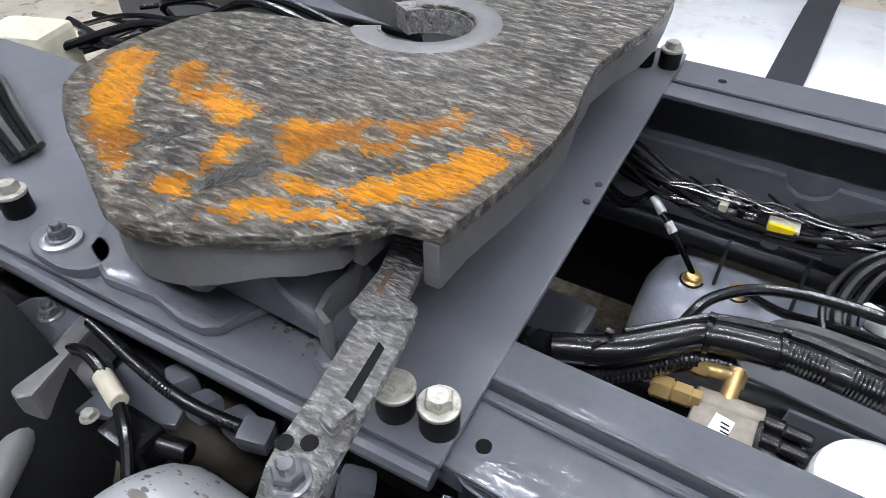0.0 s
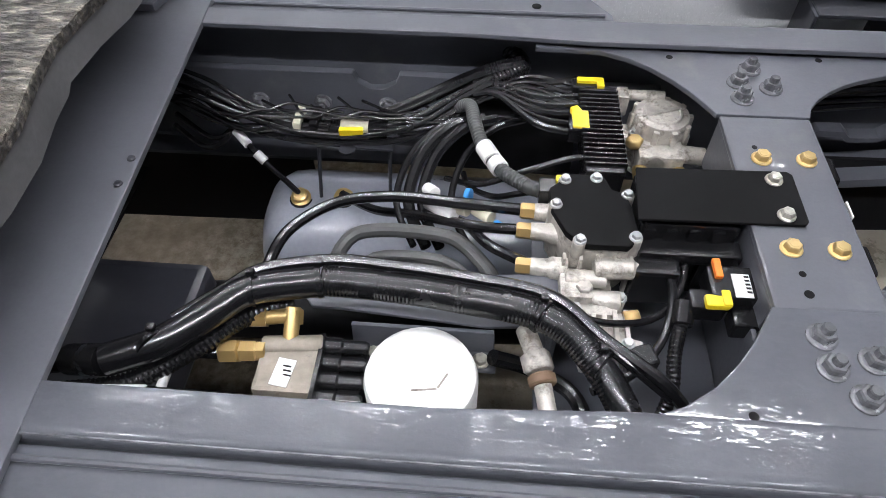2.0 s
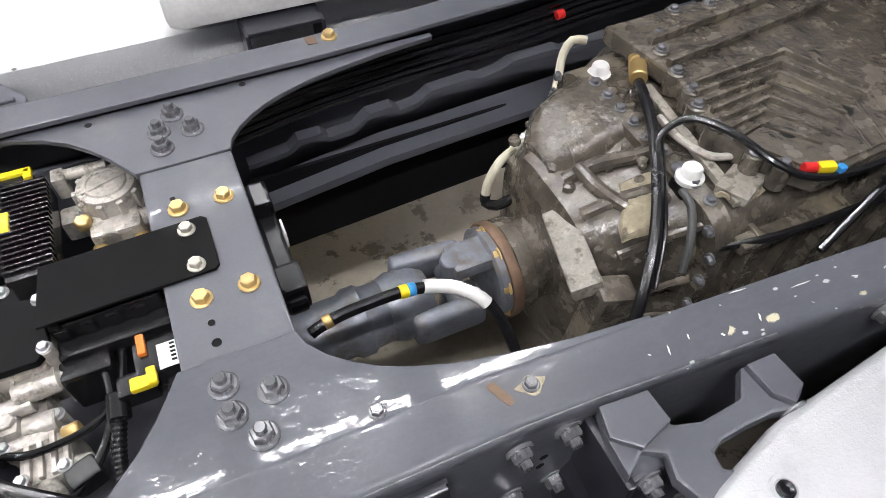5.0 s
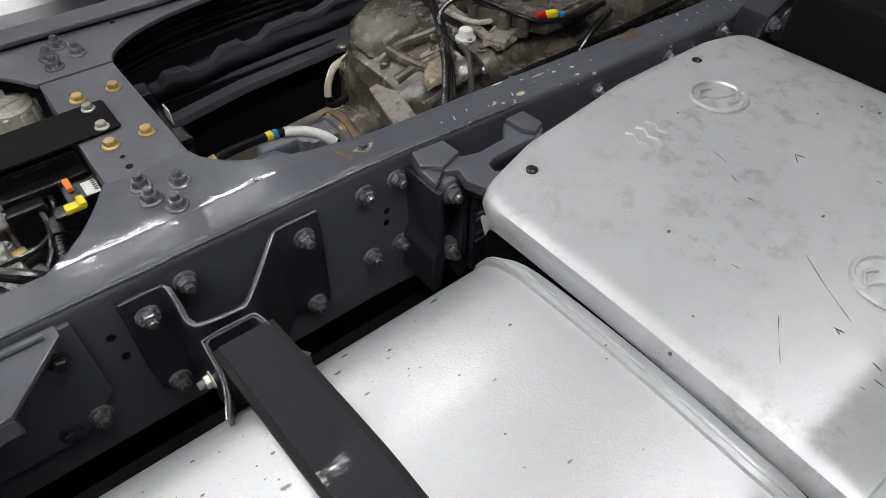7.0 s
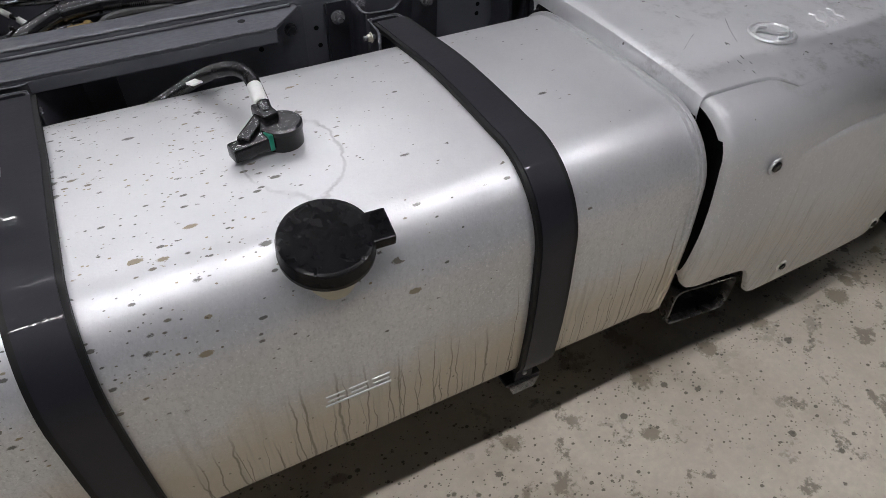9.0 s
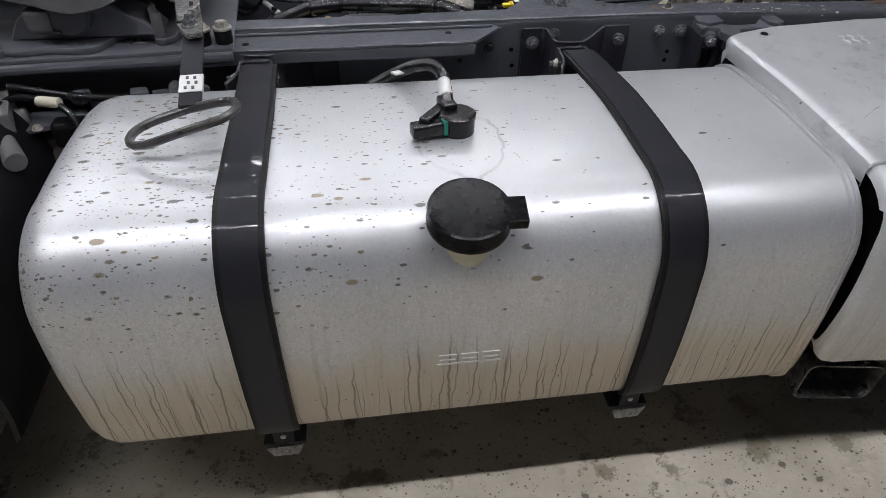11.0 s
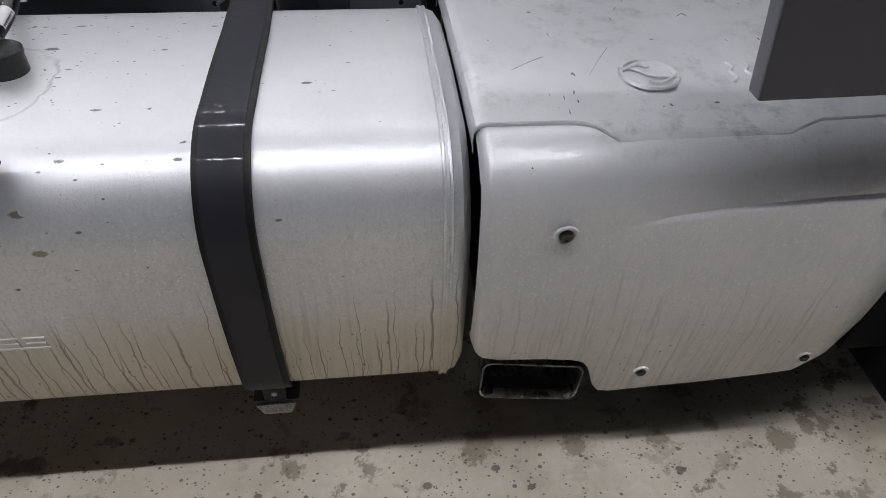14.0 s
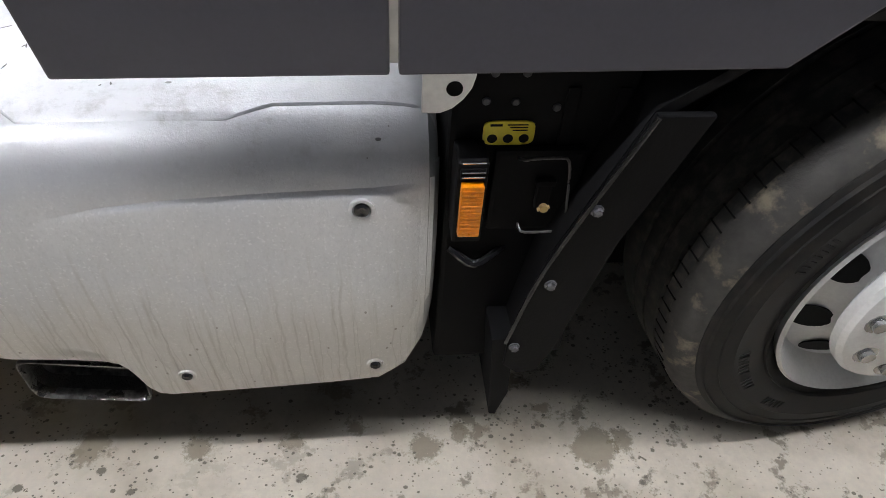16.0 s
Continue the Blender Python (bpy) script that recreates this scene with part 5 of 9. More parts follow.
for x in np.linspace(0.505, 1.128, 34):
    top = float(np.interp(x, [0.50, 0.57, 0.66, 0.76, 0.9, 1.05, 1.13], [0.65, 0.728, 0.750, 0.762, 0.770, 0.775, 0.776]))
    low = float(np.interp(x, [0.50, 0.60, 0.65, 0.68, 1.0, 1.06, 1.13], [0.56, 0.48, 0.40, 0.325, 0.335, 0.38, 0.54]))
    row = []
    for drop, lip in [(0.0, -0.12), (0.003, 0.25), (0.006, 0.65), (0.010, 0.92), (0.016, 1.0)] + [(0.016 + 0.1 * k, 1.0) for k in range(1, 10)]:
        z = top - (drop if drop < 0.02 else 0.016 + (drop - 0.016) / 0.9 * (top - 0.016 - low))
        face = cover_section(x)[13:30]
        y = float(np.interp(-z, [-p[1] for p in face], [p[0] for p in face]))
        rise = 0.0058 * float(np.interp(x, [0.55, 0.70, 1.05, 1.12], [0.0, 1.0, 1.0, 0.0]))
        tail = 1.0 if drop < 0.6 else float(np.interp(drop, [0.6, 0.916], [1.0, -0.15]))
        row.append((x, y - min(lip * rise, tail * 0.0075) + (0.001 if rise < 0.001 else 0), z))
    rows.append(row)
part("pressed_panel", skin_open(rows, 0.001), ALU_COVER, cover, "flat pressed panel in the side sheet")
inner = span((0.39, -1.20, 0.39), (1.10, -0.52, 0.82), 0.02)
part("exhaust_box", inner, BLACK, cover, "black box inside the cover")


def cover_screw(x, y, z, axis, r=0.016):
    a = Vector((x, y, z))
    d = Vector(axis).normalized()
    part("screw_dimple", lathe([(r * 1.25, -0.003), (r * 1.2, 0.0012), (r * 0.9, 0.0012), (r * 0.75, -0.002)], a, a + d, 28), ALU_COVER, cover)
    part("rubber_screw", lathe([(r * 0.72, -0.003), (r * 0.72, 0.0025), (r * 0.5, 0.0045), (r * 0.25, 0.003)], a, a + d, 20), RUBBER, cover, "black rubber-backed screw")


cover_screw(0.486, -1.246, 0.727, (0, -1, 0))
cover_screw(1.022, -1.243, 0.742, (0, -1, 0))
cover_screw(0.696, -1.245, 0.352, (0, -1, 0), 0.013)
cover_screw(1.034, -1.243, 0.358, (0, -1, 0), 0.013)
cover_screw(0.452, -0.556, 0.869, (0, 0, 1), 0.013)
cover_screw(0.925, -0.512, 0.866, (0, 0, 1), 0.013)


def emblem(x, y, z, feathers):
    t = thing("pressed_emblem", (x, y, z), "round pressed emblem, plain raised ring with slanted strokes", "emblem", "pressed emblems")
    bm = bmesh.new()
    n = 40
    ring = []
    for k in range(n):
        a = 2 * math.pi * k / n
        ring.append([bm.verts.new((x + (r * math.cos(a)), y + (r * math.sin(a)), z + h)) for r, h in ((0.052, -0.002), (0.049, 0.002), (0.045, 0.002), (0.042, -0.002))])
    for k in range(n):
        p, q = ring[k], ring[(k + 1) % n]
        for j in range(3):
            bm.faces.new((p[j], p[j + 1], q[j + 1], q[j]))
    part("ring", bm, ALU_PLAIN, t)
    for pts in ([(-0.047, 0.020), (-0.02, 0.014), (0.0, -0.006), (0.022, -0.012), (0.047, -0.016)], [(-0.044, 0.010), (-0.012, 0.030), (0.006, 0.022)], [(0.044, -0.006), (0.012, -0.030), (-0.008, -0.024)]):
        part("stroke", sweep([(x + u, y + w, z + 0.0002) for u, w in pts], 0.0028, 8), ALU_PLAIN, t)
    for dx in feathers:
        part("stroke", sweep([(x + dx + (0.004 if k % 2 else -0.004) - 0.002 * k, y + 0.032 - 0.015 * k, cover_top(x + dx, y + 0.032 - 0.015 * k)) for k in range(5)], 0.0032, 8), ALU_PLAIN, t)
    return t


emblem(0.665, -1.006, 0.866, (0.152, 0.180, 0.208))
emblem(0.850, -0.612, 0.872, (-0.205, -0.180, -0.155))

ex = thing("exhaust_outlet", (0.49, -1.15, 0.25), "flattened chromed exhaust outlet with sooty inside", "exhaust pipe")
MOUTH = [(0.388, 0.366), (0.602, 0.330), (0.596, 0.212), (0.386, 0.246)]


def rounded(corners, r, inset):
    """Outline with its corners rounded by r, drawn in by inset."""
    c = sum((Vector(p) for p in corners), Vector((0, 0))) / len(corners)
    pts = [Vector(p) + Vector((math.copysign(inset, c.x - p[0]), math.copysign(inset, c.y - p[1]))) for p in corners]
    out = []
    for k, p in enumerate(pts):
        a, b = (pts[k - 1] - p).normalized() * r, (pts[(k + 1) % len(pts)] - p).normalized() * r
        for t in np.linspace(0, 1, 7):
            out.append(p + a * (1 - t) ** 2 + b * t ** 2)
    return out


def mouth_skin(rings, closed):
    bm = bmesh.new()
    rows = [[bm.verts.new((q.x, y, q.y)) for q in rounded(MOUTH, 0.026, k)] for k, y in rings]
    for p, q in zip(rows, rows[1:]):
        for k in range(len(p)):
            bm.faces.new((p[k], p[(k + 1) % len(p)], q[(k + 1) % len(p)], q[k]))
    if closed:
        bm.faces.new(rows[-1])
    bmesh.ops.recalc_face_normals(bm, faces=bm.faces)
    return bm


part("lip", mouth_skin([(0.018, -0.95), (0.010, -1.15), (0.002, -1.19), (0.0, -1.200), (0.001, -1.206), (0.0035, -1.207), (0.006, -1.202), (0.007, -1.185)], False), SOOTY, ex, "rolled chrome lip dulled by soot")
part("pipe", mouth_skin([(0.007, -1.185), (0.012, -1.10), (0.018, -1.00)], True), POCKET, ex, "sooty inside of the pipe")

# ---- far side: a second tank, its straps and a white vented box ----
def far_body():
    t = thing("fuel_tank", (-0.4, 0.85, 0.33), "bright brushed aluminium tank on the far side", "fuel tank", "fuel tanks")
    sec = [(0.56, 0.36), (0.56, 0.78), (0.575, 0.82), (0.62, 0.845), (0.75, 0.855), (0.95, 0.855), (1.10, 0.84), (1.18, 0.78), (1.215, 0.70), (1.22, 0.42), (1.18, 0.35), (1.1, 0.33), (0.65, 0.33)]
    part("shell", tube_of([(x, [(y + (k if y < 0.8 else -k), z - (k if z > 0.6 else -k)) for y, z in sec]) for x, k in
                           ((-1.25, 0.05), (-1.24, 0.012), (-1.22, 0), (0.0, 0), (0.62, 0), (0.64, 0.012), (0.65, 0.05))]), ALU_COVER, t)
    for e in (-1.19, 0.60):
        rim = [(y + (-0.003 if y < 0.8 else 0.003), z + (0.003 if z > 0.6 else -0.003)) for y, z in sec]
        part("end_seam", tube_of([(e - 0.006, sec), (e - 0.004, rim), (e + 0.004, rim), (e + 0.006, sec)]), ALU_COVER, t, "raised welded seam")
    return t


far_body()


def far_strap(x):
    t = thing("tank_strap", (x, 0.85, 0.5), "dark grey painted steel tank strap on a black rubber band", "strap", "tank straps")
    pts = [(0.50, 0.86), (0.56, 0.862), (0.75, 0.868), (0.95, 0.868), (1.11, 0.852), (1.195, 0.79), (1.23, 0.70), (1.232, 0.42)]
    part("steel_band", prism(pts + [(y - 0.008 if y > 1 else y, z - 0.008) for y, z in pts[::-1]], x - 0.034, x + 0.034, "x", 0.001), STRAP, t)
    return t


far_strap(-0.735)
vent = thing("vented_box", (0.4, 0.8, 0.86), "white plastic box with rows of ventilation slots", "box")
part("shell", prism([(0.035, 0.53), (0.06, 0.515), (0.70, 0.50), (0.72, 0.52), (0.72, 1.15), (0.035, 1.15)], 0.857, 0.925, "z", 0.012), WHITE, vent)
for r in range(3):
    for k in range(6):
        part("slot", box((0.10 + 0.075 * k + 0.02 * r, 0.575 + 0.05 * r, 0.9256), (0.05, 0.009, 0.0015), 0.0, (0, 0, -3)), INK, vent, "dark ventilation slot")
foot = thing("side_step", (0.3, 0.47, 0.6), "dark grey bent sheet metal bracket beside the white box", "bracket")
part("sheet", joined(span((0.16, 0.465, 0.845), (0.30, 0.55, 0.853), 0.003), span((0.155, 0.465, 0.60), (0.163, 0.55, 0.85), 0.003), span((0.297, 0.465, 0.60), (0.305, 0.55, 0.85), 0.003)), PAINT_SHADED, foot)
far_valve = thing("level_sensor", (-0.46, 0.72, 0.858), "black sensor with tangled cables on the far tank", "sensor")
part("body", lathe([(0.03, -0.004), (0.03, 0.03), (0.02, 0.04)], (-0.47, 0.70, 0.857), (-0.47, 0.70, 1), 20), PLASTIC, far_valve)
part("cable", sweep([(-0.47, 0.70, 0.895), (-0.52, 0.74, 0.91), (-0.57, 0.80, 0.90), (-0.55, 0.88, 0.88), (-0.48, 0.92, 0.875), (-0.42, 0.84, 0.875), (-0.41, 0.74, 0.872), (-0.42, 0.62, 0.86), (-0.42, 0.55, 0.80)], 0.009, 8, ribs=0.0015), CONDUIT, far_valve)
part("cable", sweep([(-0.36, 1.0, 0.875), (-0.37, 0.86, 0.88), (-0.40, 0.72, 0.885), (-0.39, 0.60, 0.87), (-0.40, 0.54, 0.80)], 0.012, 8, ribs=0.0015), CONDUIT, far_valve)

# ---- cab side, step box, mudguard and front wheel ----
skirt = thing("cab_side_skirt", (1.1, -1.25, 0.97), "satin dark grey cab side skirt panel", "side skirt")
part("rear_panel", prism([(0.688, 0.970), (1.062, 0.976), (1.058, 1.75), (0.58, 1.75)], -1.275, -1.245, "y", 0.004), CABPAINT, skirt)
part("front_panel", prism([(1.072, 0.976), (1.545, 0.985), (1.70, 1.13), (1.88, 1.25), (2.1, 1.3), (2.5, 1.25), (2.5, 1.75), (1.068, 1.75)], -1.275, -1.245, "y", 0.004), CABPAINT, skirt)
part("gap_strip", span((1.056, -1.262, 0.985), (1.074, -1.255, 1.75), 0.001), ZINC, skirt, "pale strip in the panel gap")
cab = thing("truck_cab", (1.9, 0, 1.0), "dark grey truck cab rear wall and floor", "truck cab")
part("rear_wall", span((1.28, -1.2, 1.02), (1.34, 1.2, 3.0), 0.02), CABPAINT, cab)
part("floor", span((1.34, -1.23, 1.02), (3.3, 1.23, 1.10), 0.02), BLACK, cab)
part("side", span((1.36, -1.235, 1.10), (3.3, -1.20, 3.0), 0.02), CABPAINT, cab)
part("side", span((1.36, 1.20, 1.02), (3.3, 1.235, 3.0), 0.02), CABPAINT, cab)
part("roof", span((1.30, -1.235, 2.96), (3.3, 1.235, 3.0), 0.02), CABPAINT, cab)
part("front", span((3.26, -1.235, 0.35), (3.3, 1.235, 3.0), 0.02), CABPAINT, cab)
part("deflector", prism([(0.62, 1.02), (1.33, 1.02), (1.33, 3.0), (0.80, 3.0)], 1.20, 1.235, "y", 0.004), CABPAINT, cab)

box1 = thing("battery_box", (1.22, -1.1, 0.35), "black step and battery box with latch and amber side reflector", "box")
part("body", span((1.145, -1.205, 0.32), (1.40, -0.55, 0.965), 0.01), MATT, box1)
part("rib", span((1.30, -1.21, 0.55), (1.318, -1.205, 0.92), 0.002), MATT, box1)
part("rib", span((1.37, -1.21, 0.55), (1.388, -1.205, 0.92), 0.002), MATT, box1)
tab = part("bracket_tab", prism([(1.105, 0.885), (1.105, 0.955), (1.176, 0.955), (1.174, 0.938), (1.170, 0.922), (1.160, 0.906), (1.146, 0.892), (1.130, 0.885)], -1.214, -1.2065, "y", 0.0015), ALU_PLAIN, box1, "bright aluminium tab")
part("tab_hole", lathe([(0.011, 0), (0.011, 0.0008)], (1.147, -1.214, 0.922), (1.147, -2, 0.922), 16), MATT, tab, "dark bolt hole")
for bx, bz in ((1.192, 0.898), (1.232, 0.897), (1.290, 0.888), (1.20, 0.94), (1.242, 0.94)):
    bolt(box1, (bx, -1.205, bz), (0, -1, 0), "rivet")
part("lamp_holder", joined(span((1.152, -1.262, 0.690), (1.196, -1.205, 0.838), 0.005), span((1.156, -1.266, 0.812), (1.192, -1.258, 0.830), 0.003)), MATT, box1, "black lamp holder")
refl = part("reflector", span((1.158, -1.276, 0.714), (1.190, -1.262, 0.808), 0.003), REFLECTOR, box1, "amber ribbed side reflector")
for k in range(13):
    part("rib", span((1.160, -1.2772, 0.7175 + 0.0068 * k), (1.188, -1.2755, 0.7205 + 0.0068 * k), 0.0005), REFLECTOR, refl)
for z in (0.818, 0.826, 0.842):
    part("clip", rod((1.158, -1.2675, z), (1.190, -1.2675, z), 0.0011, 8), CHROME, box1, "bright thin clip")
oval = [(1.2285 + 0.0365 * math.copysign(abs(math.cos(q)) ** 0.4, math.cos(q)), 0.848 + 0.0195 * math.copysign(abs(math.sin(q)) ** 0.4, math.sin(q))) for q in np.linspace(0, 6.1, 26)]
st = part("warning_sticker", prism(oval, -1.2085, -1.205, "y", 0.0005), STICKER, box1, "yellow warning sticker with rounded corners")
for k in range(3):
    part("pictogram", lathe([(0.0072, 0), (0.0072, 0.0006)], (1.2055 + 0.0225 * k, -1.2085, 0.8395), (1.2055 + 0.0225 * k, -2, 0.8395), 14), INK, st, "round dark pictogram")
part("text_bar", span((1.201, -1.2093, 0.860), (1.218, -1.2085, 0.8635), 0.0), INK, st)
for k in range(3):
    part("text_bar", span((1.225 + 0.004 * k, -1.2093, 0.8615 - 0.0045 * k), (1.254, -1.2085, 0.863 - 0.0045 * k), 0.0), INK, st)
part("lid", span((1.21, -1.222, 0.675), (1.345, -1.205, 0.828), 0.008), MATT, box1)
part("handle_wire", sweep([(1.244, -1.226, 0.818), (1.250, -1.240, 0.825), (1.262, -1.241, 0.828), (1.300, -1.241, 0.829), (1.312, -1.241, 0.822), (1.318, -1.241, 0.79), (1.324, -1.240, 0.74), (1.329, -1.240, 0.700), (1.322, -1.240, 0.689), (1.28, -1.240, 0.687), (1.262, -1.238, 0.688), (1.258, -1.226, 0.694)], 0.0021, 8), HANDLE, box1, "thin bent wire handle")
part("latch", joined(box((1.288, -1.228, 0.752), (0.022, 0.014, 0.05), 0.004), box((1.288, -1.232, 0.778), (0.030, 0.010, 0.010), 0.003)), MATT, box1, "black latch")
part("latch_pin", joined(rod((1.290, -1.234, 0.735), (1.290, -1.243, 0.735), 0.0065, 12), rod((1.281, -1.238, 0.731), (1.299, -1.238, 0.737), 0.003, 8)), BRASS, box1, "small coppery latch pin")
part("under_tube", sweep([(1.16, -1.2, 0.62), (1.20, -1.22, 0.60), (1.25, -1.20, 0.62)], 0.008, 8), PLASTIC, box1)

guard = thing("mudguard", (1.35, -1.2, 0.25), "black plastic front mudguard with bolted rear stay", "mudguard")
part("stay", prism([(1.397, 0.925), (1.475, 0.925), (1.40, 0.70), (1.345, 0.43), (1.325, 0.378), (1.29, 0.372), (1.262, 0.40), (1.262, 0.47), (1.30, 0.66)], -1.285, -1.272, "y", 0.003), GUARD, guard, "black bent side edge")
part("stay_edge", sweep([(1.258, -1.287, 0.47), (1.30, -1.287, 0.66), (1.397, -1.287, 0.925)], 0.004, 8), PLASTIC, guard)
arch = [(1.262, 0.40), (1.30, 0.66), (1.397, 0.925), (1.56, 1.05), (1.8, 1.13), (2.1, 1.16), (2.4, 1.13), (2.64, 1.05), (2.8, 0.9)]
part("arch", prism(arch + [(x + (0.012 if x < 2 else -0.012), z - 0.012) for x, z in arch[::-1]], -1.272, -0.55, "y", 0.0), MATT, guard)
part("flap", prism([(1.235, 0.47), (1.275, 0.47), (1.285, 0.30), (1.268, 0.225), (1.255, 0.225)], -1.28, -0.60, "y", 0.003), MATT, guard, "black rubber mudflap")
for bx, bz in ((1.352, 0.77), (1.312, 0.615), (1.275, 0.455)):
    bolt(guard, (bx, -1.285, bz), (0, -1, 0), "tiny")


axle = thing("front_axle", (2.1, 0, 0.0), "truck front axle with dusty tyres on silver steel rims", "axle")


def wheel(t, x, y, side):
    R = 0.505
    turn = Matrix.Translation((x, y, R)) @ Matrix.Rotation(radians(6), 4, "Z") @ Vector((0, side, 0)).to_track_quat("Z", "Y").to_matrix().to_4x4()

    def ring(prof, seg=96):
        bm = lathe(prof, (0, 0, 0), (0, 0, 1), seg, False)
        bm.transform(turn)
        for v in bm.verts:
            v.co.z = max(v.co.z, 0.001)
        return bm
    tread = [(0.44, -0.300), (0.475, -0.295), (0.497, -0.275), (R, -0.25), (R, -0.205), (R - 0.012, -0.203), (R - 0.012, -0.196), (R, -0.194), (R, -0.155), (R - 0.012, -0.153), (R - 0.012, -0.146), (R, -0.144),
             (R, -0.10), (R - 0.012, -0.098), (R - 0.012, -0.091), (R, -0.089), (R - 0.001, -0.062)]
    tyre = part("tread", ring(tread), TYRE, t, "dusty tyre tread with fine slots")
    part("shoulder", ring([(R - 0.001, -0.062), (R - 0.002, -0.055), (R - 0.006, -0.042), (0.492, -0.025), (0.478, -0.010), (0.462, -0.003)]), SHOULDER, t, "tyre shoulder caked with pale mud")
    part("sidewall", ring([(0.44, -0.28), (0.463, -0.02), (0.464, -0.002), (0.455, 0.004), (0.43, 0.009), (0.40, 0.011), (0.396, 0.013), (0.39, 0.011), (0.345, 0.006), (0.318, -0.004), (0.306, -0.012), (0.298, -0.02), (0.29, -0.25)]), SIDEWALL, t, "dark tyre sidewall")
    for q in (0.452, 0.425, 0.33):
        part("moulded_ridge", ring([(q - 0.0025, 0.004 if q != 0.425 else 0.008), (q, 0.0105 if q != 0.425 else 0.0125), (q + 0.0025, 0.004 if q != 0.425 else 0.008)]), SIDEWALL, t)
    for a0, count in ((196, 7), (212, 4), (232, 6), (150, 7), (60, 6), (300, 5)):
        for j in range(count):
            an = math.radians(a0 + j * 1.9)
            bar = box((0.375 * math.cos(an), 0.375 * math.sin(an), 0.0095), (0.022, 0.005, 0.004), 0.0, (0, 0, math.degrees(an)))
            bar.transform(turn)
            part("moulded_mark", bar, SIDEWALL, t)
    for k in range(96):
        an = 2 * math.pi * k / 96
        slot = box(((R - 0.004) * math.cos(an), (R - 0.004) * math.sin(an), -0.075), (0.010, 0.0025, 0.035), 0.0, (0, 0, math.degrees(an)))
        slot.transform(turn)
        if min(v.co.z for v in slot.verts) > 0.02:
            part("tread_slot", slot, INK, tyre)
        else:
            slot.free()
    rim = lathe([(0.30, -0.26), (0.285, -0.10), (0.302, -0.012), (0.308, 0.004), (0.302, 0.010), (0.290, -0.004), (0.278, -0.035), (0.262, -0.055), (0.21, -0.030), (0.165, 0.015), (0.15, 0.03), (0.12, 0.034), (0.11, 0.03)], (0, 0, 0), (0, 0, 1), 64, False)
    rim.transform(turn)
    rm = part("rim", rim, RIM, t, "silver steel rim with hand holes")
    for k in range(10):
        an = 2 * math.pi * (k + 0.5) / 10
        h = lathe([(0.034, 0.0), (0.034, 0.003)], (0, 0, 0), (0, 0, 1), 20)
        nrm = Vector((math.cos(an) * 0.52, math.sin(an) * 0.52, 0.85))
        h.transform(turn @ Matrix.Translation((0.222 * math.cos(an), 0.222 * math.sin(an), -0.0345)) @ nrm.to_track_quat("Z", "Y").to_matrix().to_4x4() @ Matrix.Diagonal((1, 1.2, 1, 1)))
        part("hand_hole", h, INK, rm, "dark oval opening")
    hub = lathe([(0.205, 0.010), (0.212, 0.016), (0.212, 0.034), (0.204, 0.044), (0.11, 0.058), (0.085, 0.075), (0.08, 0.12), (0.05, 0.13)], (0, 0, 0), (0, 0, 1), 40)
    hub.transform(turn)
    hb = part("hub_cover", hub, WHITE, t, "pale grey plastic nut ring")
    for k in range(10):
        an = 2 * math.pi * k / 10
        q = turn @ Vector((0.165 * math.cos(an), 0.165 * math.sin(an), 0.0495))
        part("nut", lathe([(0.024, 0), (0.024, 0.002), (0.015, 0.003), (0.014, 0.012)], q, q + Vector((0, side, 0)), 12), CHROME, hb, "chrome wheel nut")
    return t


wheel(axle, 2.078, -1.240, -1)
wheel(axle, 2.078, 1.240, 1)
part("beam", span((2.02, -0.95, 0.40), (2.16, 0.95, 0.52), 0.02), BLACK, axle)

# ---- coupling plate and its mounting plate ----
def skew(x, y):
    return (x - 0.050 * (y + 0.5), y)


mp = thing("mounting_plate", (-1.4, 0, 0.862), "dark grey steel mounting plate across the rails under the coupling", "mounting plate")
mpz = 0.8635
outline = [skew(-0.858, -0.515), skew(-0.872, 0.53), skew(-1.02, 0.53), skew(-1.06, 0.47), skew(-1.10, 0.25), skew(-1.10, -0.1), skew(-1.16, -0.22), skew(-1.35, -0.28),
           skew(-1.52, -0.28), skew(-1.68, -0.20), skew(-1.85, -0.14), skew(-2.3, -0.16), (-2.3, -0.56), skew(-1.53, -0.547)]
part("plate", prism(outline, mpz, mpz + 0.010, bev=0.002), PAINT_MOUNT, mp)
part("folded_edge", sweep([(-2.3, -0.563, 0.855), (-1.53, -0.553, 0.855), (-1.13, -0.535, 0.855), (-0.86, -0.521, 0.855)], 0.012, 10), PAINT, mp, "rounded folded edge")
for rx, ry in ((-0.901, -0.051), (-0.902, -0.002)):
    bolt(mp, (rx, ry, mpz + 0.010), (0, 0, 1), "rivet", "rivet")


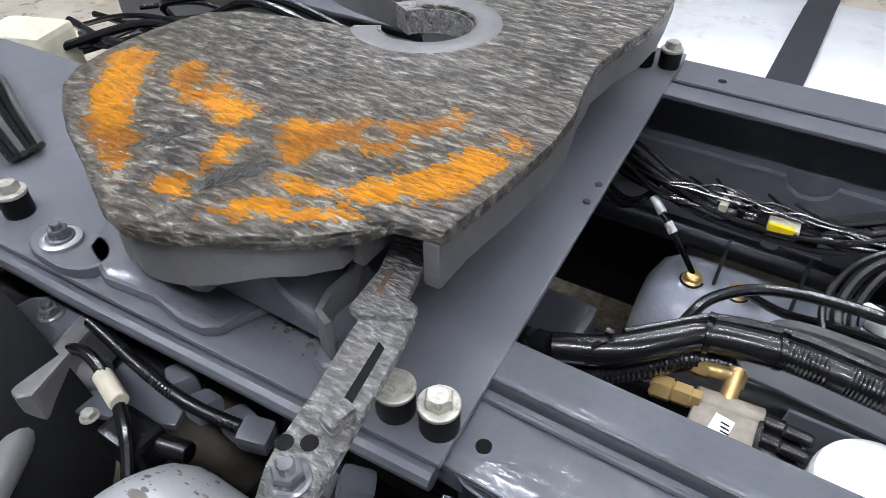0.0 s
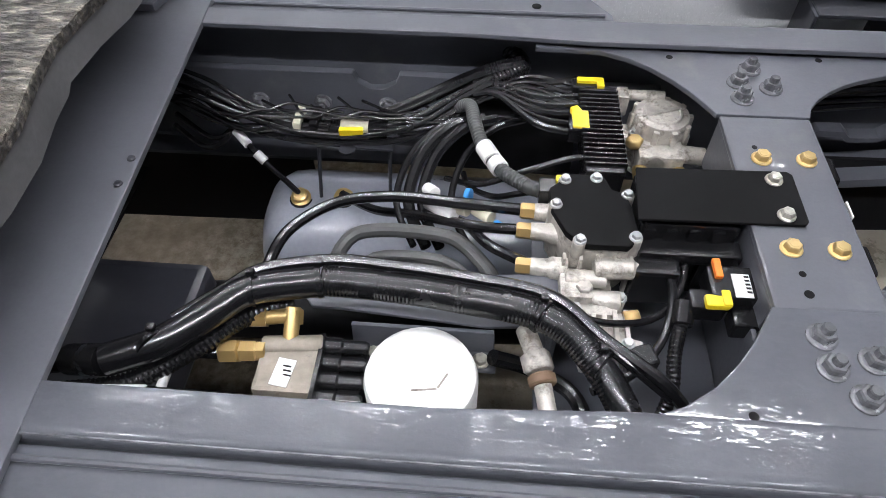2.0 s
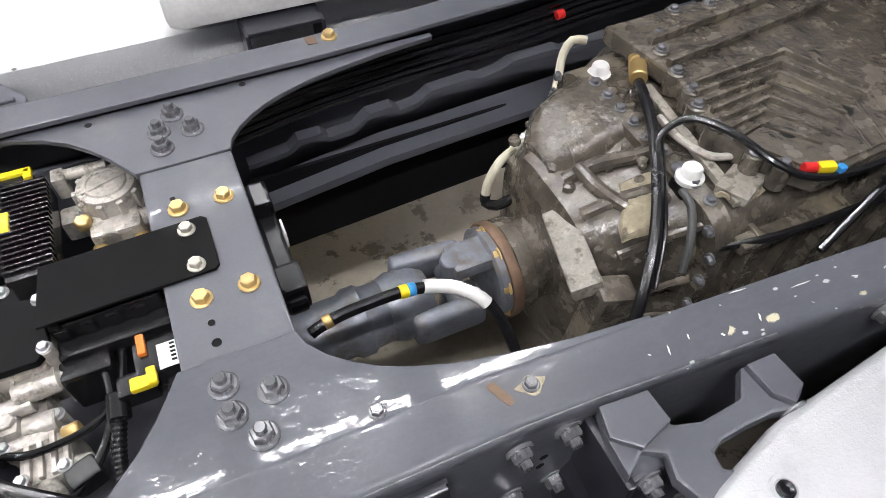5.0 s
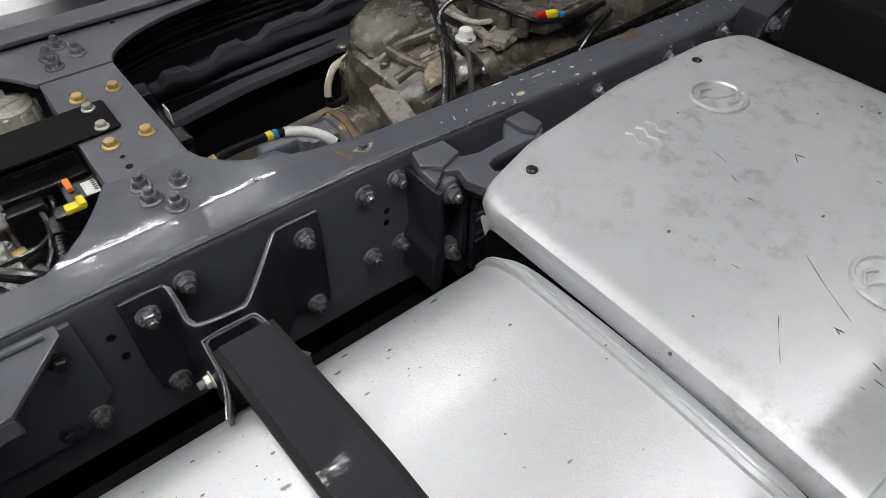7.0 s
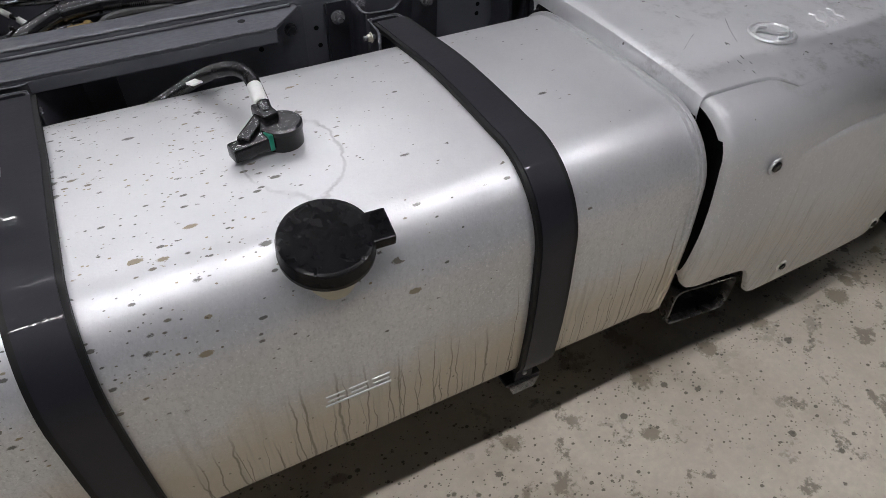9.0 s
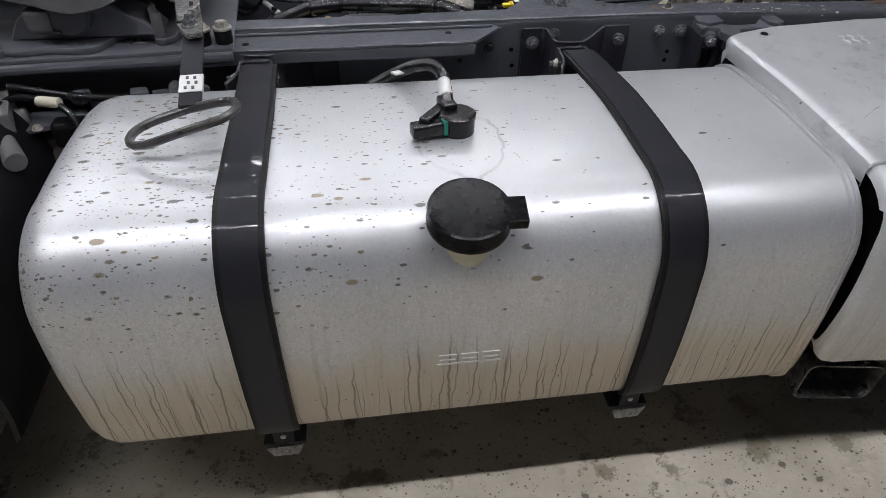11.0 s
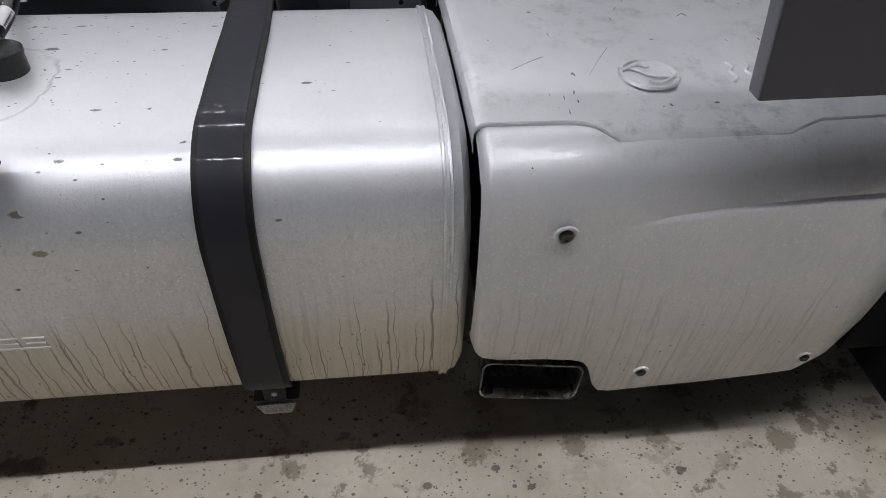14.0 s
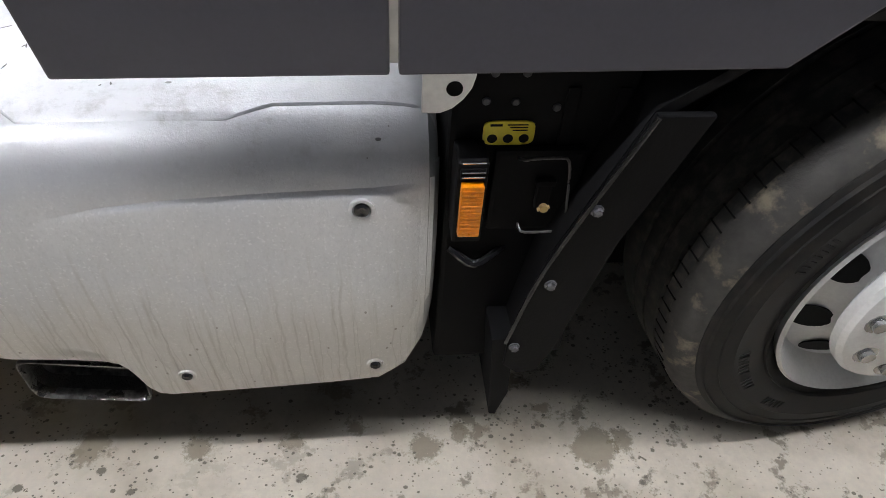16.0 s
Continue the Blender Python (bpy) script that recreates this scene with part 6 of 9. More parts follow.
def sleeve_bolt(x, y):
    t = thing("sleeve_bolt", (x, y, mpz + 0.01), "zinc hexagon bolt on a tall black spacer sleeve", "bolt", "sleeve bolts")
    z = mpz + 0.010
    part("sleeve", lathe([(0.0200, 0), (0.0205, 0.002), (0.0205, 0.030), (0.0190, 0.032)], (x, y, z), (x, y, 1), 24), BLACK, t)
    part("washer", lathe([(0.0212, 0), (0.0218, 0.001), (0.0218, 0.005), (0.0205, 0.006)], (x, y, z + 0.032), (x, y, 1), 24), OLDZINC, t)
    part("head", lathe([(0.0150, 0), (0.0150, 0.009), (0.0130, 0.012)], (x, y, z + 0.038), (x, y, 2), 6), OLDZINC, t)
    part("head_dish", lathe([(0.0118, 0), (0.0112, 0.0012), (0.009, 0.0006)], (x, y, z + 0.0495), (x, y, 2), 20), OLDZINC, t)
    return t


for bx, by in ((-0.928, -0.484), (-0.880, -0.478), (-0.985, 0.437), (-0.938, 0.452), (-1.565, -0.492)):
    sleeve_bolt(bx, by)

# top plate of the coupling: the near half, and the far half mirrored
near_half = [(-0.935, 0.01), (-0.925, -0.06), (-0.908, -0.131), (-0.903, -0.209), (-0.908, -0.286), (-0.915, -0.352), (-0.921, -0.402), (-0.972, -0.412), (-0.987, -0.440), (-1.033, -0.481), (-1.09, -0.512),
             (-1.144, -0.540), (-1.186, -0.551), (-1.226, -0.543), (-1.312, -0.502), (-1.39, -0.468), (-1.44, -0.440), (-1.49, -0.405), (-1.521, -0.362), (-1.537, -0.30), (-1.541, -0.245), (-1.537, -0.18), (-1.523, -0.13),
             (-1.48, -0.10), (-1.432, -0.085), (-1.314, -0.062), (-1.27, -0.060)]
far_half = [(x - 0.045 * (0.03 - 2 * y) * 0.6, 0.03 - y) for x, y in near_half[1:]]
throat = [(-1.21 + 0.072 * math.cos(a), 0.012 + 0.072 * math.sin(a)) for a in np.linspace(math.radians(-128), math.radians(128), 17)]
top = near_half + throat + far_half[::-1]
FZ = 1.050
fw = thing("fifth_wheel", (-1.22, 0.0, 0.873), "worn cast steel fifth wheel coupling plate with orange grease smears", "coupling")
bm = prism(top, FZ - 0.018, FZ, bev=0.004)
part("top_plate", bm, PLATE, fw, "pitted greasy grey top plate")


def skirt_low(x, y):
    """Lower edge of the cast skirt: it hangs deep below the bearings and arches up between."""
    if y > 0:
        return FZ - 0.06
    return float(np.interp(x, [-1.56, -1.40, -1.25, -1.17, -1.12, -1.07, -1.03, -1.012, -1.0, -0.95, -0.93, -0.90], [0.998, 0.994, 0.986, 0.973, 0.977, 0.992, 0.996, 0.994, 0.982, 0.982, 0.984, 0.986]))


pocket = [(-0.921, -0.402), (-0.941, -0.406), (-0.943, -0.335), (-1.008, -0.335), (-1.010, -0.452)]
near_skirt = []
for p, q in zip(near_half[:6] + pocket + near_half[9:], near_half[1:6] + pocket + near_half[9:] + [near_half[-1]]):
    near_skirt += [(p[0] + (q[0] - p[0]) * t, p[1] + (q[1] - p[1]) * t) for t in ((0, 0.25, 0.5, 0.75) if p != q else (0,))]
skirt_in = [(-1.22 + (x + 1.22) * 0.985, y * 0.985) for x, y in near_skirt + throat + far_half[::-1]]
sk = bmesh.new()
hi = [sk.verts.new((x, y, FZ - 0.017)) for x, y in skirt_in]
lo = [sk.verts.new((x, y, skirt_low(x, y))) for x, y in skirt_in]
for k in range(len(hi)):
    j = (k + 1) % len(hi)
    sk.faces.new((hi[k], hi[j], lo[j], lo[k]))
bmesh.ops.triangulate(sk, faces=[sk.faces.new(hi), sk.faces.new(lo)])
part("skirt", sk, CASTING, fw, "grey cast edge below the plate, arched, with a lever pocket")
wr = bmesh.new()
rr = []
for a in np.linspace(math.radians(-135), math.radians(135), 40):
    rr.append([wr.verts.new((-1.212 + r * math.cos(a), 0.012 + r * math.sin(a), FZ + h)) for r, h in ((0.118, -0.001), (0.112, 0.0025), (0.080, 0.0015), (0.074, -0.002))])
for p, q in zip(rr, rr[1:]):
    for j in range(3):
        wr.faces.new((p[j], p[j + 1], q[j + 1], q[j]))
part("wear_ring", wr, CASTING, fw, "smooth worn ring round the throat")
part("lock_jaw", joined(span((-1.36, -0.03, 0.965), (-1.14, 0.025, 1.012), 0.012), lathe([(0.07, 0), (0.07, 0.02)], (-1.21, 0.012, 0.96), (-1.21, 0.012, 1), 28)), BLACK, fw, "black locking jaw in the throat")
part("throat_liner", prism([(-1.21 + 0.112 * math.cos(a), 0.012 + 0.112 * math.sin(a)) for a in np.linspace(math.radians(-150), math.radians(150), 24)] +
                           [(-1.21 + 0.07 * math.cos(a), 0.012 + 0.07 * math.sin(a)) for a in np.linspace(math.radians(150), math.radians(-150), 24)], FZ - 0.045, FZ - 0.006), GALV, fw)


SMEARS = (
    [(-1.505, -.28), (-1.466, -.278), (-1.424, -.325), (-1.391, -.37), (-1.351, -.413), (-1.32, -.439), (-1.287, -.44), (-1.274, -.473), (-1.247, -.5), (-1.277, -.495), (-1.329, -.474), (-1.382, -.447), (-1.425, -.409), (-1.483, -.351), (-1.513, -.307)],
    [(-1.414, -.289), (-1.396, -.267), (-1.353, -.291), (-1.34, -.321), (-1.322, -.31), (-1.345, -.271), (-1.301, -.296), (-1.268, -.32), (-1.239, -.311), (-1.227, -.328), (-1.227, -.359), (-1.241, -.368), (-1.292, -.351), (-1.326, -.356), (-1.368, -.337)],
    [(-1.183, -.332), (-1.173, -.315), (-1.15, -.311), (-1.133, -.293), (-1.095, -.277), (-1.04, -.243), (-1.032, -.207), (-1.011, -.21), (-1.003, -.23), (-1.021, -.261), (-1.037, -.278), (-1.035, -.318), (-1.064, -.329), (-1.096, -.329), (-1.11, -.358), (-1.112, -.392), (-1.148, -.375)],
    [(-.977, -.262), (-.959, -.257), (-.928, -.271), (-.932, -.317), (-.944, -.352), (-.988, -.385), (-1.01, -.41), (-1.045, -.41), (-1.083, -.433), (-1.118, -.42), (-1.082, -.409), (-1.046, -.399), (-1.01, -.353), (-.978, -.296)],
    [(-1.129, -.5), (-1.118, -.466), (-1.093, -.445), (-1.062, -.448), (-1.026, -.425), (-1.001, -.43), (-1.032, -.45), (-1.076, -.472)],
    [(-1.225, -.387), (-1.194, -.375), (-1.18, -.421), (-1.191, -.443), (-1.208, -.419)],
    [(-1.212, -.49), (-1.209, -.464), (-1.185, -.456), (-1.173, -.495), (-1.199, -.494)],
    [(-.964, -.215), (-.941, -.218), (-.923, -.237), (-.933, -.248)],
)
rng = random.Random(4)


def to_outline(p, poly):
    """Signed distance of many points from an outline, positive inside."""
    q = np.array(poly)
    best, inside = np.full(len(p), 9.0), np.zeros(len(p), bool)
    for a, b in zip(q, np.roll(q, -1, axis=0)):
        d = b - a
        t = np.clip(((p - a) @ d) / (d @ d), 0, 1)
        best = np.minimum(best, np.linalg.norm(p - a - t[:, None] * d, axis=1))
        cross = (a[1] > p[:, 1]) != (b[1] > p[:, 1])
        with np.errstate(divide="ignore", invalid="ignore"):
            inside ^= cross & (p[:, 0] < a[0] + (p[:, 1] - a[1]) * d[0] / (d[1] if d[1] else 1e-9))
    return np.where(inside, best, -best)


def greasy_face():
    """The near half of the top face as a fine net that knows where the grease lies."""
    step = 0.004
    gx, gy = np.arange(-1.56, -0.89, step), np.arange(-0.56, 0.0, step)
    p = np.array([(x, y) for y in gy for x in gx])
    keep = to_outline(p, top) > 0.003
    heap = np.zeros(len(p))
    for pts in SMEARS:
        heap = np.maximum(heap, np.clip(0.5 + to_outline(p, pts) / 0.042, 0, 1))
    heap = np.minimum(heap, np.clip(np.hypot((p[:, 0] + 1.075) / 0.020, (p[:, 1] + 0.295) / 0.013) * 0.8 - 0.4, 0, 1))
    number = np.cumsum(keep) - 1
    w = len(gx)
    verts = [(x + 1.22, y, FZ + 0.0006 - 0.873) for (x, y), k in zip(p, keep) if k]
    quads = [(i, i + 1, i + w + 1, i + w) for i in range(len(p) - w) if i % w < w - 1 and keep[i] and keep[i + 1] and keep[i + w] and keep[i + w + 1]]
    me = bpy.data.meshes.new("greasy_face")
    me.from_pydata(verts, [], [tuple(int(number[j]) for j in q) for q in quads])
    att = me.attributes.new("grease", "FLOAT", "POINT")
    att.data.foreach_set("value", heap[keep].astype(np.float32))
    me.materials.append(PLATE)
    ob = new("greasy_face", me)
    ob.parent = fw
    return tagged(ob, "pitted top face with ragged orange grease smears")


greasy_face()
for hx, hy, sx, sy, turn in ((-1.203, -0.201, 0.034, 0.010, 20), (-1.275, -0.430, 0.070, 0.016, 62), (-1.156, -0.440, 0.085, 0.024, 66)):
    c, d = math.cos(math.radians(turn)), math.sin(math.radians(turn))
    ring = [(u * (0.8 + 0.4 * rng.random()), v * (0.6 + 0.8 * rng.random())) for u, v in [(math.cos(q), math.sin(q)) for q in np.linspace(0, 6.1, 26)]]
    part("grease_pocket", prism([(hx + c * u * sx / 2 - d * v * sy / 2, hy + d * u * sx / 2 + c * v * sy / 2) for u, v in ring], FZ, FZ + 0.0012), POCKET, fw, "dark sooty pocket in the plate")
# pedestals: a foot with sweeping edges, a saddle above it
for s in (-1, 1):
    z = mpz + 0.010
    foot = [(-1.46, 0.36), (-1.40, 0.50), (-1.33, 0.525), (-1.254, 0.515), (-1.20, 0.523), (-1.167, 0.520), (-1.150, 0.508), (-1.140, 0.478), (-1.126, 0.448), (-1.10, 0.436), (-1.075, 0.437), (-1.045, 0.458), (-1.032, 0.487), (-1.015, 0.492), (-0.99, 0.47), (-0.985, 0.42), (-1.0, 0.36)]
    part("pedestal_foot", prism([(x, s * y) for x, y in foot], z, z + 0.016, "z", 0.006), PAINT_MOUNT, fw, "dark cast pedestal foot")
    saddle = prism([(-1.36, 0.0), (-1.33, 0.05), (-1.29, 0.085), (-1.25, 0.105), (-1.16, 0.105), (-1.12, 0.085), (-1.09, 0.055), (-1.05, 0.035), (-1.02, 0.0)], s * 0.465, s * 0.36, "y", 0.012, 3)
    bmesh.ops.translate(saddle, verts=saddle.verts, vec=(0, 0, z + 0.014))
    part("saddle", saddle, PAINT_MOUNT, fw, "dark cast saddle")
    part("bearing_cap", rod((-1.205, s * 0.495, 0.95), (-1.205, s * 0.34, 0.95), 0.045, 24), PAINT_MOUNT, fw)
for r in range(3):
    for k in range(4 - (r == 2)):
        part("mark_bar", box((-1.245 + 0.024 * k + 0.004 * r, -0.487 - 0.0125 * r, 0.8899), (0.015, 0.0032, 0.0012), 0.0004), PAINT_MOUNT, fw, "raised cast lettering, plain bar")
part("lock_block", box((-1.265, -0.485, 0.945), (0.055, 0.045, 0.05), 0.010), CASTING, fw)
part("lock_plate", box((-1.252, -0.497, 0.918), (0.052, 0.012, 0.008), 0.002), CASTING, fw, "rubbed edge plate")
lug = [(-1.435 + 0.052 * math.cos(q) + (0.03 if math.cos(q) > 0 else 0), -0.508 + 0.034 * math.sin(q)) for q in np.linspace(0, 6.0, 22)]
part("side_lug", prism(lug, mpz + 0.010, mpz + 0.026, "z", 0.003), PAINT_MOUNT, fw, "rounded cast lug")
part("washer", lathe([(0.026, 0), (0.026, 0.005), (0.022, 0.007)], (-1.435, -0.508, mpz + 0.026), (-1.435, -0.508, 1), 20), ZINC, fw)
bolt(fw, (-1.435, -0.508, mpz + 0.032), (0, 0, 1), "grey")
for bx, by in ((-1.80, -0.15), (-1.74, -0.22), (-1.68, -0.10)):
    bolt(mp, (bx, by, mpz + 0.010), (0, 0, 1), "grey")
# notch walls where the lever comes out
part("notch_wall", span((-1.018, -0.425, 0.985), (-1.002, -0.37, 1.033), 0.004), CASTING, fw)
part("notch_wall", span((-0.945, -0.405, 0.975), (-0.925, -0.33, 1.033), 0.004), CASTING, fw)

for k in range(26):
    r = rng.uniform(0.002, 0.006)
    cx, cy = -1.085 + rng.gauss(0, 0.030), -0.448 + rng.gauss(0, 0.020)
    part("dirt_crumb", lathe([(r, 0), (r * 0.8, r * 0.22), (r * 0.3, r * 0.32)], (cx, cy, mpz + 0.0098), (cx, cy, 1), 7), GEARBOX, mp, "crumb of greasy dirt")
part("hook_stay", plan_sheet([(-1.060, -0.372), (-1.045, -0.405), (-1.046, -0.440), (-1.036, -0.470), (-1.014, -0.480)], 0.874, 0.945, 0.008), CASTING, fw, "curved upright stay beside the lever")

lever = thing("release_lever", (-0.94, -0.6, 0.95), "galvanised flat release lever with slot and long bent handle", "lever")


def flat_bar(a, b, w, th, bev=0.002):
    a, b = Vector(a), Vector(b)
    d = b - a
    bm = box((0, 0, 0), (w, d.length, th), bev)
    m = Matrix.Translation((a + b) / 2) @ Vector((d.x, d.y, d.z)).to_track_quat("Y", "Z").to_matrix().to_4x4()
    bm.transform(m)
    return bm


upper = [(-1.012, -0.35), (-0.991, -0.418), (-0.985, -0.473), (-0.968, -0.477), (-0.925, -0.452), (-0.929, -0.438), (-0.944, -0.434), (-0.958, -0.379), (-0.975, -0.325)]
part("upper_bar", prism(upper, 0.970, 0.981, "z", 0.002), LEVER, lever)
lower = [(-0.973, -0.466), (-0.965, -0.507), (-0.951, -0.570), (-0.943, -0.618), (-0.937, -0.638), (-0.912, -0.685), (-0.883, -0.675), (-0.892, -0.609), (-0.903, -0.552), (-0.916, -0.485), (-0.927, -0.445)]
part("lower_bar", prism(lower, 0.964, 0.975, "z", 0.002), LEVER, lever)
part("slot", prism([(-0.937, -0.490), (-0.928, -0.494), (-0.915, -0.560), (-0.925, -0.556)], 0.9740, 0.9757, "z"), MATT, lever, "dark slot")
part("slot", flat_bar((-0.980, -0.408, 0.981), (-0.972, -0.443, 0.981), 0.005, 0.0015, 0), RUST, lever, "rusty slot")
part("pawl", box((-0.912, -0.578, 0.984), (0.016, 0.028, 0.018), 0.004, (0, 0, -12)), LEVER, lever)
for q in ((-0.938, -0.614), (-0.921, -0.604)):
    part("hole", lathe([(0.0075, 0), (0.0075, 0.0008)], (q[0], q[1], 0.975), (q[0], q[1], 1), 14), MATT, lever, "dark hole")
bolt(lever, (-0.913, -0.636, 0.975), (0, 0, 1), "nut")
part("extension", flat_bar((-0.908, -0.64, 0.960), (-0.885, -0.895, 0.922), 0.042, 0.008), STRAP, lever, "dark grey flat extension")
part("tape", flat_bar((-0.892, -0.80, 0.9375), (-0.888, -0.855, 0.929), 0.044, 0.009, 0.001), PAPER, lever, "silvery reflective tape")
for k in range(6):
    part("tape_mark", flat_bar((-0.899 + 0.014 * (k % 2) + 0.004 * (k // 2 % 2), -0.808 - 0.016 * (k // 2), 0.9412 - 0.0024 * (k // 2)), (-0.898 + 0.014 * (k % 2) + 0.004 * (k // 2 % 2), -0.816 - 0.016 * (k // 2), 0.9400 - 0.0024 * (k // 2)), 0.0055, 0.002, 0), PAINT, lever, "grey square on the tape")
loop = [(-0.89, -0.89, 0.915), (-0.83, -0.893, 0.927), (-0.803, -0.905, 0.932), (-0.797, -0.932, 0.932), (-0.82, -0.955, 0.926), (-0.89, -0.962, 0.908), (-0.96, -0.966, 0.888), (-0.99, -0.948, 0.882), (-0.993, -0.918, 0.884), (-0.965, -0.896, 0.893), (-0.89, -0.89, 0.915)]
part("handle_loop", sweep(loop, 0.0085, 10), HANDLE, lever, "long oval steel handle loop")

# ---- air tank, valves, dryer and hoses between the rails ----
at = thing("air_tank", (-0.5, 0.2, 0.34), "grey painted steel compressed air tank lying lengthwise", "air tank")
part("shell", lathe([(0.03, 0), (0.08, 0.006), (0.115, 0.022), (0.132, 0.05), (0.136, 0.08), (0.136, 0.60), (0.132, 0.63), (0.11, 0.655), (0.05, 0.67)], (-0.84, 0.205, 0.475), (0.0, 0.205, 0.475), 48), AIRTANK, at)
for fx, fy in ((-0.752, 0.185), (-0.672, 0.19)):
    part("fitting", lathe([(0.019, 0), (0.019, 0.006), (0.0145, 0.008), (0.0145, 0.016), (0.011, 0.018)], (fx, fy, 0.608), (fx, fy - 0.02, 0.7), 16), BRASS, at, "brass screw fitting")
    part("gasket", lathe([(0.022, 0), (0.022, 0.004)], (fx, fy, 0.605), (fx, fy, 0.7), 16), RUBBER, at)
for cx in (-0.715, -0.585):
    part("clamp_rod", sweep([(cx, 0.19, 0.607), (cx, 0.215, 0.66), (cx, 0.235, 0.695)], 0.0035, 8), PAINT_SHADED, at)

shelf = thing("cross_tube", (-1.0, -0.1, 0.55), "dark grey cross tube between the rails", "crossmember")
# Frame paint again, darkened for the shade between the rails
part("tube", span((-1.08, -0.36, 0.56), (-0.86, 0.0, 0.64), 0.015), PAINT_SHADED, shelf)

# electronic brake valve block
vb = thing("brake_valve", (-0.25, 0.0, 0.72), "cast aluminium brake valve block under a black cover plate", "valve")
oct8 = [(-0.322, 0.020), (-0.290, 0.050), (-0.245, 0.048), (-0.236, 0.022), (-0.218, 0.016), (-0.211, -0.01), (-0.206, -0.064), (-0.222, -0.080), (-0.282, -0.080), (-0.302, -0.060), (-0.322, -0.015)]
part("cover", prism(oct8, 0.826, 0.8375, bev=0.002), MATT, vb, "matt black cover plate")
part("body", prism([(x * 0.97 - 0.008, y * 0.97) for x, y in oct8], 0.74, 0.826, bev=0.006), CASTALU, vb)
for bx, by in ((-0.300, 0.036), (-0.256, 0.042), (-0.215, 0.012), (-0.212, -0.064), (-0.285, -0.074), (-0.314, -0.012)):
    part("screw_boss", rod((bx, by, 0.79), (bx, by, 0.838), 0.0095, 12), CASTALU, vb)
    bolt(vb, (bx, by, 0.838), (0, 0, 1), "small")
for k in range(5):
    part("body_rib", box((-0.302 + 0.022 * k, -0.083, 0.78), (0.005, 0.012, 0.07), 0.0015), CASTALU, vb)
part("tray_block", joined(span((-0.205, -0.046, 0.70), (-0.075, 0.046, 0.846), 0.004), *[span((-0.20 + 0.03 * q, -0.052, 0.72), (-0.185 + 0.03 * q, -0.044, 0.84), 0.001) for q in range(4)]), PLASTIC, vb, "black ribbed block under the tray")
part("lower_casting", joined(box((-0.285, -0.11, 0.765), (0.045, 0.05, 0.06), 0.008), rod((-0.30, -0.10, 0.79), (-0.245, -0.10, 0.79), 0.012, 14), rod((-0.275, -0.118, 0.76), (-0.275, -0.118, 0.80), 0.011, 6)), CASTALU, vb)
part("label", box((-0.255, -0.0915, 0.775), (0.03, 0.001, 0.02), 0.0), PAPER, vb, "small white label")
for py, pz, ln in ((0.005, 0.80, 0.045), (-0.028, 0.795, 0.05), (-0.083, 0.785, 0.05)):
    part("port", lathe([(0.015, 0), (0.0165, 0.004), (0.0165, 0.022), (0.013, 0.027), (0.0125, ln)], (-0.295, py, pz), (-0.4, py + 0.004, pz), 18), CASTALU, vb)
    part("port_nut", lathe([(0.0122, 0), (0.0122, 0.017), (0.010, 0.02)], (-0.295 - ln, py + 0.002, pz), (-0.45, py + 0.006, pz), 6), BRASS, vb, "brass pipe nut")
part("silencer", lathe([(0.013, 0), (0.015, 0.004), (0.015, 0.05), (0.010, 0.055), (0.010, 0.07)], (-0.262, -0.090, 0.80), (-0.10, -0.080, 0.80), 16), CASTALU, vb, "pale exhaust silencer")
cu = part("control_unit", box((-0.235, 0.18, 0.79), (0.058, 0.20, 0.05), 0.003), PLASTIC, vb, "black ribbed control unit")
for k in range(17):
    part("rib", box((-0.234, 0.095 + 0.0108 * k, 0.812), (0.064, 0.004, 0.016), 0.001), PLASTIC, cu)
part("plug", box((-0.268, 0.185, 0.803), (0.035, 0.03, 0.03), 0.004), PLASTIC, vb)
part("plug_lock", joined(box((-0.267, 0.192, 0.817), (0.026, 0.04, 0.010), 0.003), box((-0.272, 0.215, 0.815), (0.014, 0.02, 0.012), 0.003, (0, 0, 30))), YELLOW, vb, "yellow plug lock")
part("plug", box((-0.25, 0.295, 0.80), (0.05, 0.025, 0.025), 0.004), PLASTIC, vb)
part("plug_lock", joined(box((-0.245, 0.300, 0.814), (0.044, 0.012, 0.008), 0.002), box((-0.228, 0.293, 0.814), (0.012, 0.022, 0.008), 0.002)), YELLOW, vb, "yellow plug lock")
part("plug", box((-0.318, 0.035, 0.815), (0.035, 0.03, 0.028), 0.004), PLASTIC, vb)
part("plug_lock", box((-0.306, 0.042, 0.831), (0.012, 0.014, 0.010), 0.003), YELLOW, vb, "yellow plug lock")
for a, b, e in (((-0.205, -0.075, 0.80), (-0.07, -0.046, 0.82), 0.004), ((-0.21, -0.10, 0.74), (-0.15, -0.07, 0.81), 0.006), ((-0.2, -0.05, 0.74), (-0.19, 0.05, 0.85), 0.003)):
    part("carrier", span(a, b, e), PLASTIC, vb, "black carrier bracket")
# alloy relay valve with round cap, beside the block
rv = thing("relay_valve", (-0.125, 0.24, 0.70), "cast aluminium relay valve with a round ribbed cap", "valve")
part("cap", lathe([(0.045, 0), (0.046, 0.004), (0.046, 0.03), (0.043, 0.036), (0.030, 0.038)], (-0.127, 0.243, 0.762), (-0.127, 0.243, 1), 32), CASTALU, rv)
part("cap_rib", box((-0.127, 0.243, 0.801), (0.075, 0.006, 0.004), 0.001, (0, 0, 20)), CASTALU, rv)
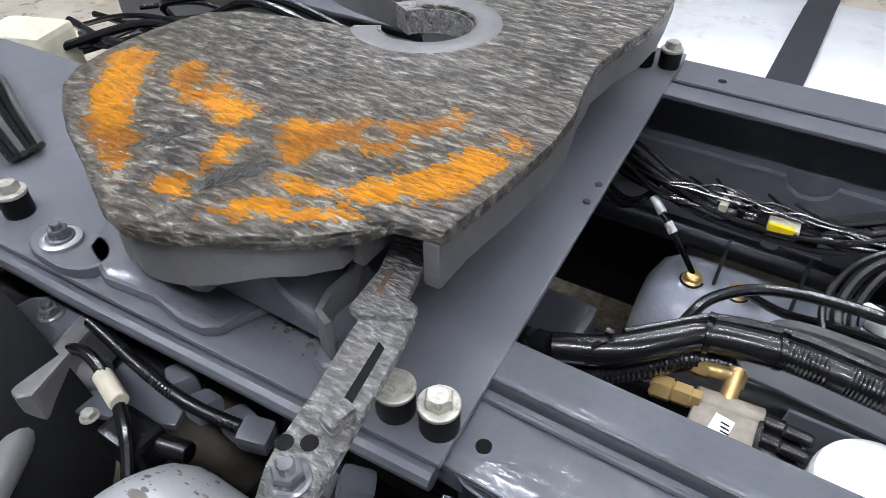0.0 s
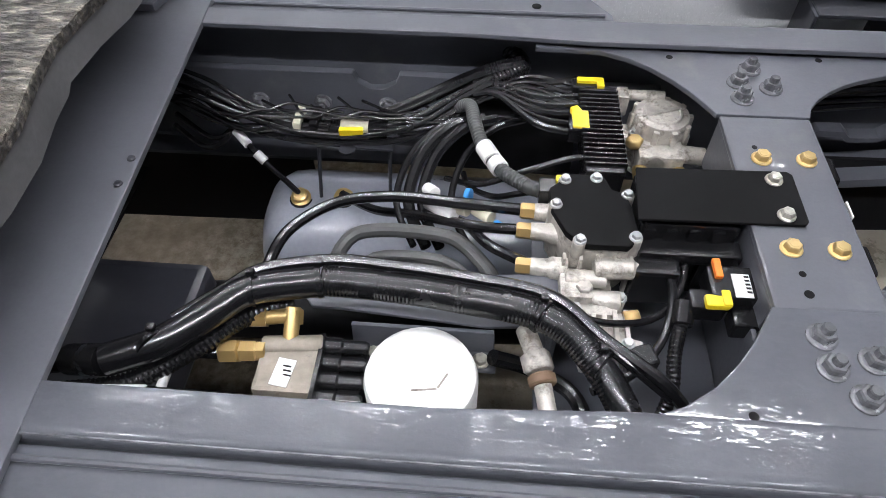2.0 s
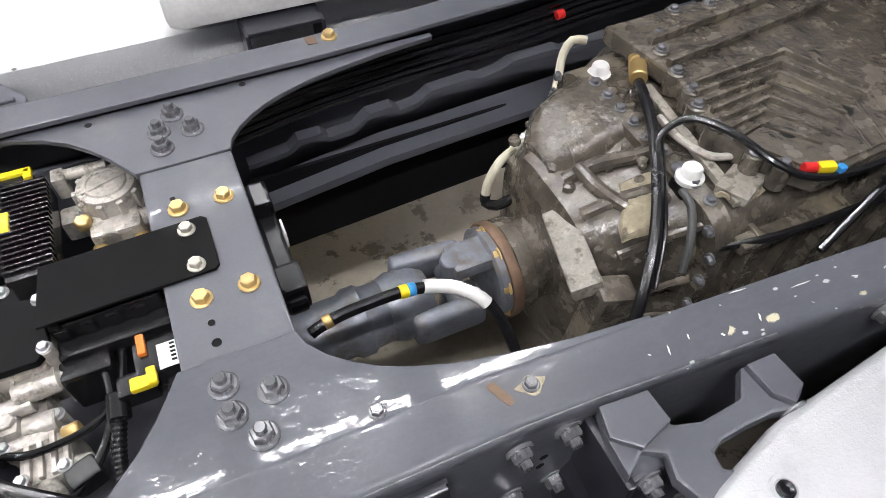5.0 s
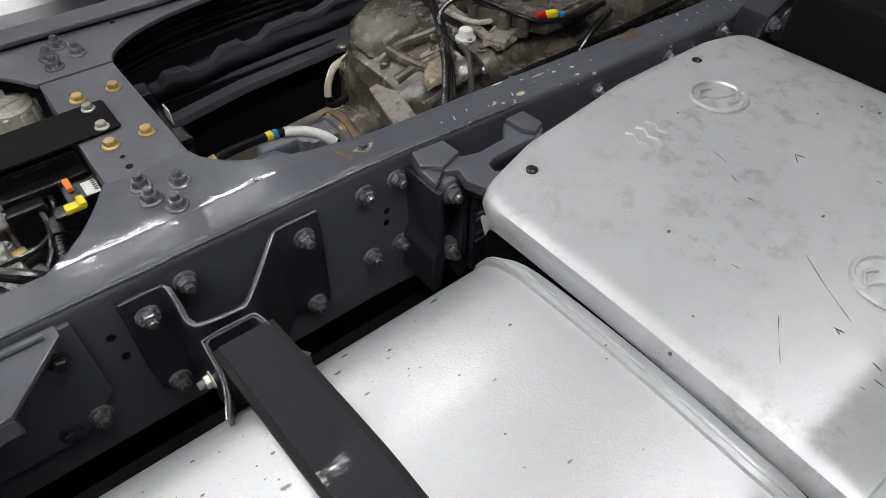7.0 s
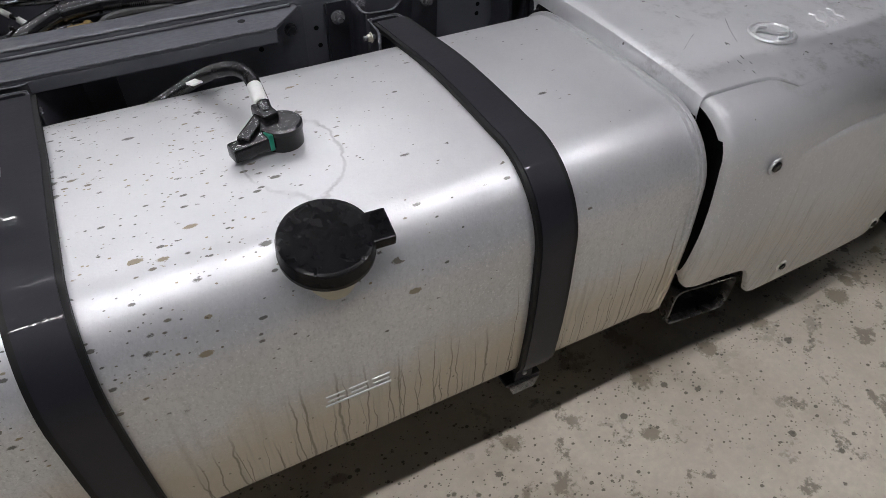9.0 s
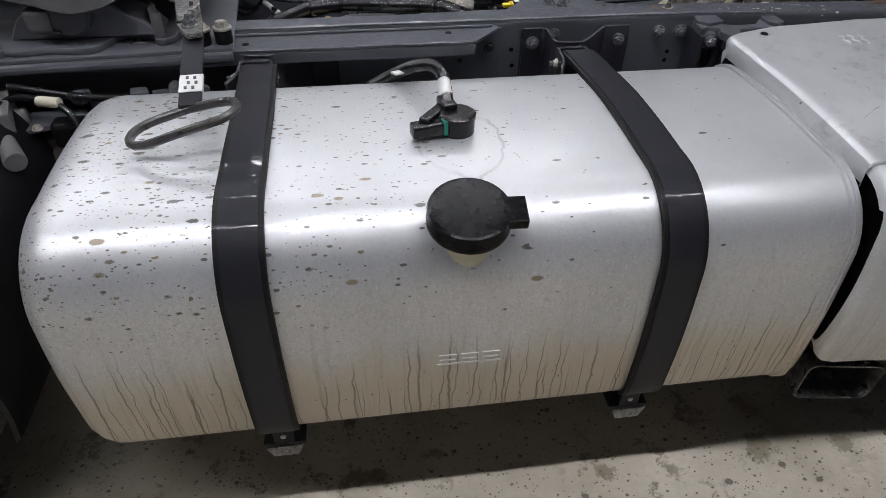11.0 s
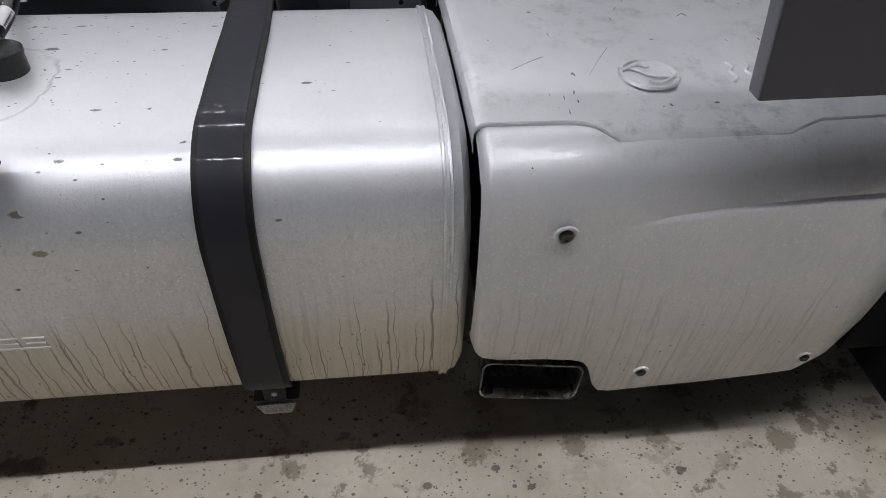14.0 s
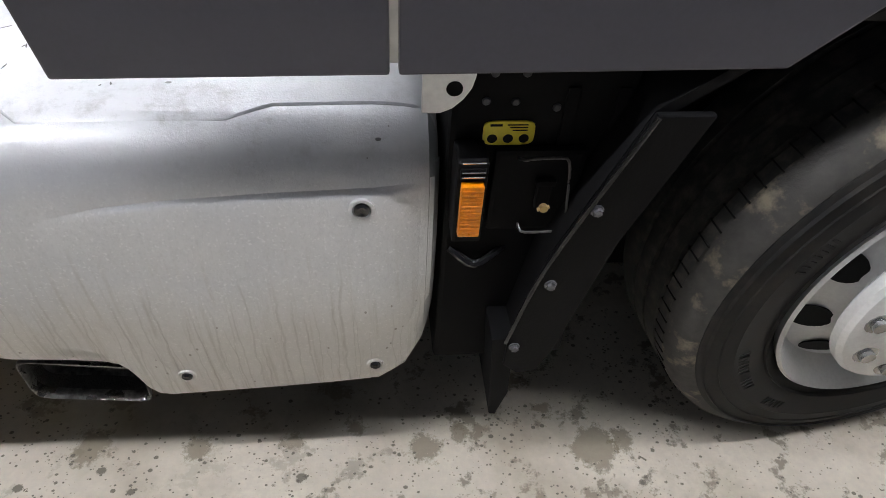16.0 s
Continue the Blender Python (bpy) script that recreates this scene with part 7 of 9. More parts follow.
part("body", joined(lathe([(0.05, 0), (0.052, 0.003), (0.052, 0.012), (0.046, 0.016), (0.044, 0.06)], (-0.127, 0.236, 0.70), (-0.127, 0.236, 1), 28), box((-0.13, 0.19, 0.745), (0.075, 0.05, 0.05), 0.008), box((-0.19, 0.235, 0.745), (0.035, 0.04, 0.04), 0.008)), CASTALU, rv)
part("cap_ring", lathe([(0.026, 0), (0.028, 0.003), (0.031, 0.003), (0.033, 0)], (-0.127, 0.243, 0.7995), (-0.127, 0.243, 1), 32), CASTALU, rv)
for k in range(10):
    an = 2 * math.pi * k / 10
    part("cap_lug", box((-0.127 + 0.047 * math.cos(an), 0.243 + 0.047 * math.sin(an), 0.780), (0.008, 0.010, 0.030), 0.002, (0, 0, math.degrees(an))), CASTALU, rv)
part("side_port", joined(rod((-0.10, 0.20, 0.75), (-0.055, 0.195, 0.75), 0.015, 16), rod((-0.14, 0.165, 0.755), (-0.14, 0.195, 0.755), 0.017, 16)), CASTALU, rv)
part("drain_plug", lathe([(0.014, 0), (0.014, 0.012), (0.010, 0.015)], (-0.172, 0.20, 0.765), (-0.172, 0.20, 1), 6), GOLD, rv, "yellow zinc plug")
for bx, by in ((-0.17, 0.225), (-0.165, 0.27), (-0.088, 0.222), (-0.09, 0.268)):
    part("screw_boss", rod((bx, by, 0.735), (bx, by, 0.77), 0.009, 10), CASTALU, rv)
    bolt(rv, (bx, by, 0.77), (0, 0, 1), "small")
for ex in (-0.16, -0.10):
    part("elbow", rod((ex, 0.17, 0.74), (ex, 0.14, 0.74), 0.013, 14), BRASS, rv)
part("top_pipe", joined(rod((-0.185, 0.285, 0.80), (-0.12, 0.285, 0.80), 0.009, 12), box((-0.19, 0.28, 0.79), (0.02, 0.03, 0.04), 0.004)), CASTALU, rv)
# lower valve cluster
lv = thing("solenoid_valve", (-0.25, -0.13, 0.68), "small cast aluminium solenoid valve cluster with brass fittings", "valve")
part("body", joined(box((-0.262, -0.115, 0.74), (0.055, 0.07, 0.08), 0.01), box((-0.245, -0.165, 0.735), (0.06, 0.06, 0.07), 0.008), rod((-0.285, -0.12, 0.77), (-0.225, -0.125, 0.775), 0.015, 16)), CASTALU, lv)
for k in range(4):
    part("rib", box((-0.262 + 0.014 * k, -0.165, 0.774), (0.006, 0.055, 0.008), 0.001), CASTALU, lv)
part("fitting", lathe([(0.011, 0), (0.011, 0.018), (0.008, 0.02)], (-0.222, -0.148, 0.772), (-0.19, -0.143, 0.775), 6), BRASS, lv, "brass fitting")
for k, (bx, by) in enumerate(((-0.285, -0.14), (-0.222, -0.19), (-0.268, -0.19), (-0.225, -0.12))):
    part("screw_boss", rod((bx, by, 0.745), (bx, by, 0.778), 0.008, 10), CASTALU, lv)
    bolt(lv, (bx, by, 0.778), (0, 0, 1), "small")
part("plug_body", box((-0.205, -0.205, 0.765), (0.035, 0.03, 0.03), 0.004, (0, 0, 20)), PLASTIC, lv, "black plug")
part("nozzle", joined(rod((-0.25, -0.19, 0.76), (-0.24, -0.215, 0.75), 0.012, 12), rod((-0.22, -0.18, 0.755), (-0.20, -0.185, 0.755), 0.012, 12)), CASTALU, lv)
# pressure sensor box with bar-code label
ps = thing("pressure_sensor", (-0.09, -0.13, 0.74), "black pressure sensor with yellow plug lock and white label", "sensor")
part("body", joined(box((-0.085, -0.115, 0.805), (0.075, 0.05, 0.035), 0.005), box((-0.07, -0.155, 0.79), (0.05, 0.03, 0.03), 0.004)), PLASTIC, ps)
part("plug", joined(box((-0.125, -0.138, 0.80), (0.045, 0.03, 0.03), 0.005), rod((-0.15, -0.135, 0.80), (-0.155, -0.165, 0.79), 0.014, 12)), PLASTIC, ps)
part("plug_lock", joined(box((-0.116, -0.145, 0.817), (0.03, 0.018, 0.010), 0.003), box((-0.105, -0.141, 0.819), (0.012, 0.024, 0.010), 0.003)), YELLOW, ps, "yellow plug lock")
lab = part("label", box((-0.083, -0.122, 0.8235), (0.022, 0.036, 0.0012), 0.0), PAPER, ps, "white label with plain bars")
for k in range(5):
    part("bar", box((-0.076, -0.108 - 0.006 * k, 0.8243), (0.006, 0.003, 0.0006), 0.0), INK, lab)
part("lock_tab", box((-0.110, -0.098, 0.825), (0.010, 0.03, 0.008), 0.002), ORANGE, ps, "orange lock tab")

# air dryer with cartridge, governor valve and bracket
ad = thing("air_dryer", (-0.5, -0.25, 0.62), "air dryer with white screw-on cartridge and aluminium valve", "air dryer")
part("cartridge", lathe([(0.066, 0), (0.069, 0.004), (0.069, 0.125), (0.066, 0.135), (0.058, 0.140), (0.03, 0.1425)], (-0.476, -0.262, 0.662), (-0.476, -0.262, 1), 48), WHITE, ad, "white enamelled cartridge")
hexm = joined(box((-0.470, -0.285, 0.8045), (0.03, 0.0022, 0.0014), 0.0, (0, 0, 8)), box((-0.449, -0.272, 0.8045), (0.022, 0.0022, 0.0014), 0.0, (0, 0, 62)))
part("pressed_mark", hexm, DUSTY, ad, "thin grey pressed line")
part("head", joined(box((-0.50, -0.255, 0.65), (0.16, 0.15, 0.06), 0.015), box((-0.575, -0.245, 0.72), (0.05, 0.08, 0.10), 0.008)), BLACK, ad)
part("valve_body", joined(box((-0.637, -0.262, 0.755), (0.075, 0.07, 0.085), 0.006), box((-0.637, -0.295, 0.74), (0.085, 0.03, 0.06), 0.005), rod((-0.675, -0.235, 0.79), (-0.60, -0.228, 0.79), 0.014, 14), rod((-0.66, -0.30, 0.77), (-0.60, -0.30, 0.77), 0.013, 12)), TAUPE, ad)
for k in range(4):
    part("solenoid", lathe([(0.010, 0), (0.0115, 0.002), (0.0115, 0.022), (0.009, 0.025), (0.009, 0.05), (0.007, 0.055)], (-0.600, -0.225 - 0.022 * k, 0.785 - 0.004 * k), (-0.5, -0.225 - 0.022 * k, 0.785 - 0.004 * k), 14), PLASTIC, ad, "black plastic solenoid")
part("cap_plate", span((-0.604, -0.315, 0.72), (-0.598, -0.215, 0.80), 0.002), PLASTIC, ad)
part("label", box((-0.640, -0.272, 0.7985), (0.022, 0.036, 0.0015), 0.0, (0, 0, -8)), PAPER, ad, "white label with plain bars")
for k in range(3):
    part("label_bar", box((-0.636 + 0.001 * k, -0.264 - 0.006 * k, 0.7996), (0.010, 0.002, 0.0006), 0.0, (0, 0, -8)), INK, ad)
part("brass_union", lathe([(0.012, 0), (0.012, 0.01), (0.014, 0.012), (0.014, 0.03), (0.012, 0.032), (0.0155, 0.034), (0.0155, 0.055), (0.0125, 0.058)], (-0.668, -0.243, 0.795), (-0.76, -0.247, 0.79), 6), BRASS, ad, "yellow brass hose union")
part("brass_tee", joined(rod((-0.642, -0.235, 0.79), (-0.642, -0.19, 0.815), 0.010, 12), rod((-0.647, -0.2, 0.81), (-0.69, -0.207, 0.81), 0.0095, 12), lathe([(0.0125, 0), (0.0125, 0.02)], (-0.673, -0.205, 0.81), (-0.7, -0.207, 0.81), 6), lathe([(0.0135, 0), (0.0135, 0.018)], (-0.643, -0.205, 0.80), (-0.643, -0.18, 0.822), 6)), BRASS, ad, "brass tee fitting")
brk = thing("dryer_bracket", (-0.45, -0.15, 0.70), "grey steel air dryer bracket with bolts", "bracket")
part("top_sheet", prism([(-0.645, -0.145), (-0.60, -0.118), (-0.315, -0.088), (-0.306, -0.095), (-0.306, -0.172), (-0.40, -0.180), (-0.592, -0.165), (-0.63, -0.165)], 0.776, 0.782, bev=0.002), PAINT, brk)
part("front_sheet", prism([(-0.575, 0.776), (-0.39, 0.776), (-0.385, 0.69), (-0.58, 0.69)], -0.186, -0.180, "y", 0.002), PAINT, brk)
part("fold", span((-0.585, -0.215, 0.722), (-0.385, -0.183, 0.728), 0.002), PAINT, brk)
for bx in (-0.548, -0.405):
    bolt(brk, (bx, -0.20, 0.728), (0, 0, 1), "zinc")
part("side_sheet", span((-0.312, -0.172, 0.66), (-0.306, -0.09, 0.776), 0.002), PAINT, brk)

# metal pipe with union nut below the hose
mpipe = thing("metal_pipe", (-0.34, -0.24, 0.72), "greasy metal pipe with a hexagon union nut", "pipe")
part("pipe", joined(rod((-0.353, -0.19, 0.80), (-0.338, -0.235, 0.80), 0.0125, 14), rod((-0.332, -0.262, 0.795), (-0.315, -0.34, 0.77), 0.011, 14)), CASTALU, mpipe)
part("union_nut", lathe([(0.019, 0), (0.019, 0.02), (0.016, 0.023)], (-0.341, -0.227, 0.80), (-0.332, -0.262, 0.797), 6), CASTALU, mpipe)
part("rust_ring", rod((-0.334, -0.252, 0.798), (-0.331, -0.265, 0.796), 0.017, 16), RUST, mpipe)
hose("rubber_pipe", [(-0.39, -0.20, 0.74), (-0.34, -0.19, 0.70), (-0.28, -0.22, 0.69), (-0.27, -0.28, 0.70), (-0.32, -0.33, 0.70)], 0.011, RUBBER, "black rubber pipe below the dryer")

# thick corrugated hoses over the dryer
MAIN = [(-0.90, -0.275, 0.80), (-0.84, -0.285, 0.825), (-0.778, -0.262, 0.835), (-0.725, -0.216, 0.84), (-0.689, -0.186, 0.842), (-0.606, -0.166, 0.842), (-0.537, -0.167, 0.84), (-0.44, -0.176, 0.838), (-0.332, -0.196, 0.836), (-0.275, -0.245, 0.825), (-0.238, -0.305, 0.80), (-0.225, -0.345, 0.74)]
main = thing("corrugated_hose", (-0.55, -0.2, 0.82), "thick black corrugated hose with a smooth taped stretch", "hose")
for name, cut, ribs, mat, note in (("rear_section", MAIN[:2], 0.0007, CONDUIT, ""), ("taped_section", MAIN[1:6], 0.0, RUBBER, "smooth shiny taped stretch"), ("front_section", MAIN[5:], 0.0008, CONDUIT, "")):
    part(name, sweep(cut, 0.0185 if ribs else 0.0200, 16, ribs=ribs, pitch=0.0048), mat, main, note)
hose("air_hose", [(x + 0.006, y + 0.028, z + 0.006) for x, y, z in MAIN[2:9]] + [(-0.262, -0.222, 0.835), (-0.20, -0.262, 0.82), (-0.17, -0.275, 0.79)], 0.008, RUBBER, "smooth black air hose along the corrugated hose")
hose("air_hose", [(-0.29, -0.205, 0.835), (-0.24, -0.243, 0.828), (-0.185, -0.272, 0.80)], 0.007, RUBBER, "smooth black air hose along the corrugated hose")
for k, q in enumerate(((-0.689, -0.186, 0.842), (-0.61, -0.166, 0.842), (-0.335, -0.194, 0.836), (-0.268, -0.25, 0.824), (-0.785, -0.268, 0.835))):
    tie = thing("cable_tie", q, "black plastic cable tie round the hoses", "cable tie", "cable ties")
    d = Vector(MAIN[min(len(MAIN) - 1, 5)]) - Vector(MAIN[4]) if k < 2 else Vector((0.05, -0.04, 0))
    part("band", lathe([(0.0215, -0.003), (0.0228, -0.003), (0.0228, 0.003), (0.0215, 0.003)], q, Vector(q) + d, 20), PLASTIC, tie)
    part("head", box((q[0], q[1] + 0.01, q[2] + 0.024), (0.010, 0.009, 0.008), 0.002), PLASTIC, tie)
hose("corrugated_hose", [(-0.90, -0.32, 0.80), (-0.82, -0.30, 0.80), (-0.75, -0.255, 0.81), (-0.70, -0.21, 0.815), (-0.65, -0.175, 0.80)], 0.012, CONDUIT, "black corrugated hose below the main hose", ribs=0.0015)
# hoses from the dryer and tank to the valve block
hose("air_hose", [(-0.735, -0.09, 0.70), (-0.722, -0.05, 0.735), (-0.70, 0.0, 0.745), (-0.64, 0.05, 0.75), (-0.55, 0.055, 0.765), (-0.45, 0.03, 0.785), (-0.345, 0.008, 0.80)], 0.009, RUBBER, "black nylon air hose to the brake valve")
hose("air_hose", [(-0.672, 0.185, 0.625), (-0.60, 0.12, 0.66), (-0.52, 0.06, 0.72), (-0.42, -0.005, 0.775), (-0.345, -0.024, 0.795)], 0.008, RUBBER, "black nylon air hose to the brake valve")
hose("air_hose", [(-0.505, 0.07, 0.72), (-0.44, 0.02, 0.75), (-0.40, -0.04, 0.775), (-0.345, -0.078, 0.785)], 0.008, RUBBER, "black nylon air hose to the brake valve")
hose("air_hose", [(-0.752, 0.184, 0.62), (-0.772, 0.189, 0.645), (-0.816, 0.204, 0.690), (-0.849, 0.228, 0.710), (-0.89, 0.262, 0.735), (-0.93, 0.29, 0.75)], 0.0055, RUBBER, "thin black sensor cable of the air tank")
for a, b in (((-0.808, 0.201, 0.683), (-0.824, 0.209, 0.696)), ((-0.838, 0.219, 0.704), (-0.864, 0.240, 0.719))):
    solo("marker_sleeve", rod(a, b, 0.0085, 12), WHITE, "white plastic marker sleeve on a cable", "sleeve", "marker sleeves")
for a, b, m in (((-0.50, 0.065, 0.745), (-0.455, 0.025, 0.76), WHITE), ((-0.46, 0.045, 0.762), (-0.435, 0.03, 0.77), CREAM), ((-0.505, 0.105, 0.735), (-0.49, 0.085, 0.745), WHITE), ((-0.44, 0.048, 0.785), (-0.432, 0.045, 0.7865), BLUE),
                ((-0.425, 0.03, 0.775), (-0.40, 0.008, 0.78), CREAM), ((-0.395, -0.005, 0.778), (-0.391, -0.010, 0.779), BLUE)):
    solo("marker_sleeve", rod(a, b, 0.0105, 12), m, "printed marker sleeve on an air hose", "sleeve", "marker sleeves")
# two grey bent pipes between tank and bracket
hose("bent_pipe", [(-0.635, -0.075, 0.70), (-0.63, -0.035, 0.72), (-0.605, 0.0, 0.735), (-0.55, 0.008, 0.74), (-0.475, 0.004, 0.74), (-0.44, -0.012, 0.74), (-0.40, -0.055, 0.735), (-0.38, -0.09, 0.72)], 0.011, GREYHOSE, "grey rubber pipe bent in a flat arch")
hose("bent_pipe", [(-0.60, -0.075, 0.70), (-0.59, -0.045, 0.715), (-0.555, -0.03, 0.725), (-0.47, -0.036, 0.728), (-0.43, -0.06, 0.72), (-0.40, -0.09, 0.70)], 0.009, GREYHOSE, "grey rubber pipe bent in a flat arch")
# corrugated conduit with white clip up to the plug
hose("corrugated_hose", [(-0.47, 0.27, 0.77), (-0.445, 0.25, 0.79), (-0.435, 0.20, 0.80), (-0.42, 0.15, 0.795), (-0.39, 0.09, 0.80), (-0.35, 0.045, 0.812), (-0.325, 0.033, 0.815)], 0.0105, GREYHOSE, "grey corrugated cable conduit", ribs=0.0012)
clip = thing("conduit_clip", (-0.405, 0.118, 0.79), "white plastic clip on a corrugated conduit", "clip")
part("half", rod((-0.418, 0.145, 0.796), (-0.402, 0.113, 0.797), 0.0145, 16), WHITE, clip)
part("half", rod((-0.399, 0.108, 0.797), (-0.390, 0.090, 0.80), 0.0145, 16), WHITE, clip)
# dropping loops right of the harness
for k, (dx, r) in enumerate(((0.0, 0.010), (0.022, 0.009), (0.07, 0.006), (-0.02, 0.006))):
    hose("air_hose", [(-0.42 + dx, 0.25, 0.765), (-0.47 + dx, 0.225, 0.765), (-0.515 + dx, 0.18, 0.745), (-0.535 + dx, 0.12, 0.72), (-0.53 + dx, 0.075, 0.705), (-0.50 + dx, 0.02, 0.69)], r, RUBBER, "black hose looping down past the air tank", seg=8)
hose("cable", [(-0.45, 0.18, 0.70), (-0.44, 0.14, 0.71), (-0.40, 0.09, 0.74), (-0.36, 0.07, 0.77), (-0.31, 0.065, 0.79)], 0.005, RUBBER, "thin black cable to the valve block", "cable")
hose("cable", [(-0.48, 0.165, 0.70), (-0.42, 0.125, 0.73), (-0.35, 0.12, 0.77), (-0.27, 0.13, 0.795), (-0.2, 0.115, 0.80)], 0.005, RUBBER, "thin black cable to the valve block", "cable")
# cables under the control unit, by the sensor
hose("corrugated_hose", [(-0.155, -0.16, 0.79), (-0.165, -0.20, 0.775), (-0.17, -0.24, 0.76), (-0.185, -0.275, 0.74)], 0.0085, CONDUIT, "black corrugated conduit from the sensor plug", ribs=0.0012)
hose("cable", [(-0.165, -0.08, 0.80), (-0.16, -0.12, 0.79), (-0.175, -0.175, 0.775), (-0.215, -0.225, 0.77), (-0.27, -0.255, 0.77)], 0.006, RUBBER, "black cable beside the valve cluster", "cable")
hose("cable", [(-0.14, -0.04, 0.80), (-0.14, -0.08, 0.795), (-0.155, -0.12, 0.78), (-0.19, -0.15, 0.775), (-0.25, -0.165, 0.785), (-0.30, -0.14, 0.77)], 0.005, RUBBER, "black cable beside the valve cluster", "cable")
hose("cable", [(-0.35, -0.065, 0.77), (-0.35, -0.10, 0.765), (-0.335, -0.125, 0.76), (-0.29, -0.155, 0.77)], 0.0055, RUBBER, "black cable to the solenoid valve", "cable")
under = thing("valve_carrier", (-0.15, -0.15, 0.62), "grey folded sheet carrier below the valves", "bracket")
part("sheet", span((-0.33, -0.32, 0.655), (-0.076, 0.07, 0.663), 0.003), PAINT, under)
part("upright", span((-0.075, -0.20, 0.655), (-0.068, 0.07, 0.80), 0.003), PAINT, under)

# ---- wiring harness along the far rail ----
wires = [([(-1.10, 0.36, 0.77), (-1.0, 0.33, 0.765), (-0.87, 0.275, 0.745), (-0.78, 0.262, 0.735), (-0.70, 0.262, 0.73), (-0.63, 0.262, 0.735), (-0.55, 0.29, 0.755), (-0.46, 0.325, 0.785), (-0.40, 0.345, 0.80), (-0.36, 0.36, 0.80)], 0.0125)]
rng2 = random.Random(11)
for k in range(9):
    dy, dz = rng2.uniform(-0.03, 0.015), rng2.uniform(-0.012, 0.022)
    pts = [(-1.08 + rng2.uniform(-.02, .02), 0.35 + dy, 0.765 + dz), (-0.93, 0.30 + dy * 1.2, 0.755 + dz), (-0.84, 0.262 + dy * 0.8, 0.738 + dz), (-0.745, 0.25 + dy, 0.728 + dz * 0.6), (-0.62, 0.25 + dy, 0.728 + dz * 0.6),
           (-0.54 + rng2.uniform(-.02, .02), 0.262 + dy, 0.742 + dz), (-0.46, 0.30 + dy, 0.77 + dz), (-0.41, 0.325 + dy, 0.785 + dz)]
    wires.append((pts, rng2.choice((0.004, 0.005, 0.006))))
for k, (pts, r) in enumerate(wires):
    hose("cable", pts, r, CONDUIT, "black cable of the wiring harness along the rail", "cable", group="harness cables", seg=8, ribs=0.001 if k == 0 else 0.0)
for k in range(7):
    y = 0.22 + 0.016 * k
    hose("cable", [(-0.44, 0.315 - 0.006 * k, 0.79), (-0.40, 0.30 - 0.004 * k + 0.01 * math.sin(k), 0.798), (-0.33, 0.305 - 0.018 * k, 0.80), (-0.255, 0.32 - 0.024 * k, 0.803)], 0.0045 if k % 2 else 0.006, RUBBER, "black cable fanning out to the control unit", "cable", group="harness cables", seg=8)
for k in range(8):
    j = [rng2.uniform(-0.012, 0.012) for q in range(8)]
    hose("cable", [(-1.02, 0.31 + j[0], 0.745), (-0.92, 0.262 + j[1], 0.74 + j[2]), (-0.84, 0.235 + j[3], 0.735), (-0.76, 0.238 + j[4], 0.742 + j[5] * 0.5), (-0.69, 0.24 + j[6], 0.74)], 0.0035, RUBBER, "thin black wire of the rail harness", "cable", group="harness cables", seg=6)
for k in range(8):
    j = [rng2.uniform(-0.012, 0.012) for q in range(8)]
    hose("cable", [(-0.60, 0.238 + j[0], 0.74), (-0.54, 0.24 + j[1], 0.75 + j[2]), (-0.48, 0.262 + j[3] * 1.6, 0.765 + j[4]), (-0.42, 0.285 + j[5] * 1.6, 0.79), (-0.35, 0.30 + j[6] * 2, 0.80 + j[7] * 0.5), (-0.26, 0.27 + j[6] * 3, 0.80)], 0.0035, RUBBER, "thin black wire of the rail harness", "cable", group="harness cables", seg=6)
for k in range(12):
    x = -1.0 + 0.045 * k
    j = [rng2.uniform(-0.022, 0.022) for q in range(6)]
    hose("cable", [(x, 0.285 + j[0], 0.752), (x + 0.05, 0.255 + j[1], 0.757), (x + 0.10, 0.25 + j[2], 0.763), (x + 0.15, 0.25 + j[3], 0.762), (x + 0.20, 0.26 + j[4], 0.757)], 0.0026, RUBBER, "thin tangled wire on the rail harness", "cable", group="harness cables", seg=6)
hose("cable", [(-0.38, 0.40, 0.80), (-0.36, 0.365, 0.79), (-0.40, 0.33, 0.785), (-0.45, 0.30, 0.77)], 0.017, CONDUIT, "thick black cable coming through the far rail", "cable", ribs=0.0015)
hose("cable", [(-1.0, 0.30, 0.70), (-0.92, 0.25, 0.69), (-0.88, 0.25, 0.71), (-0.87, 0.285, 0.735), (-0.93, 0.31, 0.74), (-1.02, 0.32, 0.72)], 0.005, RUBBER, "black cable loop beside the mounting plate", "cable")
hose("cable", [(-1.0, 0.28, 0.69), (-0.93, 0.235, 0.68), (-0.885, 0.24, 0.70), (-0.875, 0.275, 0.725), (-0.93, 0.30, 0.735)], 0.005, RUBBER, "black cable loop beside the mounting plate", "cable")
cn = thing("cable_connector", (-0.66, 0.235, 0.73), "grey cable connector with yellow lock in the harness", "connector")
part("housing", box((-0.645, 0.236, 0.738), (0.05, 0.03, 0.022), 0.003, (0, 0, 4)), CREAM, cn)
part("lock", box((-0.648, 0.222, 0.745), (0.042, 0.010, 0.014), 0.002, (0, 0, 4)), YELLOW, cn, "yellow lock")
part("sleeve", box((-0.605, 0.238, 0.738), (0.035, 0.024, 0.02), 0.003), PLASTIC, cn)
part("bracket", joined(prism([(-0.74, 0.215), (-0.575, 0.205), (-0.575, 0.24), (-0.74, 0.25)], 0.717, 0.721, bev=0.001), lathe([(0.014, 0), (0.014, 0.004)], (-0.655, 0.205, 0.717), (-0.655, 0.205, 1), 16)), PAINT_SHADED, cn)
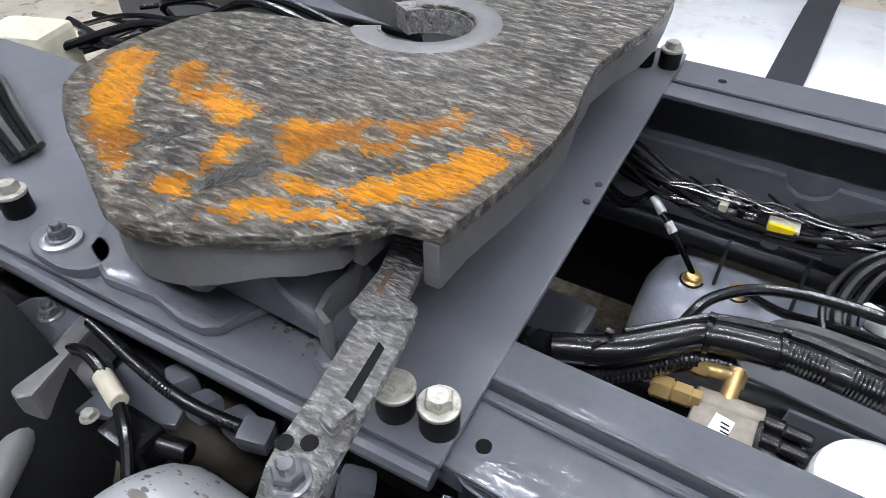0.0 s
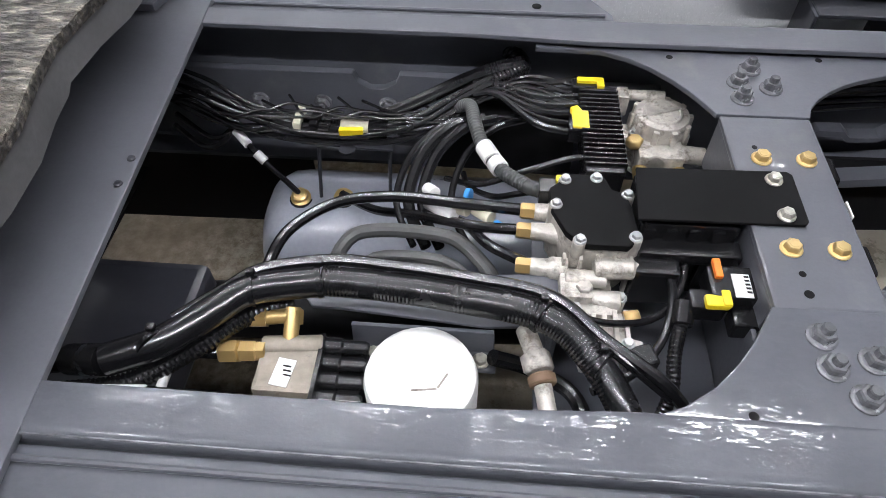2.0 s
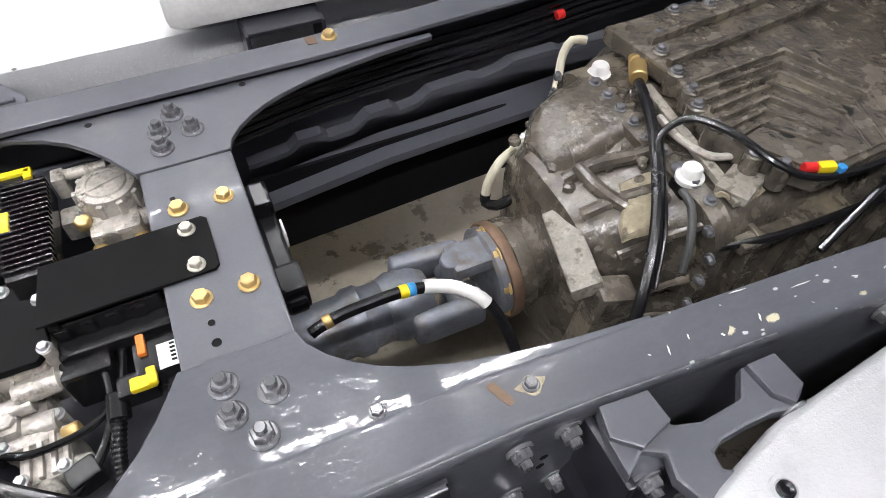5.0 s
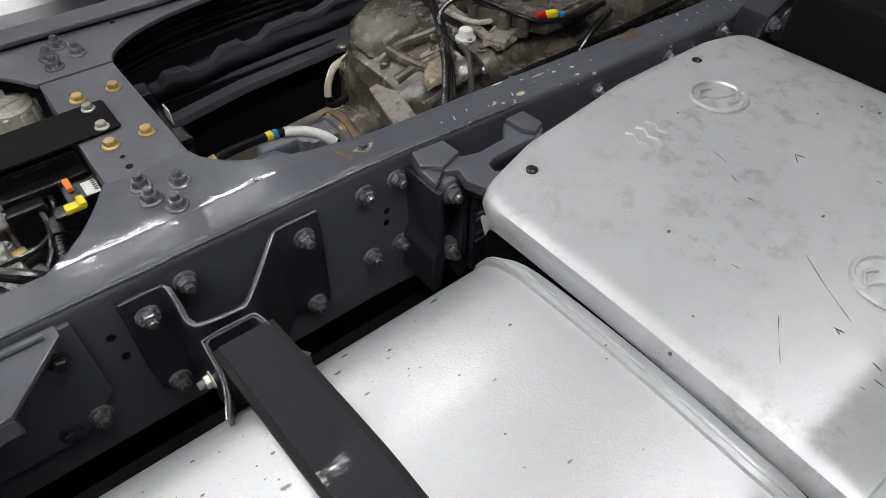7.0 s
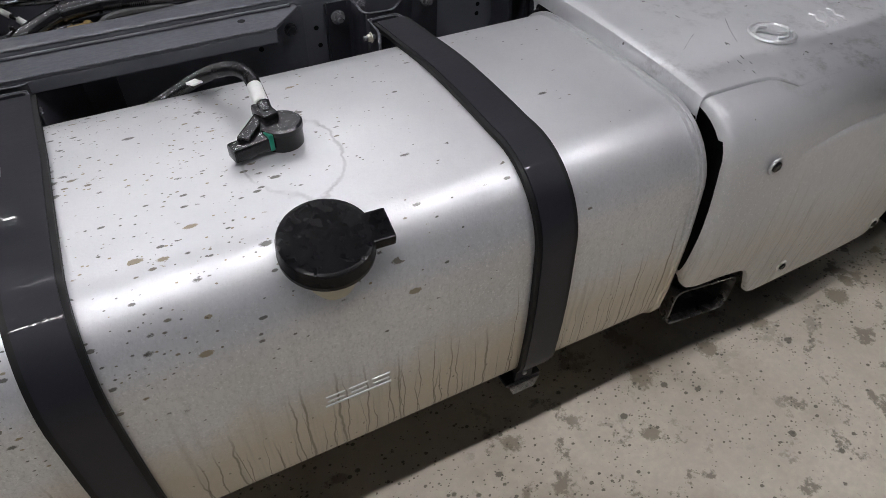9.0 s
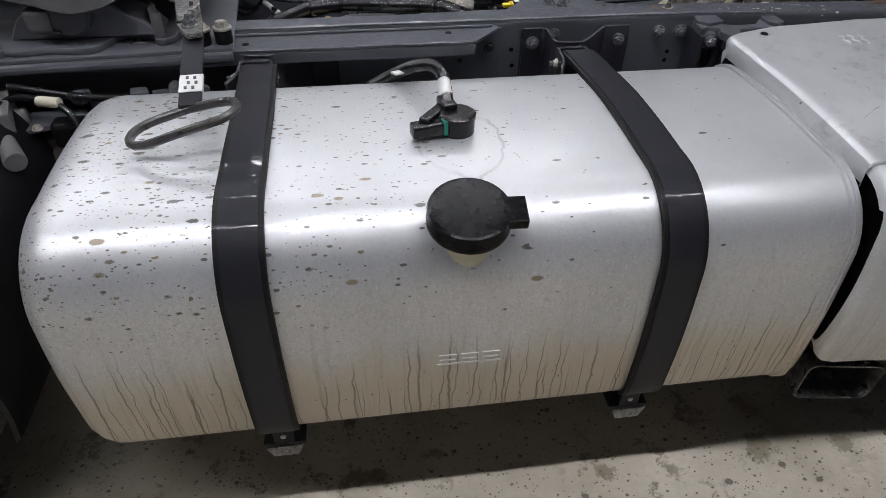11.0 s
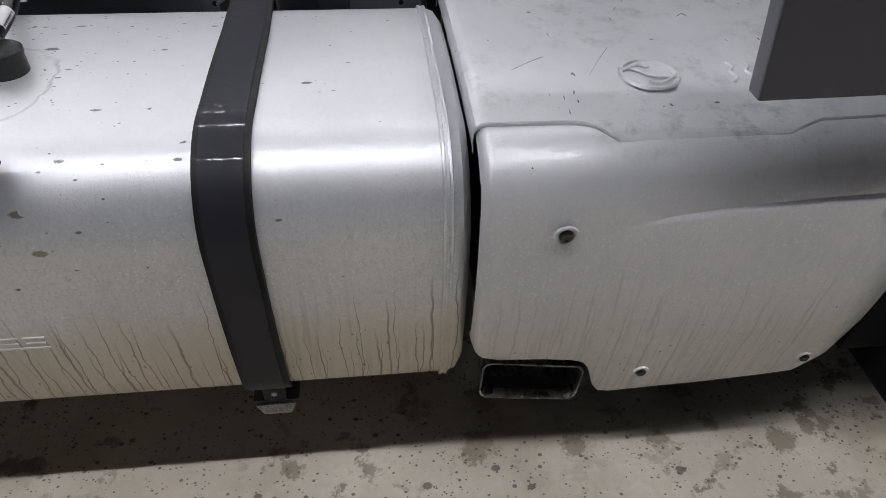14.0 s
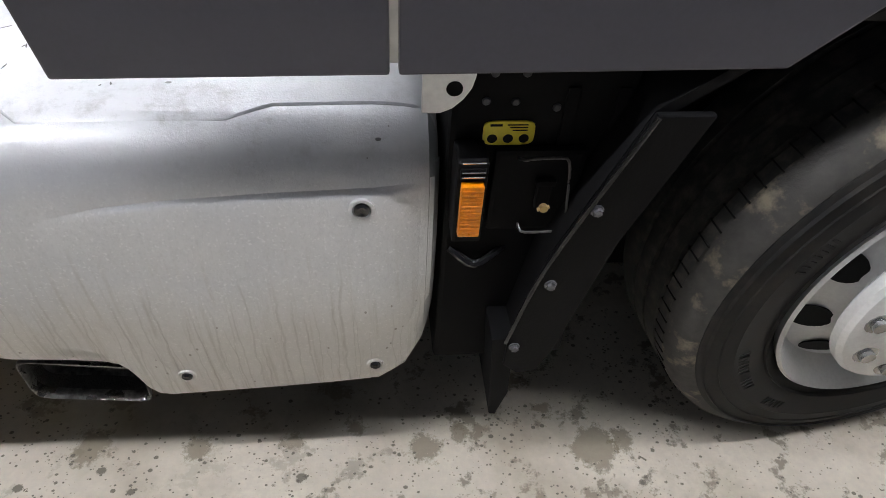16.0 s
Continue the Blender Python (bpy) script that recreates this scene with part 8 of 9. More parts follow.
for cx in (-0.745, -0.715):
    part("clip", box((cx, 0.25, 0.742), (0.014, 0.05, 0.026), 0.003), CREAM if cx < -0.73 else PLASTIC, cn, "harness clip")
arch = thing("black_cover", (-0.36, 0.2, 0.66), "black curved plastic cover behind the valve block", "cover")
bm = bmesh.new()
rows = []
for x in np.linspace(-0.50, -0.26, 12):
    s = 1 - ((x + 0.40) / 0.16) ** 2 * 0.35
    rows.append([bm.verts.new((x, 0.295 + 0.06 * math.cos(a), 0.66 + 0.10 * s * math.sin(a))) for a in np.linspace(0, math.pi, 10)])
for p, q in zip(rows, rows[1:]):
    for k in range(len(p) - 1):
        bm.faces.new((p[k], p[k + 1], q[k + 1], q[k]))
bmesh.ops.solidify(bm, geom=bm.faces[:], thickness=0.004)
part("shell", bm, BLACK, arch)
# sleeves and hoses left of the dryer
hose("air_hose", [(-0.95, -0.33, 0.80), (-0.85, -0.315, 0.805), (-0.76, -0.31, 0.80), (-0.68, -0.305, 0.785)], 0.007, RUBBER, "black air hose beside the rail")
hose("air_hose", [(-0.95, -0.28, 0.78), (-0.85, -0.265, 0.79), (-0.77, -0.252, 0.795), (-0.71, -0.247, 0.793)], 0.0085, RUBBER, "black air hose into the brass union")
for a, b, m, r in (((-0.86, -0.318, 0.806), (-0.79, -0.313, 0.804), WHITE, 0.0095), ((-0.78, -0.25, 0.795), (-0.78, -0.305, 0.795), WHITE, 0.006), ((-0.765, -0.25, 0.796), (-0.75, -0.25, 0.796), YELLOW, 0.0095), ((-0.90, -0.272, 0.79), (-0.83, -0.262, 0.792), WHITE, 0.0095)):
    solo("marker_sleeve", rod(a, b, r, 12), m, "marker sleeve on an air hose beside the rail", "sleeve", "marker sleeves")

# ---- propeller shaft and gearbox ----
ps2 = thing("propeller_shaft", (0.2, 0, 0.52), "grey painted propeller shaft with universal joint", "propeller shaft")
SH = 0.59
part("tube", lathe([(0.05, 0), (0.053, 0.01), (0.053, 0.30), (0.058, 0.303), (0.058, 0.325), (0.0545, 0.33), (0.0545, 0.40), (0.061, 0.41), (0.061, 0.432), (0.055, 0.44), (0.05, 0.51)], (-0.25, -0.02, SH - 0.01), (0.27, -0.015, SH), 32), SHAFT, ps2)
# rear tube is black so the gaps under the valves look shaded
part("rear_tube", rod((-1.5, -0.03, 0.50), (-0.25, -0.02, SH - 0.01), 0.05, 24), BLACK, ps2)
part("yoke", joined(lathe([(0.055, 0), (0.062, 0.02), (0.058, 0.06), (0.045, 0.08)], (0.22, -0.015, SH), (0.32, -0.012, SH), 24), box((0.315, 0.035, SH + 0.022), (0.13, 0.034, 0.066), 0.016, (0, 0, -4), 4), box((0.315, -0.075, SH), (0.13, 0.034, 0.066), 0.016, (0, 0, 0), 4)), SHAFT, ps2)
part("cross", joined(rod((0.345, -0.085, SH), (0.345, 0.06, SH + 0.02), 0.020, 16), rod((0.345, -0.012, SH - 0.07), (0.345, -0.012, SH + 0.075), 0.020, 16)), SHAFT, ps2)
part("flange_yoke", joined(box((0.385, -0.012, SH + 0.06), (0.09, 0.062, 0.03), 0.010), box((0.385, -0.012, SH - 0.06), (0.09, 0.062, 0.03), 0.010), lathe([(0.075, 0), (0.083, 0.005), (0.083, 0.018)], (0.405, -0.012, SH), (0.5, -0.01, SH), 32)), SHAFT, ps2)
fl = part("flange", lathe([(0.088, 0), (0.09, 0.003), (0.09, 0.016), (0.088, 0.019)], (0.423, -0.012, SH), (0.5, -0.01, SH), 36), RUST, ps2, "rusty round flange")
for k in range(8):
    an = 2 * math.pi * (k + 0.4) / 8
    bolt(fl, (0.422, -0.012 + 0.074 * math.cos(an), SH + 0.074 * math.sin(an)), (-1, 0, 0), "gold")
gb = thing("gearbox", (0.9, 0, 0.4), "greasy cast aluminium gearbox with ribbed cover and dirt crust", "gearbox")
part("output_neck", lathe([(0.082, 0), (0.086, 0.004), (0.086, 0.03), (0.078, 0.035), (0.078, 0.06), (0.10, 0.08), (0.13, 0.10)], (0.442, -0.01, SH), (0.6, -0.01, SH), 36), GEARBOX, gb)


def gsec(hw, z0, z1, r, lean=0.0, cy=0.0, n=6):
    out = []
    for cx, cz, a0 in ((hw - r, z1 - r, 0), (-hw + r, z1 - r, 90), (-hw + r, z0 + r, 180), (hw - r, z0 + r, 270)):
        for a in np.linspace(a0, a0 + 90, n):
            out.append((cy + cx + r * math.cos(math.radians(a)) + lean * (cz - z0), cz + r * math.sin(math.radians(a))))
    return out


part("tail_housing", tube_of([(0.50, gsec(0.10, 0.44, 0.735, 0.09, cy=-0.015)), (0.515, gsec(0.14, 0.40, 0.765, 0.09, cy=-0.015)), (0.56, gsec(0.155, 0.38, 0.785, 0.09, cy=-0.02)), (0.62, gsec(0.18, 0.36, 0.80, 0.09, cy=-0.02)), (0.66, gsec(0.20, 0.34, 0.815, 0.08, cy=-0.02))]), GEARBOX, gb)
part("main_case", tube_of([(0.655, gsec(0.222, 0.32, 0.83, 0.06, cy=-0.022)), (0.685, gsec(0.222, 0.32, 0.835, 0.06, cy=-0.022)), (0.69, gsec(0.215, 0.32, 0.832, 0.06, cy=-0.02)), (0.76, gsec(0.235, 0.32, 0.835, 0.06)), (1.35, gsec(0.25, 0.30, 0.85, 0.07)), (1.36, gsec(0.27, 0.28, 0.86, 0.07)), (1.40, gsec(0.27, 0.28, 0.86, 0.07)), (2.1, gsec(0.33, 0.26, 0.92, 0.1))]), GEARBOX, gb)
# pto bracket plate leaning on the tail
part("cast_bar", box((0.497, -0.125, 0.735), (0.05, 0.16, 0.03), 0.006, (0, -20, -14)), DUSTY, gb, "dusty flat cast bar")
part("cast_bar", box((0.505, -0.21, 0.64), (0.06, 0.05, 0.20), 0.008, (0, 8, -14)), GEARBOX, gb)
part("hump", tube_of([(0.53, gsec(0.05, 0.70, 0.78, 0.035, cy=0.05)), (0.56, gsec(0.075, 0.70, 0.815, 0.04, cy=0.06)), (0.61, gsec(0.085, 0.70, 0.83, 0.045, cy=0.07)), (0.66, gsec(0.085, 0.70, 0.835, 0.04, cy=0.075))]), GEARBOX, gb)
def crust(pts, z0, slope=0.0, rise=0.006):
    """A lumpy patch of dried dirt on a slope that rises towards the front."""
    bm = bmesh.new()
    r = random.Random(len(pts) + int(abs(pts[0][0]) * 1000))
    c = (sum(p[0] for p in pts) / len(pts), sum(p[1] for p in pts) / len(pts))
    rings = []
    for f, h in ((1.0, -0.006), (0.9, rise * 0.6), (0.6, rise), (0.3, rise)):
        row = []
        for k in range(len(pts) * 4):
            p, q = pts[k // 4], pts[(k // 4 + 1) % len(pts)]
            t = (k % 4) / 4
            x, y = p[0] * (1 - t) + q[0] * t, p[1] * (1 - t) + q[1] * t
            x, y = c[0] + (x - c[0]) * f + r.uniform(-0.003, 0.003), c[1] + (y - c[1]) * f + r.uniform(-0.003, 0.003)
            row.append(bm.verts.new((x, y, z0 + slope * (x - c[0]) + h + r.uniform(-0.0015, 0.0015))))
        rings.append(row)
    n = len(rings[0])
    for p, q in zip(rings, rings[1:]):
        for k in range(n):
            bm.faces.new((p[k], p[(k + 1) % n], q[(k + 1) % n], q[k]))
    bm.faces.new(rings[-1])
    return bm


for pts, z0, sl in (([(0.535, 0.02), (0.56, 0.085), (0.65, 0.105), (0.655, 0.05), (0.58, 0.0)], 0.80, 0.3), ([(0.60, -0.075), (0.655, -0.085), (0.62, -0.18), (0.55, -0.165)], 0.797, 0.35), ([(0.705, -0.16), (0.752, -0.205), (0.706, -0.218), (0.68, -0.185)], 0.842, 0.0)):
    part("dirt_crust", crust(pts, z0, sl), SAND, gb, "sandy dirt crust")
rg = random.Random(8)
for a, b, w in (((0.555, -0.165, 0.74), (0.66, -0.205, 0.80), 0.012), ((0.56, 0.08, 0.75), (0.655, 0.15, 0.79), 0.012), ((0.53, 0.03, 0.775), (0.66, 0.02, 0.822), 0.009), ((0.60, -0.20, 0.66), (0.655, -0.225, 0.70), 0.010), ((0.58, -0.19, 0.58), (0.655, -0.225, 0.60), 0.010)):
    part("rib", sweep([a, ((a[0] + b[0]) / 2, (a[1] + b[1]) / 2, (a[2] + b[2]) / 2 + 0.004), b], w * 0.7, 8), GEARBOX, gb)
for y, z in ((-0.222, 0.81), (-0.243, 0.77), (-0.244, 0.72), (-0.244, 0.66), (0.195, 0.80), (0.20, 0.76)):
    bolt(gb, (0.653, y, z), (-1, 0, 0), "tiny")
for x in (0.72, 0.80, 0.88, 0.96, 1.04):
    part("side_rib", span((x, -0.255, 0.60), (x + 0.012, -0.225, 0.80), 0.003), GEARBOX, gb)
part("side_ledge", span((0.69, -0.262, 0.775), (1.30, -0.235, 0.795), 0.005), GEARBOX, gb)
part("pipe", sweep([(0.66, -0.235, 0.78), (0.74, -0.262, 0.80), (0.85, -0.27, 0.805), (1.0, -0.275, 0.81), (1.2, -0.28, 0.82)], 0.006, 8), RUBBER, gb, "black pipe along the gearbox side")
hose("hose_elbow", [(0.472, 0.112, 0.648), (0.470, 0.106, 0.632), (0.482, 0.085, 0.640), (0.51, 0.07, 0.665)], 0.010, RUBBER, "black elbow at the end of the white hose")
for pts in ([(0.54, -0.02, 0.775), (0.58, -0.03, 0.80), (0.64, -0.05, 0.815), (0.67, -0.06, 0.825)], [(0.53, -0.09, 0.765), (0.58, -0.10, 0.785), (0.64, -0.12, 0.805)], [(0.56, -0.02, 0.795), (0.57, -0.08, 0.79), (0.60, -0.14, 0.78), (0.62, -0.18, 0.76)]):
    part("rib", sweep(pts, 0.013, 10), GEARBOX, gb)
for k in range(9):
    y = -0.19 + 0.038 * k
    bolt(gb, (0.67, y, 0.834), (0, 0, 1), "tiny")
for k in range(60):
    x, y = rg.uniform(0.52, 0.72), rg.uniform(-0.20, 0.15)
    z = float(np.interp(x, [0.515, 0.56, 0.62, 0.66, 0.70], [0.765, 0.785, 0.80, 0.83, 0.835])) - max(0.0, abs(y + 0.02) - 0.10) * 0.5
    r = rg.uniform(0.004, 0.013)
    lump = lathe([(r, -0.004), (r * 0.9, r * 0.35), (r * 0.5, r * 0.65)], (x, y, z), (x + rg.uniform(-.4, .1), y + rg.uniform(-.4, .4), z + 1), 8)
    part("grease_lump", lump, GEARBOX, gb)
part("bar", flat_bar((0.732, 0.06, 0.845), (0.700, -0.215, 0.838), 0.018, 0.012, 0.003), DUSTY, gb, "dusty flat bar across the case")
part("lug", box((0.725, -0.185, 0.842), (0.07, 0.05, 0.016), 0.004, (0, 0, 25)), DUSTY, gb, "dusty cast lug")
part("pipe", sweep([(0.70, -0.02, 0.85), (0.695, -0.08, 0.853), (0.715, -0.13, 0.853), (0.76, -0.15, 0.86)], 0.006, 8), CASTALU, gb, "thin greasy metal pipe")
hose("cable", [(0.64, -0.16, 0.84), (0.635, -0.19, 0.838), (0.615, -0.225, 0.815), (0.60, -0.245, 0.77)], 0.006, GREYHOSE, "grey cable down the gearbox side", "cable")
hose("cable", [(0.98, -0.255, 0.85), (0.90, -0.275, 0.83), (0.86, -0.285, 0.81), (0.80, -0.30, 0.78)], 0.007, RUBBER, "black cable below the gearbox cover", "cable")
# ribbed top cover
cov = part("top_cover", prism([(0.735, 0.20), (0.76, 0.03), (0.735, -0.05), (0.725, -0.11), (0.74, -0.16), (0.80, -0.245), (0.965, -0.237), (1.06, -0.15), (1.20, 0.02), (1.22, 0.20)], 0.845, 0.878, bev=0.006), GEARBOX, gb, "ribbed cast cover")
for k in range(7):
    cx, cy = 0.965 - 0.028 * k, 0.012 - 0.022 * k
    x0 = 0.757 - 0.002 * k
    part("cooling_fin", prism([(x0, cy - 0.010), (cx, cy), (cx + 0.052, cy - 0.135 + 0.01 * k), (cx + 0.046, cy - 0.137 + 0.01 * k), (cx - 0.004, cy - 0.008), (x0, cy - 0.018)], 0.876, 0.888, bev=0.002), GEARBOX, cov)
for k in range(5):
    x = 0.90 + 0.032 * k
    part("cooling_fin", box((x + 0.02, -0.185, 0.880), (0.006, 0.10, 0.010), 0.002, (0, 0, -20)), GEARBOX, cov)
part("fin_plate", prism([(0.745, -0.14), (0.80, -0.235), (0.96, -0.228), (1.04, -0.15), (0.88, -0.13), (0.83, -0.12)], 0.876, 0.883, bev=0.002), GEARBOX, cov)
for hx, hy in ((0.819, -0.157), (0.935, -0.152)):
    part("hole", lathe([(0.012, 0), (0.012, 0.001)], (hx, hy, 0.883), (hx, hy, 1), 16), INK, cov, "dark round hole")
for bx, by in ((0.886, 0.189), (0.817, 0.136), (0.79, 0.095), (0.777, 0.035), (0.771, -0.013), (0.752, -0.049), (0.745, -0.10), (0.76, -0.17), (0.96, 0.18), (1.04, 0.18), (0.78, -0.205)):
    part("screw_boss", rod((bx - 0.012, by, 0.84), (bx - 0.012, by, 0.882), 0.016, 12), GEARBOX, cov)
    bolt(cov, (bx - 0.012, by, 0.882), (0, 0, 1), "tiny")
part("edge_rib", box((0.96, 0.075, 0.886), (0.40, 0.012, 0.016), 0.003, (0, 0, 6)), GEARBOX, cov)
part("edge_rib", box((0.97, 0.14, 0.886), (0.40, 0.012, 0.016), 0.003, (0, 0, 6)), GEARBOX, cov)
for gx, gy, gz in ((0.695, 0.138, 0.815), (0.672, -0.139, 0.822)):
    c = part("breather_cap", lathe([(0.020, 0), (0.0215, 0.003), (0.0215, 0.009), (0.016, 0.012), (0.015, 0.024), (0.0125, 0.027)], (gx, gy, gz + 0.008), (gx, gy, 1), 20), WHITE, gb, "white plastic cap")
    part("socket", box((gx, gy, gz - 0.012), (0.04, 0.036, 0.04), 0.006), PLASTIC, c, "black socket")
part("brass_union", joined(rod((0.768, 0.140, 0.852), (0.747, 0.108, 0.856), 0.015, 14), rod((0.744, 0.104, 0.856), (0.72, 0.068, 0.858), 0.0155, 14)), BRASS, gb, "yellow brass union")
hose("air_hose", [(0.80, 0.18, 0.85), (0.775, 0.155, 0.86), (0.755, 0.125, 0.847)], 0.012, RUBBER, "black hose into the gearbox union")
hose("air_hose", [(0.72, 0.066, 0.853), (0.695, 0.01, 0.858), (0.665, -0.05, 0.856), (0.625, -0.12, 0.845), (0.58, -0.19, 0.82), (0.53, -0.25, 0.78), (0.49, -0.29, 0.72)], 0.0088, CONDUIT, "black ribbed hose lying over the gearbox tail", ribs=0.0006, pitch=0.005)
hose("air_hose", [(0.722, 0.064, 0.845), (0.70, 0.01, 0.85), (0.675, -0.055, 0.848), (0.635, -0.125, 0.838), (0.59, -0.20, 0.81), (0.545, -0.255, 0.77)], 0.0045, CONDUIT, "black hose lying over the gearbox tail")
hose("cable", [(0.64, -0.10, 0.85), (0.655, -0.075, 0.872), (0.70, -0.078, 0.89), (0.735, -0.13, 0.892), (0.755, -0.20, 0.885), (0.79, -0.235, 0.875), (0.86, -0.25, 0.87), (0.96, -0.25, 0.87)], 0.006, RUBBER, "thin black cable along the gearbox cover", "cable")
pl = thing("cable_plug", (0.82, -0.235, 0.87), "yellow and red cable plugs on the gearbox", "connector")
part("red_sleeve", rod((0.785, -0.222, 0.883), (0.803, -0.229, 0.883), 0.0075, 12), RED, pl, "dark red sleeve")
part("yellow_plug", box((0.816, -0.234, 0.883), (0.026, 0.015, 0.013), 0.004, (0, 0, -18)), YELLOW, pl, "yellow plug")
part("blue_plug", box((0.836, -0.243, 0.880), (0.013, 0.012, 0.011), 0.003), BLUE, pl, "blue plug")
# white hose from the gearbox back past the shaft
hose("white_hose", [(0.77, 0.285, 0.79), (0.745, 0.297, 0.79), (0.727, 0.295, 0.765), (0.705, 0.268, 0.735), (0.68, 0.240, 0.718), (0.623, 0.200, 0.70), (0.563, 0.16, 0.697), (0.52, 0.135, 0.705), (0.496, 0.12, 0.705), (0.478, 0.118, 0.67), (0.472, 0.112, 0.645)], 0.0085, CREAM, "dirty white plastic hose beside the gearbox")
for a, b in (((0.585, 0.176, 0.698), (0.572, 0.167, 0.697)), ((0.556, 0.156, 0.698), (0.543, 0.148, 0.700))):
    solo("marker_sleeve", rod(a, b, 0.0095, 10), WHITE, "white plastic joint of the white hose", "sleeve", "marker sleeves")
# air hose with coloured tape over the shaft
hose("air_hose", [(0.085, -0.135, 0.78), (0.11, -0.132, 0.788), (0.16, -0.128, 0.79), (0.235, -0.127, 0.785), (0.30, -0.142, 0.77), (0.335, -0.17, 0.74), (0.352, -0.21, 0.69), (0.355, -0.26, 0.62)], 0.0085, RUBBER, "black air hose with taped markings over the shaft")
for a, b, m in (((0.213, -0.1265, 0.787), (0.226, -0.1265, 0.7865), YELLOW), ((0.226, -0.1265, 0.7865), (0.236, -0.127, 0.785), BLUE), ((0.104, -0.132, 0.787), (0.116, -0.131, 0.789), BRASS)):
    solo("tape_band", rod(a, b, 0.0097, 12), m, "coloured tape band on an air hose", "tape", "tape bands")
solo("marker_sleeve", sweep([(0.248, -0.128, 0.784), (0.285, -0.137, 0.775), (0.315, -0.152, 0.76), (0.33, -0.165, 0.745)], 0.0102, 12), WHITE, "long white printed sleeve on an air hose", "sleeve", "marker sleeves")

# ---- inner side of the far rail, ahead of the crossmember ----
for k in range(5):
    z = 0.735 + 0.017 * k
    w = rg.uniform(-0.006, 0.006)
    hose("cable", [(0.08, 0.36, z - 0.02), (0.25, 0.365, z + w), (0.45, 0.375, z + 0.008), (0.65, 0.385, z + 0.012 - w), (0.9, 0.40, z + 0.02), (1.3, 0.42, z + 0.02)], 0.006 if k % 2 else 0.008, RUBBER, "black cable run along the inside of the far rail", "cable", group="rail cables", seg=8)
solo("cable_marker", rod((0.755, 0.377, 0.797), (0.772, 0.378, 0.798), 0.010, 12), RED, "small red cable marker", "marker")
fold = thing("cable_tray", (0.5, 0.37, 0.68), "grey wavy-edged cable tray on the far rail's inner side", "cable tray")
zig = [(0.09, 0.672), (0.17, 0.682), (0.19, 0.70), (0.235, 0.70), (0.25, 0.687), (0.30, 0.69), (0.33, 0.715), (0.38, 0.718), (0.395, 0.705), (0.43, 0.71), (0.46, 0.73), (0.55, 0.735), (0.57, 0.728), (0.61, 0.735), (0.64, 0.748), (0.74, 0.75), (0.76, 0.74), (1.1, 0.76)]
part("wavy_edge", prism(zig + [(x, z - 0.012) for x, z in zig[::-1]], 0.335, 0.362, "y", 0.001), PAINT, fold)
part("ledge", prism([(0.09, 0.60), (0.35, 0.635), (0.75, 0.655), (1.1, 0.66), (1.1, 0.645), (0.75, 0.638), (0.35, 0.615), (0.09, 0.58)], 0.29, 0.37, "y", 0.002), PAINT, fold)
shield = thing("noise_shield", (0.6, 0.33, 0.35), "black sheet side shield below the far rail", "shield")
part("sheet", prism([(0.085, 0.43), (0.085, 0.64), (1.3, 0.66), (1.3, 0.50), (0.60, 0.466)], 0.325, 0.335, "y", 0.002), BLACK, shield)
# added sheet that fills the unidentified dark area by the air tank
part("sheet", prism([(-1.7, 0.25), (-1.7, 0.60), (-0.80, 0.60), (-0.80, 0.27)], 0.42, 0.426, "y", 0.002), BLACK, shield)
part("mark", joined(box((0.715, 0.3235, 0.515), (0.012, 0.002, 0.012), 0), box((0.733, 0.3235, 0.518), (0.014, 0.002, 0.006), 0), box((0.752, 0.3235, 0.516), (0.016, 0.002, 0.013), 0)), PAINT, shield, "small grey painted marks")

# ---- rear axle parts below and behind the coupling ----
rear = thing("rear_axle", (-1.85, 0, 0.0), "dark rear axle with tyre and black mudguard behind the tank", "axle")
for s in (-1, 1):
    tb = lathe([(0.30, 0), (0.42, 0.006), (0.48, 0.02), (0.50, 0.05), (0.505, 0.10), (0.505, 0.24), (0.50, 0.29), (0.47, 0.32), (0.30, 0.33)], (-1.85, s * 1.21, 0.505), (-1.85, 0, 0.505), 48)
    part("tyre", tb, TYRE, rear, "dark rear tyre")
part("axle_tube", rod((-1.85, -0.9, 0.505), (-1.85, 0.9, 0.505), 0.09, 24), BLACK, rear)
part("differential", lathe([(0.10, 0), (0.19, 0.06), (0.22, 0.16), (0.19, 0.28), (0.10, 0.34)], (-1.85, -0.17, 0.50), (-1.85, 0.2, 0.50), 24), BLACK, rear)
gd = thing("rear_mudguard", (-1.5, -0.9, 0.5), "black plastic mudguard over the rear tyre", "mudguard")
arc = [(-1.85 + 0.585 * math.cos(a), 0.505 + 0.56 * math.sin(a)) for a in np.linspace(math.radians(-12), math.radians(62), 12)]
part("shell", prism(arc + [(x - 0.012, z - 0.010) for x, z in arc[::-1]], -1.20, -0.60, "y", 0.0), BLACK, gd)
bel = thing("air_spring", (-1.42, -0.50, 0.3), "dusty brown rubber air spring bellows under the frame", "air spring")
part("bellows", lathe([(0.10, 0), (0.150, 0.03), (0.160, 0.08), (0.148, 0.125), (0.158, 0.16), (0.150, 0.20), (0.115, 0.235), (0.06, 0.25)], (-1.36, -0.50, 0.45), (-1.33, -0.52, 0.95), 36), DUSTRUBBER, bel)
part("top_plate", lathe([(0.085, 0), (0.09, 0.004), (0.09, 0.012), (0.08, 0.016)], (-1.345, -0.51, 0.695), (-1.33, -0.52, 0.95), 28), PAINT_SHADED, bel)
sb = thing("suspension_bracket", (-1.3, -0.55, 0.6), "grey cast suspension bracket with bolts below the angle iron", "bracket")
